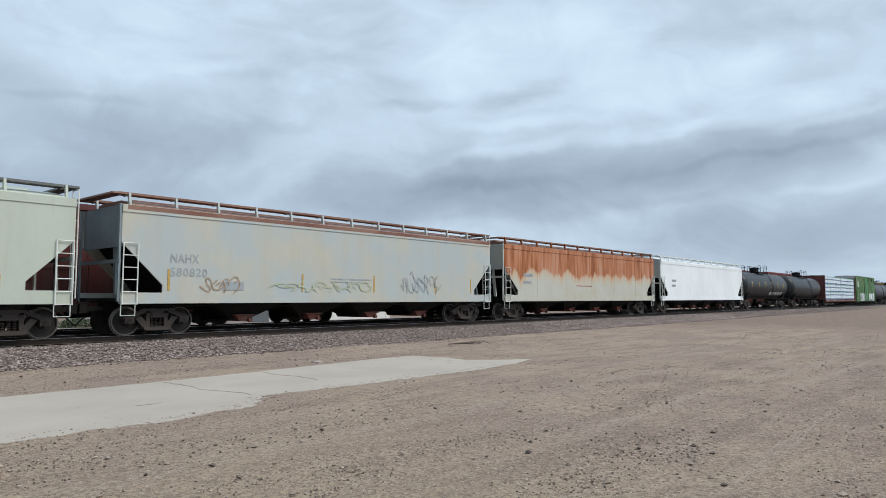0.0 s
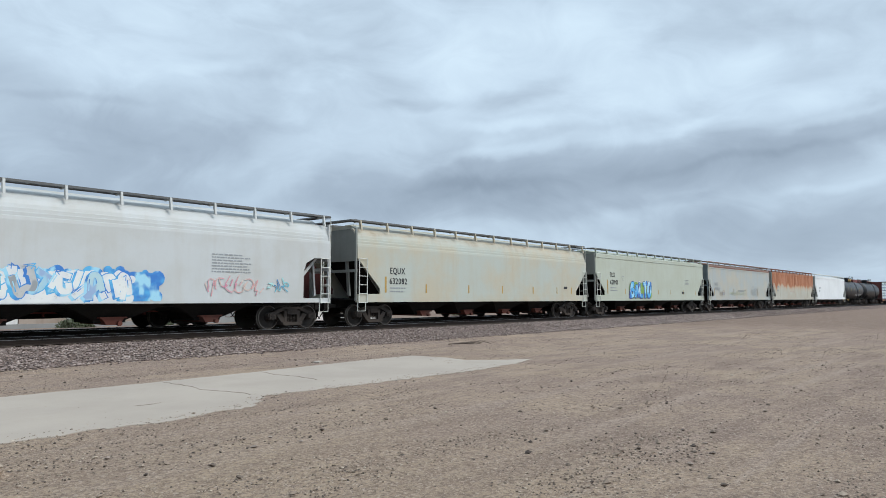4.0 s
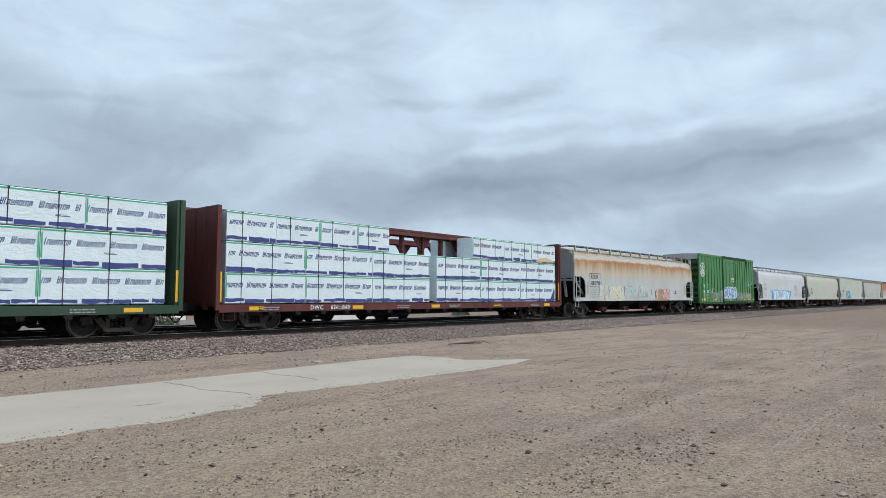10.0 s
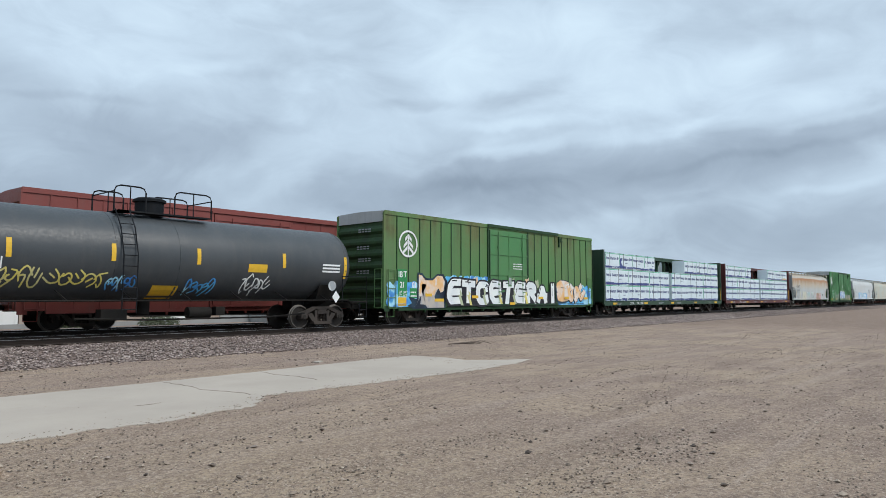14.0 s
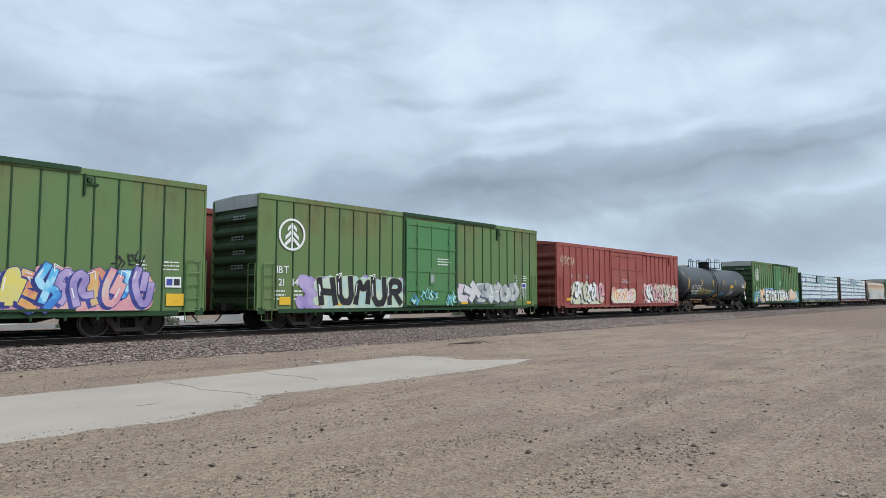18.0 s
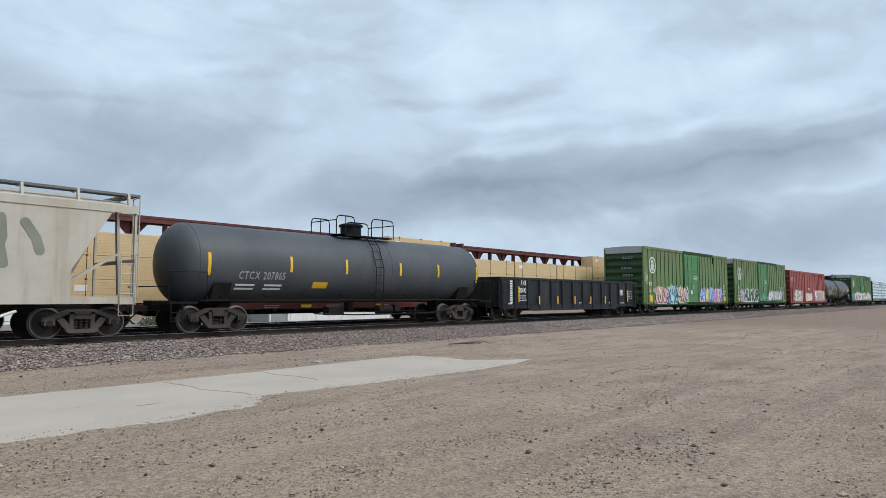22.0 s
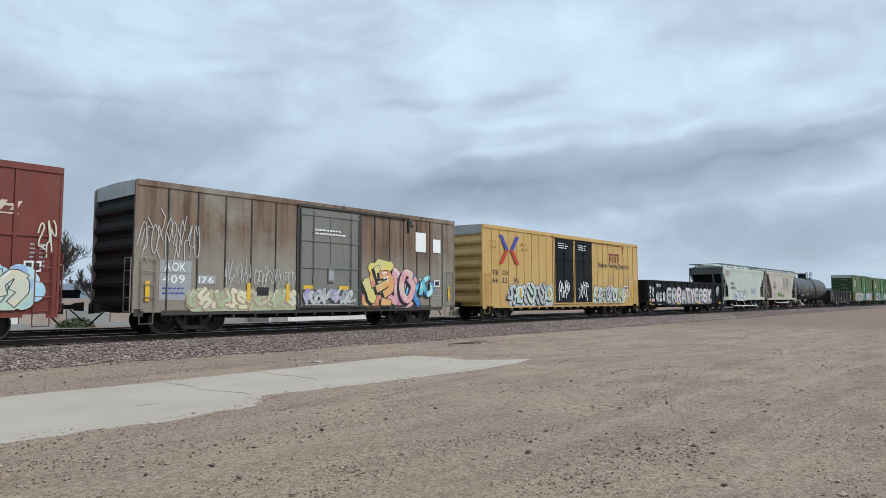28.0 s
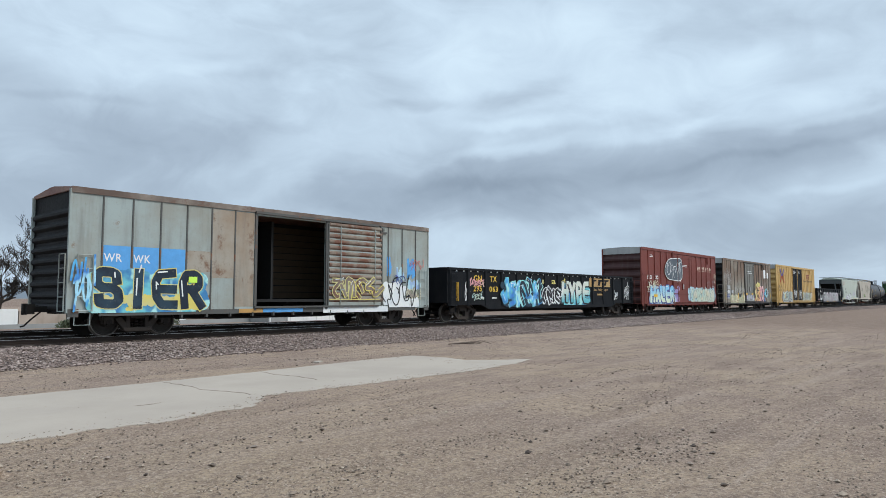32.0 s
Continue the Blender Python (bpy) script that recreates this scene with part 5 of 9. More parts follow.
def tank_car(root, L, paint_mat, r=1.47, zc=2.56, dome=0.0, frame_mat=None, rail_mat=None, bands=(), overhang=0.45, lx=0.9):
    frame_mat = frame_mat or FRAME
    rail_mat = rail_mat or BLACK
    CURVE[:] = zc, r
    h = L / 2 - overhang
    prof = [(-h, 0.0)]
    for i in range(1, 9):
        a = i / 8 * math.pi / 2
        prof.append((-h + 0.75 * (1 - math.cos(a)), r * math.sin(a)))
    prof += [(-o, q) for o, q in reversed(prof)]
    shell = part("tank", M().turn(prof, 40, "x", (0, 0, zc)), paint_mat, root, smooth=True)
    for x in (-h + 0.75, h - 0.75, *bands):
        part("weld_band", M().turn([(x - 0.03, r - 0.01), (x - 0.03, r + 0.008), (x + 0.03, r + 0.008), (x + 0.03, r - 0.01)], 40, "x", (0, 0, zc)), paint_mat, shell)
    # manway, platform and hand rail
    part("manway", M().turn([(0, 0.47), (0.5, 0.47), (0.52, 0.54), (0.60, 0.54), (0.66, 0.42), (0.70, 0.0)], 22, "z", (dome - 0.2, 0, zc + r - 0.05)), rail_mat, root, smooth=True)
    part("platform", M().box(dome - 1.6, dome + 1.6, -0.85, -0.45, zc + r - 0.02, zc + r + 0.03).box(dome - 1.6, dome + 1.6, 0.45, 0.85, zc + r - 0.02, zc + r + 0.03).box(dome - 1.6, dome - 1.2, -0.85, 0.85, zc + r - 0.02, zc + r + 0.03), rail_mat, root)
    top = zc + r + 0.82
    for yy in (-0.85, 0.85):
        for a, b in ((dome - 1.75, dome - 0.72), (dome + 0.28, dome + 1.65)):
            q = zc + r - 0.02
            m = M().tube([(a, yy, q), (a, yy, top - 0.18), (a + 0.06, yy, top - 0.05), (a + 0.2, yy, top), (b - 0.2, yy, top), (b - 0.06, yy, top - 0.05), (b, yy, top - 0.18), (b, yy, q)], 0.026, 6)
            m.tube([((a + b) / 2, yy, q), ((a + b) / 2, yy, top)], 0.02, 5)
            part("hand_rail", m, rail_mat, root)
    for a in (dome - 1.75, dome + 1.65):
        part("hand_rail", M().tube([(a, -0.85, top - 0.2), (a, 0.85, top - 0.2)], 0.022, 5), rail_mat, root)
    m = M()
    for x in (lx, lx + 0.45):
        m.tube([(x, -SIDE + 0.02, 0.75), (x, -SIDE - 0.02, zc), (x, -1.3, zc + 0.9), (x, -0.85, zc + r + 0.03)], 0.022, 5)
    for i in range(10):
        z = 0.85 + i * 0.34
        yy = -SIDE if z < zc else -math.sqrt(max(0.2, (r + 0.12) ** 2 - (z - zc) ** 2))
        m.tube([(lx, yy, z), (lx + 0.45, yy, z)], 0.016, 5)
    part("ladder", m, rail_mat, root)
    # stub sills, bolsters, side rail
    for s in (-1, 1):
        part("stub_sill", M().box(s * h - 2.6 if s > 0 else -L / 2 + 0.05, L / 2 - 0.05 if s > 0 else -h + 2.6, -0.32, 0.32, 0.78, 1.12), frame_mat, root)
        x = s * (L / 2 - 2.1)
        part("saddle", M().prism([(-1.35, 1.75), (-1.1, 1.15), (-0.3, 0.85), (0.3, 0.85), (1.1, 1.15), (1.35, 1.75), (0.9, 1.35), (0, 1.1), (-0.9, 1.35)], x - 0.35, x + 0.35, "x"), frame_mat, root)
        part("end_step", M().box(s * (L / 2 - 0.55) - 0.5, s * (L / 2 - 0.55) + 0.5, -SIDE + 0.02, -0.4, 1.02, 1.08), frame_mat, root)
        ladder(root, s * (L / 2 - 0.3), 0.4, 0.4, 1.05, -SIDE + 0.03, rail_mat, 2)
        part("grab_rail", M().tube([(s * (L / 2 - 0.05), -SIDE + 0.08, 1.05), (s * (L / 2 - 0.05), -SIDE + 0.08, 2.1), (s * (L / 2 - 1.4), -SIDE + 0.08, 2.1), (s * (L / 2 - 1.4), -SIDE + 0.08, 1.05)], 0.022, 5), rail_mat, root)
        part("grab_rail", M().tube([(s * (L / 2 - 0.02), -SIDE + 0.1, 1.6), (s * (L / 2 - 0.02), SIDE - 0.1, 1.6)], 0.022, 5), rail_mat, root)
    part("side_rail", M().tube([(-L / 2 + 1.1, -SIDE + 0.05, 1.12), (L / 2 - 1.1, -SIDE + 0.05, 1.12)], 0.028, 6), frame_mat, root)
    for i in range(8):
        x = -L / 2 + 2.2 + (L - 4.4) * i / 7
        part("rail_strut", M().tube([(x, -SIDE + 0.05, 1.12), (x - 0.15, -0.95, zc - r * 0.76)], 0.02, 5), frame_mat, root)
    part("bottom_outlet", M().turn([(0.62, 0.14), (0.66, 0.2), (1.1, 0.2)], 14, "z", (dome - 0.3, 0, 0)), frame_mat, root)
    running_gear(root, L, 2.1, sill=False)
    brake_gear(root, 1.6)


def curved_y(z):
    """How far towards the camera the skin of the newest tank lies at a height."""
    zc, r = CURVE
    return -math.sqrt(max(0.01, r * r - (z - zc) ** 2))


def on_tank(root, x0, x1, z0, z1, material, name="reflector"):
    """A strip bent to the tank's skin."""
    m = M()
    n = max(2, int((z1 - z0) / 0.12))
    zs = [z0 + (z1 - z0) * i / n for i in range(n + 1)]
    v = [(x, curved_y(z) - 0.008, z) for z in zs for x in (x0, x1)]
    m.add(v, [(2 * i, 2 * i + 1, 2 * i + 3, 2 * i + 2) for i in range(n)])
    return part(name, m, material, root)


def tank_text(root, text, x, z, h, material, width=None):
    m = text_mesh(text, x, z, h, 0, width)
    m.v = [(a, curved_y(c) - 0.009, c) for a, _, c in m.v]
    return part("lettering", m, material, root)


def tank_tag(root, x, z, w, h, material, seed):
    g = tag(root, x, z, w, h, material, seed, 7, 0.025)
    for p in g.data.vertices:
        p.co.y += SIDE + 0.034 + curved_y(p.co.z) - 0.012
    return g


def gondola(root, L, H, z0, body, n=13, inset=1.65, drop=0.0):
    h, near = L / 2, -SIDE + 0.05
    for y0 in (near, SIDE - 0.11):
        part("side_wall", M().box(-h, h, y0, y0 + 0.06, z0 + 0.25, H - 0.05), body, root)
        part("top_chord", M().box(-h - 0.02, h + 0.02, y0 - 0.07, y0 + 0.1, H - 0.12, H), body, root)
        part("side_sill", M().prism([(-h, z0 + 0.15), (-h + 2.6, z0 + 0.15), (-h + 3.3, z0 - drop), (h - 3.3, z0 - drop), (h - 2.6, z0 + 0.15), (h, z0 + 0.15), (h, z0 + 0.36), (-h, z0 + 0.36)], y0 - 0.05, y0 + 0.07), body, root)
    post = M().prism([(-0.1, near), (-0.06, near - 0.09), (0.06, near - 0.09), (0.1, near)], z0 + 0.1, H - 0.1, "z").mesh("side_post")
    post.materials.append(body)
    for i in range(n + 1):
        part("side_post", post, None, root, at=pose(-h + 0.12 + (L - 0.24) * i / n, 0, 0))
    for s in (-1, 1):
        e = M().box(s * h - 0.06, s * h, near, SIDE - 0.05, z0 + 0.25, H)
        for k in (0.3, 0.6, 0.9):
            e.box(s * h - 0.02, s * h + 0.06, near, SIDE - 0.05, z0 + k * (H - z0) - 0.08, z0 + k * (H - z0) + 0.08)
        part("end_wall", e, body, root)
        ladder(root, s * (h - 0.35), 0.44, z0 + 0.1, H - 0.3, near - 0.13, body, 4)
        stirrup(root, s * (h - 0.35), z0 + 0.15, body)
    part("floor", M().box(-h, h, near, SIDE - 0.05, z0 + 0.3, z0 + 0.38), DARK_IN, root)
    running_gear(root, L, inset)
    brake_gear(root, 1.2)


WRAP = None


def wrap_material():
    m, n, b = shader("white_lumber_wrap")
    co = n.add("ShaderNodeTexCoord").outputs["Object"]
    f = n.noise(n.mapped(co, (1.3, 1.3, 2.0), rot=(0, radians(35), 0)), 1.3, 4, 0.55, 1.0)
    g = n.noise(co, 0.9, 3, 0.5)
    c = n.mix(n.span(f, 0.3, 0.7), (0.58, 0.66, 0.69), (0.65, 0.72, 0.745))
    n.put(b.inputs["Base Color"], n.mix(n.span(g, 0.5, 0.8, 0, 0.4), c, (0.50, 0.57, 0.62)))
    b.inputs["Roughness"].default_value = 0.42
    crease = n.noise(n.mapped(co, (1.1, 1.0, 2.6), rot=(0, radians(-18), 0)), 2.2, 5, 0.55, 1.8)
    n.put(b.inputs["Normal"], n.bump(n.math("ADD", f, n.math("MULTIPLY", crease, 1.4)), 0.28, 0.05))
    return m


WRAP = wrap_material()
WRAP_BLUE = plain("navy_wrap_print", (0.045, 0.06, 0.20), 0.5, var=0.3)
WRAP_INK = plain("faded_navy_print", (0.075, 0.09, 0.20), 0.5, var=0.3)
WRAP_GREEN = plain("green_wrap_edge", (0.05, 0.36, 0.20), 0.5)
STRAP = plain("black_strap", (0.02, 0.02, 0.02), 0.6)


def wrapped_pack(root, x0, x1, z0, z1, y0, y1, seed, near=True):
    """A wrapped pack of lumber with print bars, a band along the foot and straps."""
    rng = random.Random(seed)
    e = 0.03
    prof = [(y0, z0 + e), (y0, z1 - e), (y0 + e, z1), (y1, z1), (y1, z0), (y0 + e, z0)]
    p = part("lumber_pack", M().prism(prof, x0 + 0.012, x1 - 0.012, "x"), WRAP, root, "wrapped lumber pack, white sheet with navy print")
    if not near:
        return p
    # a printed band along the foot, broken and rumpled
    band, a = M(), x0 + 0.02
    while a < x1 - 0.1:
        b = min(x1 - 0.02, a + rng.uniform(0.5, 1.3))
        lo, hi = z0 + rng.uniform(0.01, 0.06), z0 + rng.uniform(0.14, 0.20)
        k = 5
        foot = [(a + (b - a) * q / k, lo + rng.uniform(-0.02, 0.03)) for q in range(k + 1)]
        head = [(a + (b - a) * q / k, hi + rng.uniform(-0.02, 0.012)) for q in range(k, -1, -1)]
        band.prism(foot + head, y0 - 0.005, y0 + 0.002)
        a = b + (0.02 if rng.random() < 0.6 else rng.uniform(0.05, 0.16))
    part("navy_band", band, WRAP_BLUE, p)
    part("green_edge", M().prism([(x0 + 0.02, z1 - 0.075), (x1 - 0.02, z1 - 0.07), (x1 - 0.02, z1 - 0.022), ((x0 + x1) / 2, z1 - 0.03), (x0 + 0.02, z1 - 0.02)], y0 - 0.006, y0 + 0.002), WRAP_GREEN, p)
    if rng.random() < 0.75:
        e1 = rng.choice((x0 + 0.02, x1 - 0.07))
        part("green_edge", M().prism([(e1, z0 + 0.25), (e1 + 0.05, z0 + 0.22), (e1 + 0.045, z1 - 0.1), (e1 + 0.005, z1 - 0.12)], y0 - 0.006, y0 + 0.002), WRAP_GREEN, p)
    # a slanting row of plain strokes, one cluster for each repeat of the print
    bar = M()
    a = x0 + rng.uniform(-0.6, 0.2)
    zz = (z0 + z1) / 2 + rng.uniform(0.0, 0.07)
    while a < x1 - 0.15:
        for k in range(9):
            if x0 + 0.03 < a and a + 0.12 < x1 - 0.03:
                hh = 0.21 if k in (0, 1) else 0.165
                for u0, u1, v0, v1 in ((0.0, 0.028, 0.0, 1.0), *(() if k in (1, 6) else ((0.058, 0.082, 0.0 if k % 2 else 0.15, 0.95),)), *(() if k in (1, 6) else ((0.026, 0.07, 0.78, 1.0) if k % 3 else (0.026, 0.07, 0.0, 0.2),)), *(((0.026, 0.07, 0.42, 0.6),) if k in (0, 3, 4, 8) else ())):
                    bar.prism([(a + u0 + 0.05 * v0, zz + v0 * hh), (a + u1 + 0.05 * v0, zz + v0 * hh), (a + u1 + 0.05 * v1, zz + v1 * hh), (a + u0 + 0.05 * v1, zz + v1 * hh)], y0 - 0.005, y0 + 0.002)
            a += 0.10 if k not in (1, 6) else 0.06
        a += 0.16
    if bar.v:
        tagged(part("brand_print", bar, WRAP_INK, p), kind="stuff")
    if rng.random() < 0.5:
        q = x0 + rng.uniform(0.3, 0.8) * (x1 - x0)
        tagged(part("small_print", M().box(q, q + 0.4, y0 - 0.005, y0 + 0.002, zz - 0.2, zz - 0.175).box(q, q + 0.3, y0 - 0.005, y0 + 0.002, zz - 0.16, zz - 0.145), WRAP_INK, p), kind="stuff")
    for k in range(max(1, int((x1 - x0) / 1.3))):
        x = x0 + (k + 0.5) * 1.3
        if x < x1 - 0.1:
            part("strap", M().box(x - 0.014, x + 0.014, y0 - 0.01, y0, z0, z1 + 0.006).box(x - 0.03, x + 0.03, y0 - 0.015, y0, z1 - 0.06, z1 + 0.01), STRAP, p)
    return p


def raw_pack(root, x0, x1, z0, z1, y0, y1, seed):
    n = max(3, int((z1 - z0) / 0.11))
    prof = [(y1, z0)]
    for i in range(n):
        a, b = z0 + (z1 - z0) * i / n, z0 + (z1 - z0) * (i + 1) / n
        prof += [(y0 + 0.008, a), (y0, a + 0.004), (y0, b - 0.004), (y0 + 0.008, b)]
    prof += [(y1, z1)]
    p = part("lumber_pack", M().prism(prof, x0 + 0.03, x1 - 0.03, "x"), WOOD, root, "bare sawn lumber pack")
    for k in range(3):
        x = x0 + (x1 - x0) * (k + 0.5) / 3
        part("strap", M().box(x - 0.012, x + 0.012, y0 - 0.008, y0, z0, z1 + 0.005).box(x - 0.04, x + 0.04, y0 - 0.02, y0 + 0.02, z1 - 0.02, z1 + 0.03), STRAP, p)
    if seed % 3 == 0:
        part("tag_sheet", M().box(x0 + 0.5, x0 + 0.95, y0 - 0.006, y0, z0 + 0.45, z0 + 0.68), LET_W, p)


def centre_beam(root, L, frame, tiers, pack, H=4.5, deck=0.98, filled=True):
    """A centre-beam flat car. tiers: lists of (x0, x1, tier) for the near side's packs."""
    h, near = L / 2, -SIDE
    part("deck", M().box(-h, h, near + 0.1, SIDE - 0.1, deck - 0.08, deck), frame, root)
    for y0 in (near, SIDE - 0.1):
        part("side_sill", M().box(-h, h, y0, y0 + 0.1, deck - 0.28, deck - 0.02), frame, root)
    part("top_chord", M().box(-h, h, -0.42, 0.42, H - 0.12, H).box(-h, h, -0.42, -0.36, H - 0.28, H - 0.1).box(-h, h, 0.36, 0.42, H - 0.28, H - 0.1), frame, root)
    n = 15
    for i in range(n + 1):
        x = -h + 0.6 + (L - 1.2) * i / n
        part("beam_post", M().box(x - 0.06, x + 0.06, -0.12, 0.12, deck, H - 0.1), frame, root)
        if i < n:
            q = (L - 1.2) / n
            if i % 2 == 0:
                part("gusset", M().prism([(x, H - 0.1), (x + q * 0.6, H - 0.1), (x + 0.12, H - 0.9), (x, H - 1.0)], -0.02, 0.02), frame, root)
            else:
                part("gusset", M().prism([(x + q, H - 0.1), (x + q * 0.4, H - 0.1), (x + q - 0.12, H - 0.9), (x + q, H - 1.0)], -0.02, 0.02), frame, root)
    for s in (-1, 1):
        wall = part("bulkhead", M().box(s * h - 0.12, s * h, near + 0.05, SIDE - 0.05, deck, H - 0.02), frame, root)
        for k in range(5):
            yy = near + 0.05 + (2 * SIDE - 0.1) * k / 4
            part("bulkhead_post", M().box(s * (h + 0.06) - 0.08, s * (h + 0.06) + 0.08, yy - 0.06, yy + 0.06, deck - 0.2, H - 0.02), frame, wall)
        patch(root, s * (h - 0.06) - 0.05, s * (h - 0.06) + 0.05, deck + 0.1, deck + 1.15, YEL_REF, "reflector", near + 0.04)
        stirrup(root, s * (h - 0.4), deck - 0.2, frame)
    hts = [(deck + 0.03, deck + 1.13), (deck + 1.15, deck + 2.25), (deck + 2.28, deck + 3.35)] if pack is wrapped_pack else [(deck + 0.03 + 0.9 * k, deck + 0.92 + 0.9 * k) for k in range(4)]
    for j, (x0, x1, t) in enumerate(tiers):
        z0, z1 = hts[t]
        for near_side in ((True, False) if filled else (True,)):
            y0, y1 = (near + 0.12, -0.4) if near_side else (0.4, SIDE - 0.12)
            if pack is wrapped_pack:
                pack(root, x0, x1, z0, z1, y0, y1, j + int(L * 10), near_side)
            else:
                pack(root, x0, x1, z0, z1, y0, y1, j)
    winch = M().prism([(-0.09, deck - 0.42), (0.09, deck - 0.42), (0.13, deck - 0.27), (-0.13, deck - 0.27)], near - 0.03, near + 0.12).turn([(near - 0.06, 0.05), (near + 0.12, 0.05)], 8, at=(0, 0, deck - 0.38)).mesh("winch")
    winch.materials.append(FRAME)
    for i in range(18):
        part("winch", winch, None, root, at=pose(-h + 0.9 + (L - 1.8) * i / 17, 0, 0))
    for i in range(6):
        bars(root, -h + 1.6 + i * 3.6, deck - 0.1, 0.9, 2, LET_GREY, 0.05, 0.08, near - 0.012, i)
    for i in range(5):
        x = -h + 1.2 + (L - 3) * i / 4
        patch(root, x, x + 0.6, deck - 0.22, deck - 0.08, YEL_REF, "reflector", near - 0.012)
    running_gear(root, L, 1.75)
    brake_gear(root, -1.5)


def engine(root, flip, L=22.3):
    """Six-axle freight locomotive, cab at +x before flipping."""
    s = -1 if flip else 1
    h = L / 2

    def bx(m, x0, x1, *r):
        return m.box(min(s * x0, s * x1), max(s * x0, s * x1), *r)

    part("underframe", bx(M(), -h, h, -1.5, 1.5, 1.2, 1.5), BLACK, root)
    part("hood", bx(M(), -h + 1.0, 6.2, -0.95, 0.95, 1.5, 3.74), LOCO_OR, root)
    part("hood_top", M().prism([(-0.97, 3.72), (-0.98, 4.32), (-0.7, 4.48), (0.7, 4.48), (0.98, 4.32), (0.97, 3.72)], *sorted((s * (-h + 1.0), s * 6.2)), "x"), BLACK, root)
    part("yellow_stripe", bx(M(), -2.4, 6.2, -0.965, 0.965, 3.46, 3.74), LET_Y, root)
    for k in range(14):
        part("stripe_bar", bx(M(), -2.3 + k * 0.6, -2.27 + k * 0.6, -0.985, -0.96, 3.4, 3.8), BLACK, root)
    part("radiator", M().prism([(-0.98, 3.9), (-1.5, 4.08), (-1.5, 4.42), (-1.15, 4.62), (1.15, 4.62), (1.5, 4.42), (1.5, 4.08), (0.98, 3.9)], *sorted((s * (-h + 0.9), s * (-h + 8.8))), "x"), BLACK, root)
    part("radiator_top", M().prism([(s * (-h + 1.6), 4.60), (s * (-h + 2.2), 4.72), (s * (-h + 5.6), 4.70), (s * (-h + 5.9), 4.60)], -1.0, 1.0), BLACK, root)
    part("hood_shroud", M().prism([(s * 0.6, 4.46), (s * 1.4, 4.60), (s * 5.4, 4.58), (s * 6.1, 4.46)], -0.8, 0.8), BLACK, root)
    for k in range(3):
        part("fan", M().turn([(4.45, 0.4), (4.62, 0.4), (4.64, 0.3)], 16, "z", (s * (-2.0 + k * 0.9), 0, 0)), BLACK, root)
    part("horn", M().tube([(s * -0.6, 0, 4.45), (s * -0.6, 0, 4.8)], 0.04, 6).tube([(s * -0.9, 0.1, 4.8), (s * -0.3, -0.1, 4.8)], 0.07, 7), BLACK, root)
    for k in range(3):
        fb = part("filter_box", bx(M(), 3.2 + k * 0.95, 4.0 + k * 0.95, -1.03, -0.97, 3.85, 4.3), DARK_IN, root)
        part("box_rim", bx(M(), 3.2 + k * 0.95, 4.0 + k * 0.95, -1.045, -1.03, 4.27, 4.31), STEEL, fb)
    for k in range(6):
        x = -h + 5.8 + k * 1.7
        part("louvre", bx(M(), x, x + 1.2, -0.985, 0.985, 2.2, 3.1), BLACK if k % 2 else LOCO_OR, root)
    cab = part("cab", M().prism([(s * 6.2, 1.5), (s * 8.6, 1.5), (s * 8.6, 3.2), (s * 8.45, 4.2), (s * 8.2, 4.42), (s * 7.8, 4.5), (s * 6.2, 4.5)], -1.5, 1.5), LOCO_OR, root)
    part("nose", M().prism([(s * 8.6, 1.5), (s * 10.1, 1.5), (s * 10.1, 2.55), (s * 9.6, 2.95), (s * 8.6, 3.15)], -0.95, 0.95), LOCO_OR, root)
    for x0, x1 in ((6.6, 7.25), (7.35, 8.0)):
        part("cab_window", bx(M(), x0, x1, -1.515, 1.515, 3.35, 4.0), GLASS_D, cab)
    part("awning", bx(M(), 6.5, 8.1, -1.75, -1.45, 4.05, 4.12), LOCO_OR, cab)
    part("windscreen", bx(M(), 8.42, 8.56, -1.25, -0.15, 3.4, 4.1), GLASS_D, cab)
    part("windscreen", bx(M(), 8.42, 8.56, 0.15, 1.25, 3.4, 4.1), GLASS_D, cab)
    for k in range(4):
        x = -3.6 + k * 1.5
        part("side_emblem", M().prism([(s * x, 2.75), (s * (x + 1.1), 2.75), (s * (x + 1.2), 3.3), (s * (x + 0.1), 3.3)], -0.995, -0.985), LET_K, root)
    for x in (-h + 3.0, -h + 5.2, -h + 7.0):
        part("air_intake", bx(M(), x, x + 1.5, -0.985, 0.985, 3.25, 3.68), DARK_IN, root)
    part("fuel_tank", bx(M(), -2.8, 2.8, -1.3, 1.3, 0.35, 1.2), BLACK, root)
    m = M()
    for i in range(15):
        x = -h + 0.6 + i * 1.1
        m.tube([(s * x, -1.45, 1.5), (s * x, -1.45, 2.4)], 0.02, 5)
    m.tube([(s * (-h + 0.6), -1.45, 2.4), (s * (-h + 16), -1.45, 2.4)], 0.02, 5)
    part("hand_rail", m, LADDER_W, root)
    for e in (-1, 1):
        truck(root, e * 7.6)
        truck(root, e * 5.8)
        part("coupler", COUPLER, None, root, at=pose(e * h, 0, 0, 0, 0, 0 if e > 0 else 180))


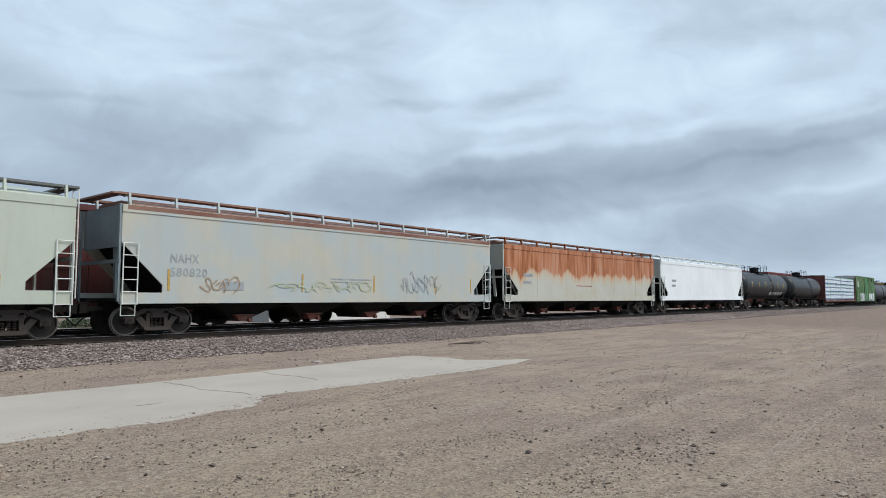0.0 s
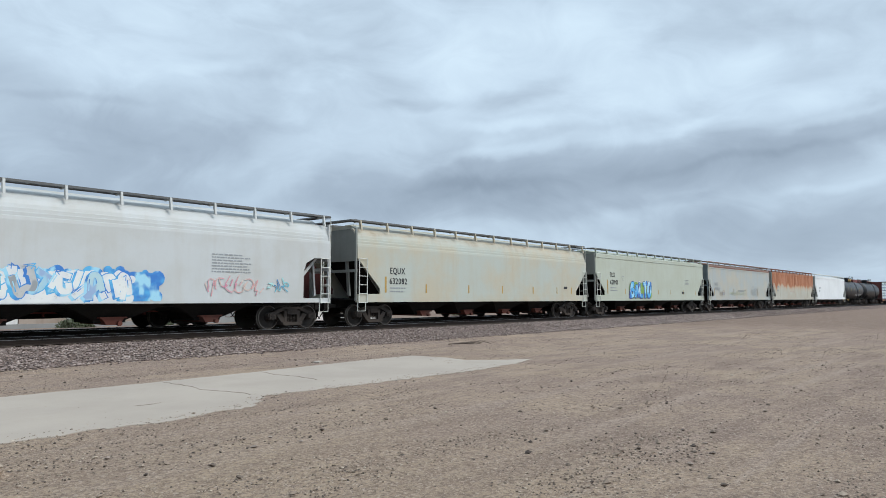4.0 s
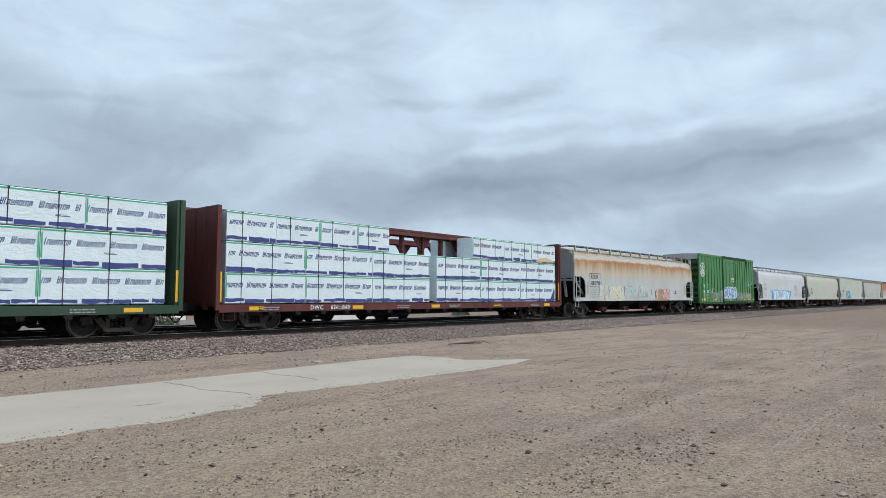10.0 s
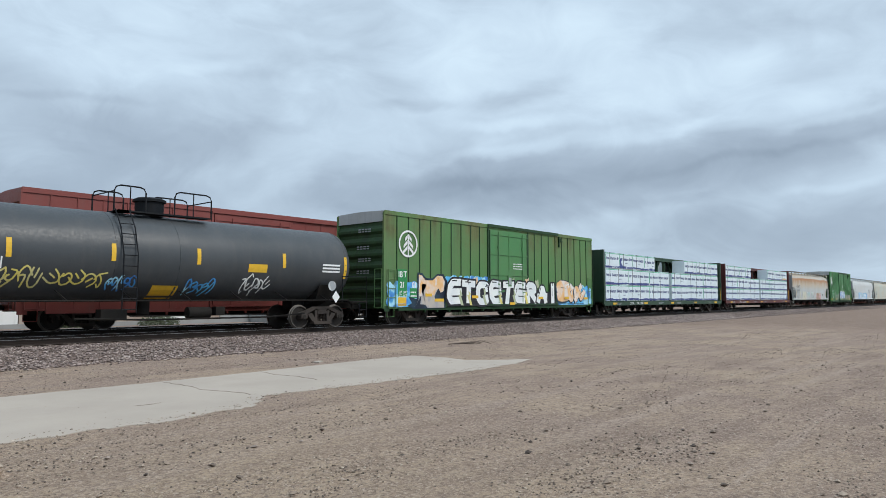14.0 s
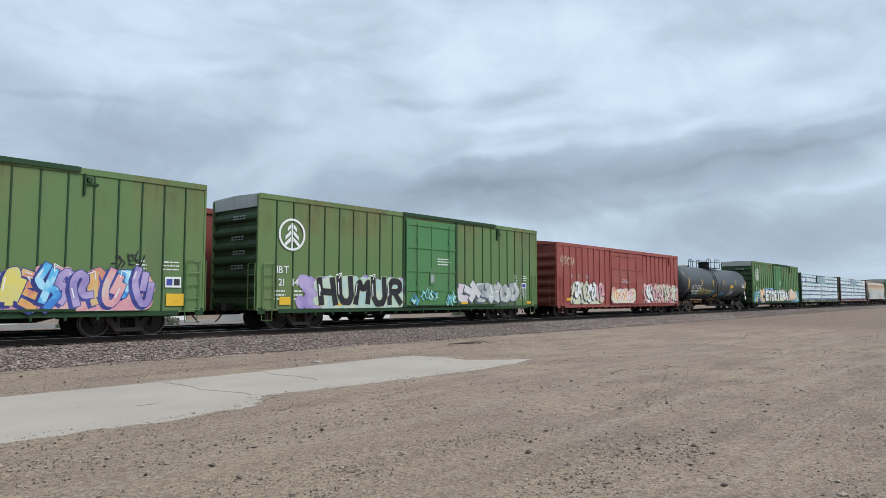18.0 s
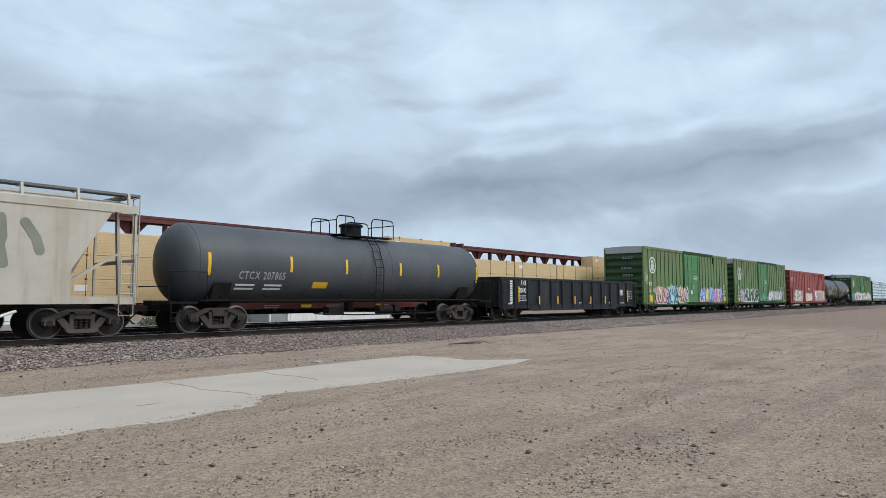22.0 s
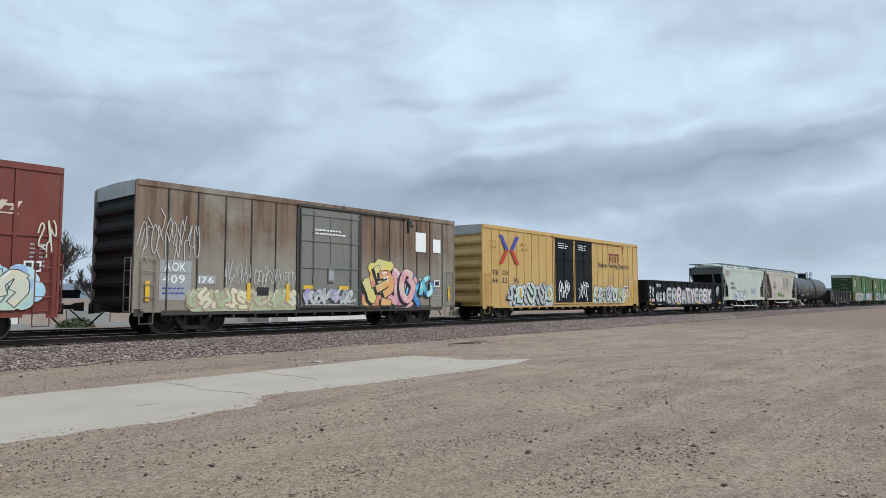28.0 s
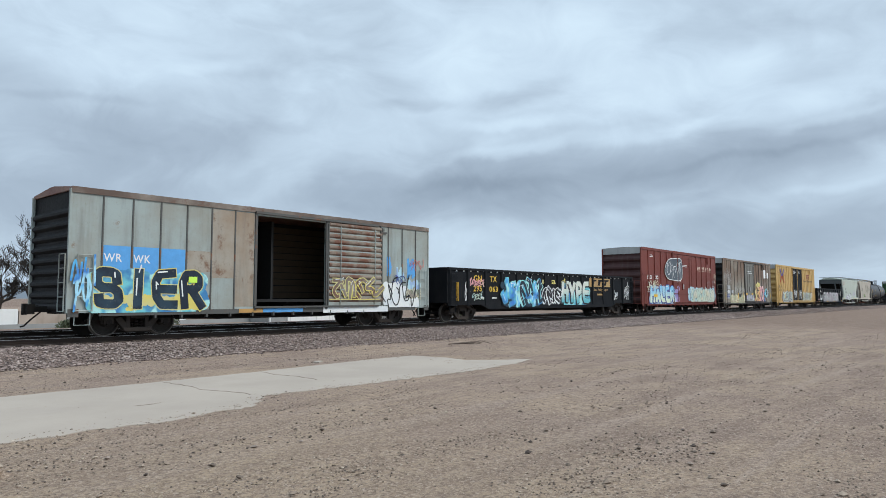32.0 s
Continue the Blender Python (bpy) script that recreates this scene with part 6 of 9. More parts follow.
# ---- spray colours ----
SP_BLUE = spray("sky_blue_spray", (0.10, 0.42, 0.72), (0.05, 0.20, 0.55), (0.35, 0.65, 0.80))
SP_TEAL = spray("teal_spray", (0.16, 0.52, 0.58), (0.05, 0.20, 0.42), (0.38, 0.68, 0.66))
SP_WHITE = spray("white_spray", (0.74, 0.76, 0.74), (0.66, 0.69, 0.70))
SP_CREAM = spray("cream_spray", (0.62, 0.58, 0.40), (0.55, 0.55, 0.45))
SP_BLACK = spray("black_spray", (0.015, 0.015, 0.02), (0.025, 0.025, 0.03))
SP_NAVY = spray("navy_spray", (0.03, 0.04, 0.18), (0.06, 0.07, 0.28))
SP_INK = spray("blue_black_spray", (0.012, 0.02, 0.035), (0.02, 0.045, 0.07))
SP_PINK = spray("pink_spray", (0.60, 0.26, 0.34), (0.66, 0.38, 0.36), (0.62, 0.48, 0.42))
SP_ORANGE = spray("orange_spray", (0.66, 0.34, 0.12), (0.62, 0.44, 0.20), (0.58, 0.24, 0.16))
SP_YELLOW = spray("yellow_spray", (0.66, 0.56, 0.14), (0.58, 0.54, 0.25))
SP_LIME = spray("lime_spray", (0.20, 0.34, 0.08), (0.30, 0.42, 0.14))
SP_MINT = spray("mint_spray", (0.44, 0.55, 0.47), (0.50, 0.58, 0.46), (0.36, 0.52, 0.52))
SP_SAGE = spray("pale_green_spray", (0.42, 0.46, 0.30), (0.36, 0.40, 0.26))
SP_GREY = spray("silver_spray", (0.42, 0.44, 0.44), (0.50, 0.51, 0.50), (0.30, 0.32, 0.33))
SP_SILVER = spray("bright_silver_spray", (0.56, 0.56, 0.56), (0.62, 0.60, 0.62), (0.60, 0.50, 0.55))
SP_DUSK = spray("dusky_grey_spray", (0.16, 0.16, 0.17), (0.24, 0.23, 0.25), (0.36, 0.25, 0.30))
SP_MIST = spray("grey_green_spray", (0.19, 0.24, 0.19), (0.24, 0.27, 0.22), (0.15, 0.22, 0.15))
SP_MUD = spray("dull_tan_spray", (0.27, 0.25, 0.20), (0.33, 0.28, 0.24), (0.2, 0.24, 0.18))
SP_FAINT = spray("thin_white_spray", (0.40, 0.40, 0.385), (0.48, 0.48, 0.46))
SP_LILAC = spray("lilac_spray", (0.28, 0.22, 0.46), (0.42, 0.34, 0.55))
SP_PEACH = spray("peach_spray", (0.70, 0.55, 0.44), (0.72, 0.42, 0.17), (0.66, 0.60, 0.56), 1.3)
SP_CLAY = spray("warm_grey_spray", (0.40, 0.37, 0.34), (0.47, 0.42, 0.36), (0.36, 0.35, 0.36), 1.3)
SP_ROYAL = spray("royal_blue_spray", (0.06, 0.14, 0.42), (0.12, 0.30, 0.58), (0.05, 0.10, 0.32), 1.5)
SP_RED = spray("red_spray", (0.50, 0.09, 0.08), (0.55, 0.18, 0.14))
SP_ROSE = spray("dull_rose_spray", (0.46, 0.17, 0.17), (0.42, 0.2, 0.2))
SP_SLATE = spray("slate_spray", (0.075, 0.095, 0.115), (0.10, 0.12, 0.14))
SP_PALE = spray("pale_blue_spray", (0.35, 0.58, 0.70), (0.44, 0.62, 0.66), (0.30, 0.42, 0.62))
SP_SAND = spray("sand_yellow_paint", (0.44, 0.29, 0.12), (0.38, 0.24, 0.11))
SP_WORN = spray("worn_green_spray", (0.07, 0.17, 0.075), (0.10, 0.18, 0.10), (0.16, 0.20, 0.15))
SP_ICEFADE = fade("cream_to_teal_spray", (0.60, 0.64, 0.57), (0.10, 0.42, 0.48), 0.95, 1.75)
SP_FADE = fade("blue_to_cream_spray", (0.22, 0.52, 0.74), (0.62, 0.70, 0.52), 1.0, 1.9)
SP_BROWN = spray("brown_spray", (0.33, 0.22, 0.15), (0.38, 0.28, 0.2))
# green of ribs, posts and rails, darkened for the shadow lines along them
GREEN_SHADE = plain("shade_dark_green", (0.018, 0.05, 0.02), 0.7)
GREEN_PATCH = plain("fresh_green_patch", (0.03, 0.22, 0.07), 0.5)
WIN_WHITE = plain("white_square_paint", (0.78, 0.79, 0.78), 0.5, var=0.05)
BLUE_PATCH = plain("blue_patch_paint", (0.10, 0.33, 0.66), 0.6, var=0.2)
ORANGE_BAND = plain("orange_sill_paint", (0.45, 0.26, 0.09), 0.7)
LIME_CARD = plain("lime_placard", (0.55, 0.85, 0.10), 0.5, var=0.05)


def tree_logo(root, cx, cz, r):
    """A white ring with a plain upward branching sign inside."""
    y = -SIDE - 0.046
    n = 40
    v = []
    for k in range(n):
        a = k * math.tau / n
        v += [(cx + r * math.cos(a), y, cz + r * math.sin(a)), (cx + r * 0.86 * math.cos(a), y, cz + r * 0.86 * math.sin(a))]
    ring = part("round_emblem", M().add(v, [(2 * k, 2 * k + 1, (2 * k + 3) % (2 * n), (2 * k + 2) % (2 * n)) for k in range(n)]), LET_W, root, "white ring emblem with branching sign")
    part("stem", M().box(cx - 0.055 * r, cx + 0.055 * r, y - 0.002, y + 0.004, cz - 0.88 * r, cz + 0.72 * r), LET_W, ring)
    for i, wd in enumerate((0.34, 0.50, 0.56)):
        z = cz + r * (0.66 - 0.40 * i)
        for s in (-1, 1):
            part("branch", M().prism([(cx + s * 0.09 * r, z), (cx + s * wd * r, z - 0.75 * wd * r), (cx + s * wd * r, z - 0.75 * wd * r - 0.24 * r), (cx + s * 0.09 * r, z - 0.26 * r)], y - 0.002, y + 0.004), LET_W, ring)


def yellow_marks(root, xs, z0, z1, w=0.09, y=-SIDE - 0.012, mat=None):
    for x in xs:
        patch(root, x - w / 2, x + w / 2, z0, z1, mat or YEL_REF, "reflector", y)


def green_car(name, label, x16, L, body, door, nl, nr, H=5.03, z0=0.74):
    c = car(name, label, "boxcar", x16)
    boxcar(c, L, H, z0, body, ROOF_GREY, GREEN_END, door, GREEN_DOOR, nl, nr, GREEN_SHADE, body, ends=7, prints=True)
    return c


def number_group(c, x, marks, z=2.1, mat=None, y=-SIDE - 0.036):
    mat = mat or LET_W
    for (dx, dz, text, h) in marks:
        lettering(c, text, x + dx, z + dz, h, mat, y=y)


def near_train():
    # cars ahead of the first ones that are seen from close by
    def lead(front_prev, L, gap=1.3):
        return front_prev + gap + L / 2, front_prev + gap + L

    f = 279.93
    x, f = lead(f, 17.6)
    c = car("tank_car", "glossy black tank car with white and yellow marks", "tank car", x)
    tank_car(c, 17.6, TANK_JET, dome=0.0, bands=(-3, 3))
    for k in range(6):
        on_tank(c, -6 + 2.4 * k, -5.9 + 2.4 * k, 2.4, 3.0, YEL_REF)
    for k in range(5):
        on_tank(c, 1 + k * 1.1, 1.5 + k * 1.1, 1.6, 1.9, LET_W, "print_bar")
    x, f = lead(f, 16.4)
    c = car("tank_car", "dark grey tank car with a long handrail", "tank car", x)
    tank_car(c, 16.4, TANK_JET, dome=0.3, bands=(-2.5, 2.5))
    x, f = lead(f, 22.8)
    c = car("centre_beam_car", "centre-beam flat car fully loaded with white wrapped lumber", "flat car", x)
    centre_beam(c, 22.8, MAROON, [(a, b, t) for t in range(3) for a, b in ((-11, -7.4), (-7.3, -3.7), (-3.6, 0), (0.3, 3.7), (3.8, 7.3), (7.4, 11))], wrapped_pack)
    x, f = lead(f, 18.7)
    c = car("boxcar", "weathered green boxcar with graffiti low on the side", "boxcar", x)
    boxcar(c, 18.7, 4.98, 0.72, GREEN, ROOF_GREY, GREEN, (-2, 2), GREEN_DOOR, 8, 8, GREEN_SHADE)
    tree_logo(c, -7.9, 3.67, 0.62)
    wild(c, -6, 8, 0.8, 2.2, [SP_WHITE, SP_MINT, SP_GREY], SP_BLACK, 91)
    for k, (mat, lab) in enumerate(((TANK_GREY, "dark grey tank car"), (TANK_BLACK, "black tank car"))):
        x, f = lead(f, 17.0)
        c = car("tank_car", lab + " far ahead in the train", "tank car", x)
        tank_car(c, 17.0, mat)
    for mat in (GREEN_B, RED_OX, WHITE_H):
        x, f = lead(f, 16.0)
        c = car("boxcar", "boxcar far ahead in the train", "boxcar", x)
        boxcar(c, 16.0, 4.9, 0.72, mat, ROOF_GREY, mat)

    # white covered hopper
    c = car("covered_hopper", "clean white four-bay covered hopper car", "hopper car", 270.13)
    hopper(c, 20.0, WHITE_C, WHITE_C, end=GREY_H, board=LADDER_W)
    bars(c, -7.9, 2.7, 1.0, 2, LET_GREY, 0.22, 0.4)

    # rust-streaked hopper
    c = car("covered_hopper", "cream covered hopper streaked with heavy orange rust", "hopper car", 249.03)
    hopper(c, 19.5, RUSTY_TOP, RUST_ROOF, end=GREY_H, board=RUST_ROOF, seams=5)
    bars(c, -7.9, 2.6, 1.0, 2, LET_GREY, 0.22, 0.42)
    bars(c, -2, 2.0, 2.6, 1, LET_R, 0.05, 0.1)

    # grey hopper with rusty roof edge
    c = car("covered_hopper", "pale grey covered hopper with rust-brown roof edge", "hopper car", 228.43)
    hopper(c, 19.1, GREY_H, RUST_ROOF, end=paint("slate_grey_end", (0.20, 0.24, 0.25), grime=0.3), board=RUST_ROOF, zc=2.95, cut=1.35)
    part("rust_strip", M().box(-9.4, 9.5, -SIDE - 0.036, -SIDE - 0.03, 4.0, 4.14), RUST_ROOF, c)
    lettering(c, "NAHX", -7.95, 2.38, 0.30, LET_GREY, 1.0)
    lettering(c, "580820", -7.95, 1.93, 0.28, LET_GREY, 1.32)
    patch(c, -6.05, -5.2, 1.48, 1.78, LET_GREY)
    yellow_marks(c, (-8.0, -2.6, 1.2, 5.2, 7.9), 1.45, 2.15, 0.08, mat=YEL_OLD)
    tag(c, -6.8, 1.45, 1.4, 0.45, SP_BROWN, 5, 6)
    tag(c, 2.9, 1.5, 2.6, 0.8, LET_GREY, 6, 9)
    tag(c, -4, 1.5, 5.0, 0.35, SP_SAGE, 7, 12)
    bars(c, -1.2, 2.0, 2.6, 2, LET_GREY, 0.06, 0.12)

    # cream hopper with blue lettering
    c = car("covered_hopper", "clean cream covered hopper with fat blue graffiti letters", "hopper car", 207.72)
    hopper(c, 19.6, CREAM, CREAM, end=paint("darker_cream_end", (0.30, 0.31, 0.28), grime=0.35), zc=2.9, cut=1.25, zs=1.42)
    lettering(c, "TILX", -7.79, 2.66, 0.31, LET_K, 0.72)
    lettering(c, "621901", -7.79, 2.15, 0.31, LET_K, 1.12)
    bars(c, -7.8, 1.95, 1.1, 2, LET_GREY, 0.08, 0.18)
    yellow_marks(c, (-5.5, 0.2, 2.6, 5.2, 7.9), 1.5, 1.85, 0.07, mat=YEL_OLD)
    yellow_marks(c, (-8.15,), 1.5, 2.45, 0.1, mat=YEL_OLD)
    wild(c, -4.75, -1.2, 1.2, 2.45, [SP_BLUE], SP_NAVY, 4, back=SP_LIME, word="BALTO", weight=0.105, thick=0.035, bounce=0.04, label="fat blue graffiti letters with dark outline")
    bars(c, 5.6, 2.7, 0.9, 4, LET_GREY, 0.05, 0.12)
    patch(c, -6.0, -5.68, 2.45, 2.75, LET_GREY, y=-SIDE - 0.006)
    patch(c, -5.97, -5.71, 2.48, 2.72, CREAM, y=-SIDE - 0.009)
    patch(c, 4.9, 5.4, 1.55, 1.72, LET_K)

    # tan stained hopper
    c = car("covered_hopper", "cream covered hopper with tan rust stains", "hopper car", 186.82)
    hopper(c, 19.6, TAN, TAN, end=paint("dull_grey_end", (0.24, 0.25, 0.23), grime=0.35), zc=2.9, cut=1.3, curved=True)
    lettering(c, "EQUX", -7.88, 2.28, 0.28, LET_K, 0.95)
    lettering(c, "632082", -7.92, 1.83, 0.27, LET_K, 1.12)
    bars(c, -7.9, 1.68, 1.1, 2, LET_GREY, 0.07, 0.15)
    yellow_marks(c, (-5.5, -2.3, 0.6, 3.6, 6.2, 7.9), 1.45, 1.85, 0.08, mat=YEL_OLD)
    yellow_marks(c, (-8.15,), 1.45, 2.15, 0.1, mat=YEL_OLD)
    patch(c, 7.0, 7.4, 1.75, 1.9, LET_K)

    # white hopper with graffiti
    c = car("covered_hopper", "dusty white covered hopper with blue and red graffiti", "hopper car", 165.60)
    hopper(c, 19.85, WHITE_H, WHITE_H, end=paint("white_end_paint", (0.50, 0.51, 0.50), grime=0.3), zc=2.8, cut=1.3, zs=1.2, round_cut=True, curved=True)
    lettering(c, "EQUX", -7.9, 2.6, 0.26, LET_GREY, 0.95)
    lettering(c, "16103", -7.9, 2.08, 0.30, LET_GREY, 0.95)
    bars(c, -7.9, 1.7, 1.0, 2, LET_GREY, 0.06, 0.2)
    part("graffiti", cloud_of(-5.2, 2.9, 1.1, 2.2, 8, -SIDE - 0.027), SP_BLUE, c)
    wild(c, -4.4, 1.9, 1.08, 2.1, [SP_PALE, SP_WHITE, SP_GREY], SP_BLUE, 12, back=SP_WHITE, thick=0.03)
    bars(c, 4.7, 2.75, 1.6, 7, LET_GREY, 0.05, 0.1)
    tag(c, 4.5, 1.4, 2.2, 0.55, SP_PINK, 21, 9)
    tag(c, 7.0, 1.5, 0.9, 0.35, SP_TEAL, 22, 5)
    yellow_marks(c, (-8.5,), 1.15, 1.3, 0.3)

    # short green boxcar
    c = green_car("boxcar", "bright green boxcar with plug door and blue graffiti", 145.99, 15.56, GREEN_A, (-1.75, 1.9), 8, 8, 5.07, 0.78)
    tree_logo(c, -7.05, 3.71, 0.63)
    number_group(c, 0, [(-6.88, 0.05, "IB", 0.27), (-6.07, 0.05, "T", 0.27), (-6.9, -0.42, "18", 0.27), (-6.05, -0.42, "70", 0.27), (-5.42, -0.42, "2", 0.26)])
    number_group(c, 0, [(-6.95, -0.60, "LD LMT", 0.11), (-6.95, -0.78, "LT WT", 0.11)], y=-SIDE - 0.014)
    patch(c, -7.0, -6.4, 0.98, 1.22, YEL_REF, y=-SIDE - 0.010)
    patch(c, -4.72, -4.05, 0.98, 1.14, YEL_REF, y=-SIDE - 0.038)
    part("round_mark", M().tube([(-4.42 + 0.2 * math.cos(k * math.tau / 20), -SIDE - 0.012, 1.9 + 0.2 * math.sin(k * math.tau / 20)) for k in range(21)], 0.016, 4), LET_W, c)
    lettering(c, "F", -4.48, 1.79, 0.12, LET_W)
    patch(c, -3.75, -3.15, 1.6, 1.95, GREEN_PATCH, y=-SIDE - 0.008)
    bars(c, -6.1, 1.5, 0.5, 2, LET_W, 0.07, 0.18, -SIDE - 0.014)
    patch(c, -7.0, -6.35, 1.6, 2.45, GREEN_PATCH, y=-SIDE - 0.008)
    patch(c, -6.15, -5.6, 1.6, 2.45, GREEN_PATCH, y=-SIDE - 0.008)
    patch(c, -4.75, -4.1, 1.7, 2.1, GREEN_PATCH, y=-SIDE - 0.008)
    wild(c, -1.65, 1.75, 1.2, 2.25, [SP_ROYAL], SP_WHITE, 14, back=SP_PALE, word="ROWDY", y=-SIDE - 0.125, weight=0.085, thick=0.06, bounce=0.04, label="blue and white graffiti letters across the door")
    wild(c, -4.9, -2.1, 0.9, 1.85, [SP_WORN, SP_MIST, SP_WORN], SP_MIST, 31, cloud=False, thick=0.03, shadow=False)
    wild(c, 2.3, 6.6, 0.9, 1.8, [SP_WORN, SP_MUD, SP_WORN], SP_MUD, 32, cloud=False, thick=0.035, shadow=False)
    tag(c, -4.6, 1.75, 0.5, 0.4, LET_K, 33, 5, 0.012)
    patch(c, -2.6, -1.9, 1.55, 1.9, SP_MUD, y=-SIDE - 0.05)
    for x0 in (-7.65, -4.2, 0.0, 4.2, 5.6, 7.0):
        patch(c, x0, x0 + 0.55, 1.0, 1.14, YEL_REF, "reflector", -SIDE - 0.055)
    bars(c, 0.5, 3.15, 1.0, 3, LET_W, 0.07, 0.14, -SIDE - 0.06)
    bars(c, 6.0, 2.9, 0.4, 6, LET_W, 0.05, 0.13)
    bars(c, 6.8, 2.9, 0.5, 6, LET_W, 0.05, 0.13)

    # rust-banded hopper
    c = car("covered_hopper", "white covered hopper with brown rust bands and faded graffiti", "hopper car", 126.57)
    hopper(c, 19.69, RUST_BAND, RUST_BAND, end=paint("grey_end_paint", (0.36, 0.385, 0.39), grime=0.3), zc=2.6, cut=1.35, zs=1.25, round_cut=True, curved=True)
    lettering(c, "ECUX", -7.75, 2.48, 0.26, LET_K, 0.95)
    lettering(c, "880719", -7.75, 2.06, 0.26, LET_K, 1.2)
    fr = M().box(-7.95, -6.4, -SIDE - 0.014, -SIDE - 0.008, 2.80, 2.83).box(-7.95, -6.4, -SIDE - 0.014, -SIDE - 0.008, 1.93, 1.96).box(-7.95, -7.92, -SIDE - 0.014, -SIDE - 0.008, 1.95, 2.81).box(-6.43, -6.4, -SIDE - 0.014, -SIDE - 0.008, 1.95, 2.81)
    part("number_box", fr, LET_K, c)
    bars(c, -7.9, 1.75, 1.1, 4, LET_GREY, 0.06, 0.15)
    wild(c, -6.6, -3.2, 1.05, 2.1, [SP_CREAM, SP_CREAM, SP_GREY], SP_GREY, 41, back=SP_CREAM, thick=0.03)
    wild(c, -2.9, 1.0, 1.3, 2.15, [SP_GREY, SP_MINT], SP_GREY, 42, back=SP_GREY, thick=0.03)
    wild(c, 2.4, 4.9, 1.05, 1.95, [SP_BROWN, SP_PINK], SP_BROWN, 43, back=SP_BROWN, thick=0.03)
    yellow_marks(c, (-5.4, -2.2, 1.6, 5.1), 1.45, 1.9, 0.08, mat=YEL_OLD)
    yellow_marks(c, (-8.2, 8.2), 1.45, 2.25, 0.1, mat=YEL_OLD)
    patch(c, 5.9, 6.4, 1.55, 1.8, LET_K)
    patch(c, 5.97, 6.15, 1.6, 1.75, LET_W, y=-SIDE - 0.016)

    # centre-beam flats with wrapped lumber
    rows = [(-11.1, -9.0, 2), (-9.0, -6.9, 2), (-6.9, -4.9, 2), (-4.9, -3.0, 2), (3.0, 5.8, 2), (5.8, 8.5, 2), (8.5, 11.05, 2)]
    for t in (0, 1):
        rows += [(-11.1, -7.6, t), (-7.6, -4.0, t), (-4.0, -0.3, t), (0.2, 3.7, t), (3.7, 7.3, t), (7.3, 11.05, t)]
    c = car("centre_beam_car", "maroon centre-beam flat car carrying white wrapped lumber", "flat car", 103.53)
    centre_beam(c, 22.76, MAROON, rows, wrapped_pack)
    part("torn_wrap", M().prism([(8.9, 3.33), (9.3, 3.52), (9.9, 3.6), (10.6, 3.48), (10.9, 3.34)], -SIDE + 0.112, -SIDE + 0.108), WOOD, c, "bare boards where the wrap is torn")
    part("torn_wrap", M().prism([(10.3, 1.0), (10.9, 1.05), (10.95, 1.7), (10.7, 1.5), (10.55, 1.3)], -SIDE + 0.112, -SIDE + 0.106), WRAP_BLUE, c)
    for k, (txt, xx) in enumerate((("DWC", -7.42), ("626", -6.4), ("848", -5.8))):
        lettering(c, txt, xx, 0.76, 0.17, LET_W, y=-SIDE - 0.01)
    c = car("centre_beam_car", "dark green centre-beam flat car carrying white wrapped lumber", "flat car", 79.20)
    centre_beam(c, 22.96, DARK_GREEN, rows, wrapped_pack)
    part("torn_wrap", M().prism([(-9.2, 3.35), (-8.9, 3.5), (-8.95, 3.9), (-8.5, 4.05), (-8.75, 3.7), (-8.4, 3.4)], -SIDE + 0.112, -SIDE + 0.106), WRAP_BLUE, c, "navy underside of torn wrap")
    for k, (txt, xx) in enumerate((("3COL", -7.65), ("730", -6.6), ("968", -5.9))):
        lettering(c, txt, xx, 0.76, 0.17, LET_W, y=-SIDE - 0.01)

    # long green boxcars
    marks = [(-8.53, 0.05, "IBT", 0.27)]
    c = green_car("boxcar", "green boxcar with a long run of white graffiti letters", 56.55, 18.78, GREEN, (-1.8, 1.85), 10, 10)
    tree_logo(c, -7.92, 3.68, 0.62)
    number_group(c, 0, marks + [(-8.45, -0.42, "21", 0.26), (-7.66, -0.42, "01", 0.26)])
    for x0, x1, z0, z1 in ((-8.58, -7.98, 1.28, 2.5), (-7.8, -7.3, 1.2, 1.66)):
        patch(c, x0, x1, z0, z1, GREEN_PATCH, y=-SIDE - 0.033)
    number_group(c, 0, [(-8.5, -0.68, "LD LMT", 0.11), (-8.5, -0.84, "LT WT", 0.11)])
    bars(c, -7.74, 1.5, 0.42, 2, LET_W, 0.08, 0.17, -SIDE - 0.036)
    patch(c, -8.56, -8.02, 0.96, 1.24, YEL_REF, y=-SIDE - 0.036)
    patch(c, -8.56, -8.02, 0.84, 0.94, YEL_OLD, y=-SIDE - 0.036)
    part("graffiti", cloud_of(-9.25, -5.4, 0.80, 2.0, 51, -SIDE - 0.0315), SP_BLUE, c)
    part("graffiti", cloud_of(5.0, 9.2, 0.80, 2.05, 52, -SIDE - 0.0315), SP_BLUE, c)
    part("graffiti", cloud_of(-5.4, 1.9, 1.7, 2.35, 54, -SIDE - 0.0315), SP_BLUE, c)
    # big first letter: black ground, warm grey body, peach head and spur
    first = part("graffiti", M().prism([(-7.55, 0.72), (-7.98, 0.84), (-7.66, 0.98), (-7.9, 1.28), (-7.34, 1.16), (-7.28, 2.4), (-6.95, 2.36), (-6.7, 2.14), (-6.25, 2.14), (-5.9, 2.36), (-5.45, 2.36), (-5.15, 1.98), (-5.3, 1.4), (-5.3, 0.72)], -SIDE - 0.0375, -SIDE - 0.036), SP_INK, c, "tall grey and peach graffiti letter")
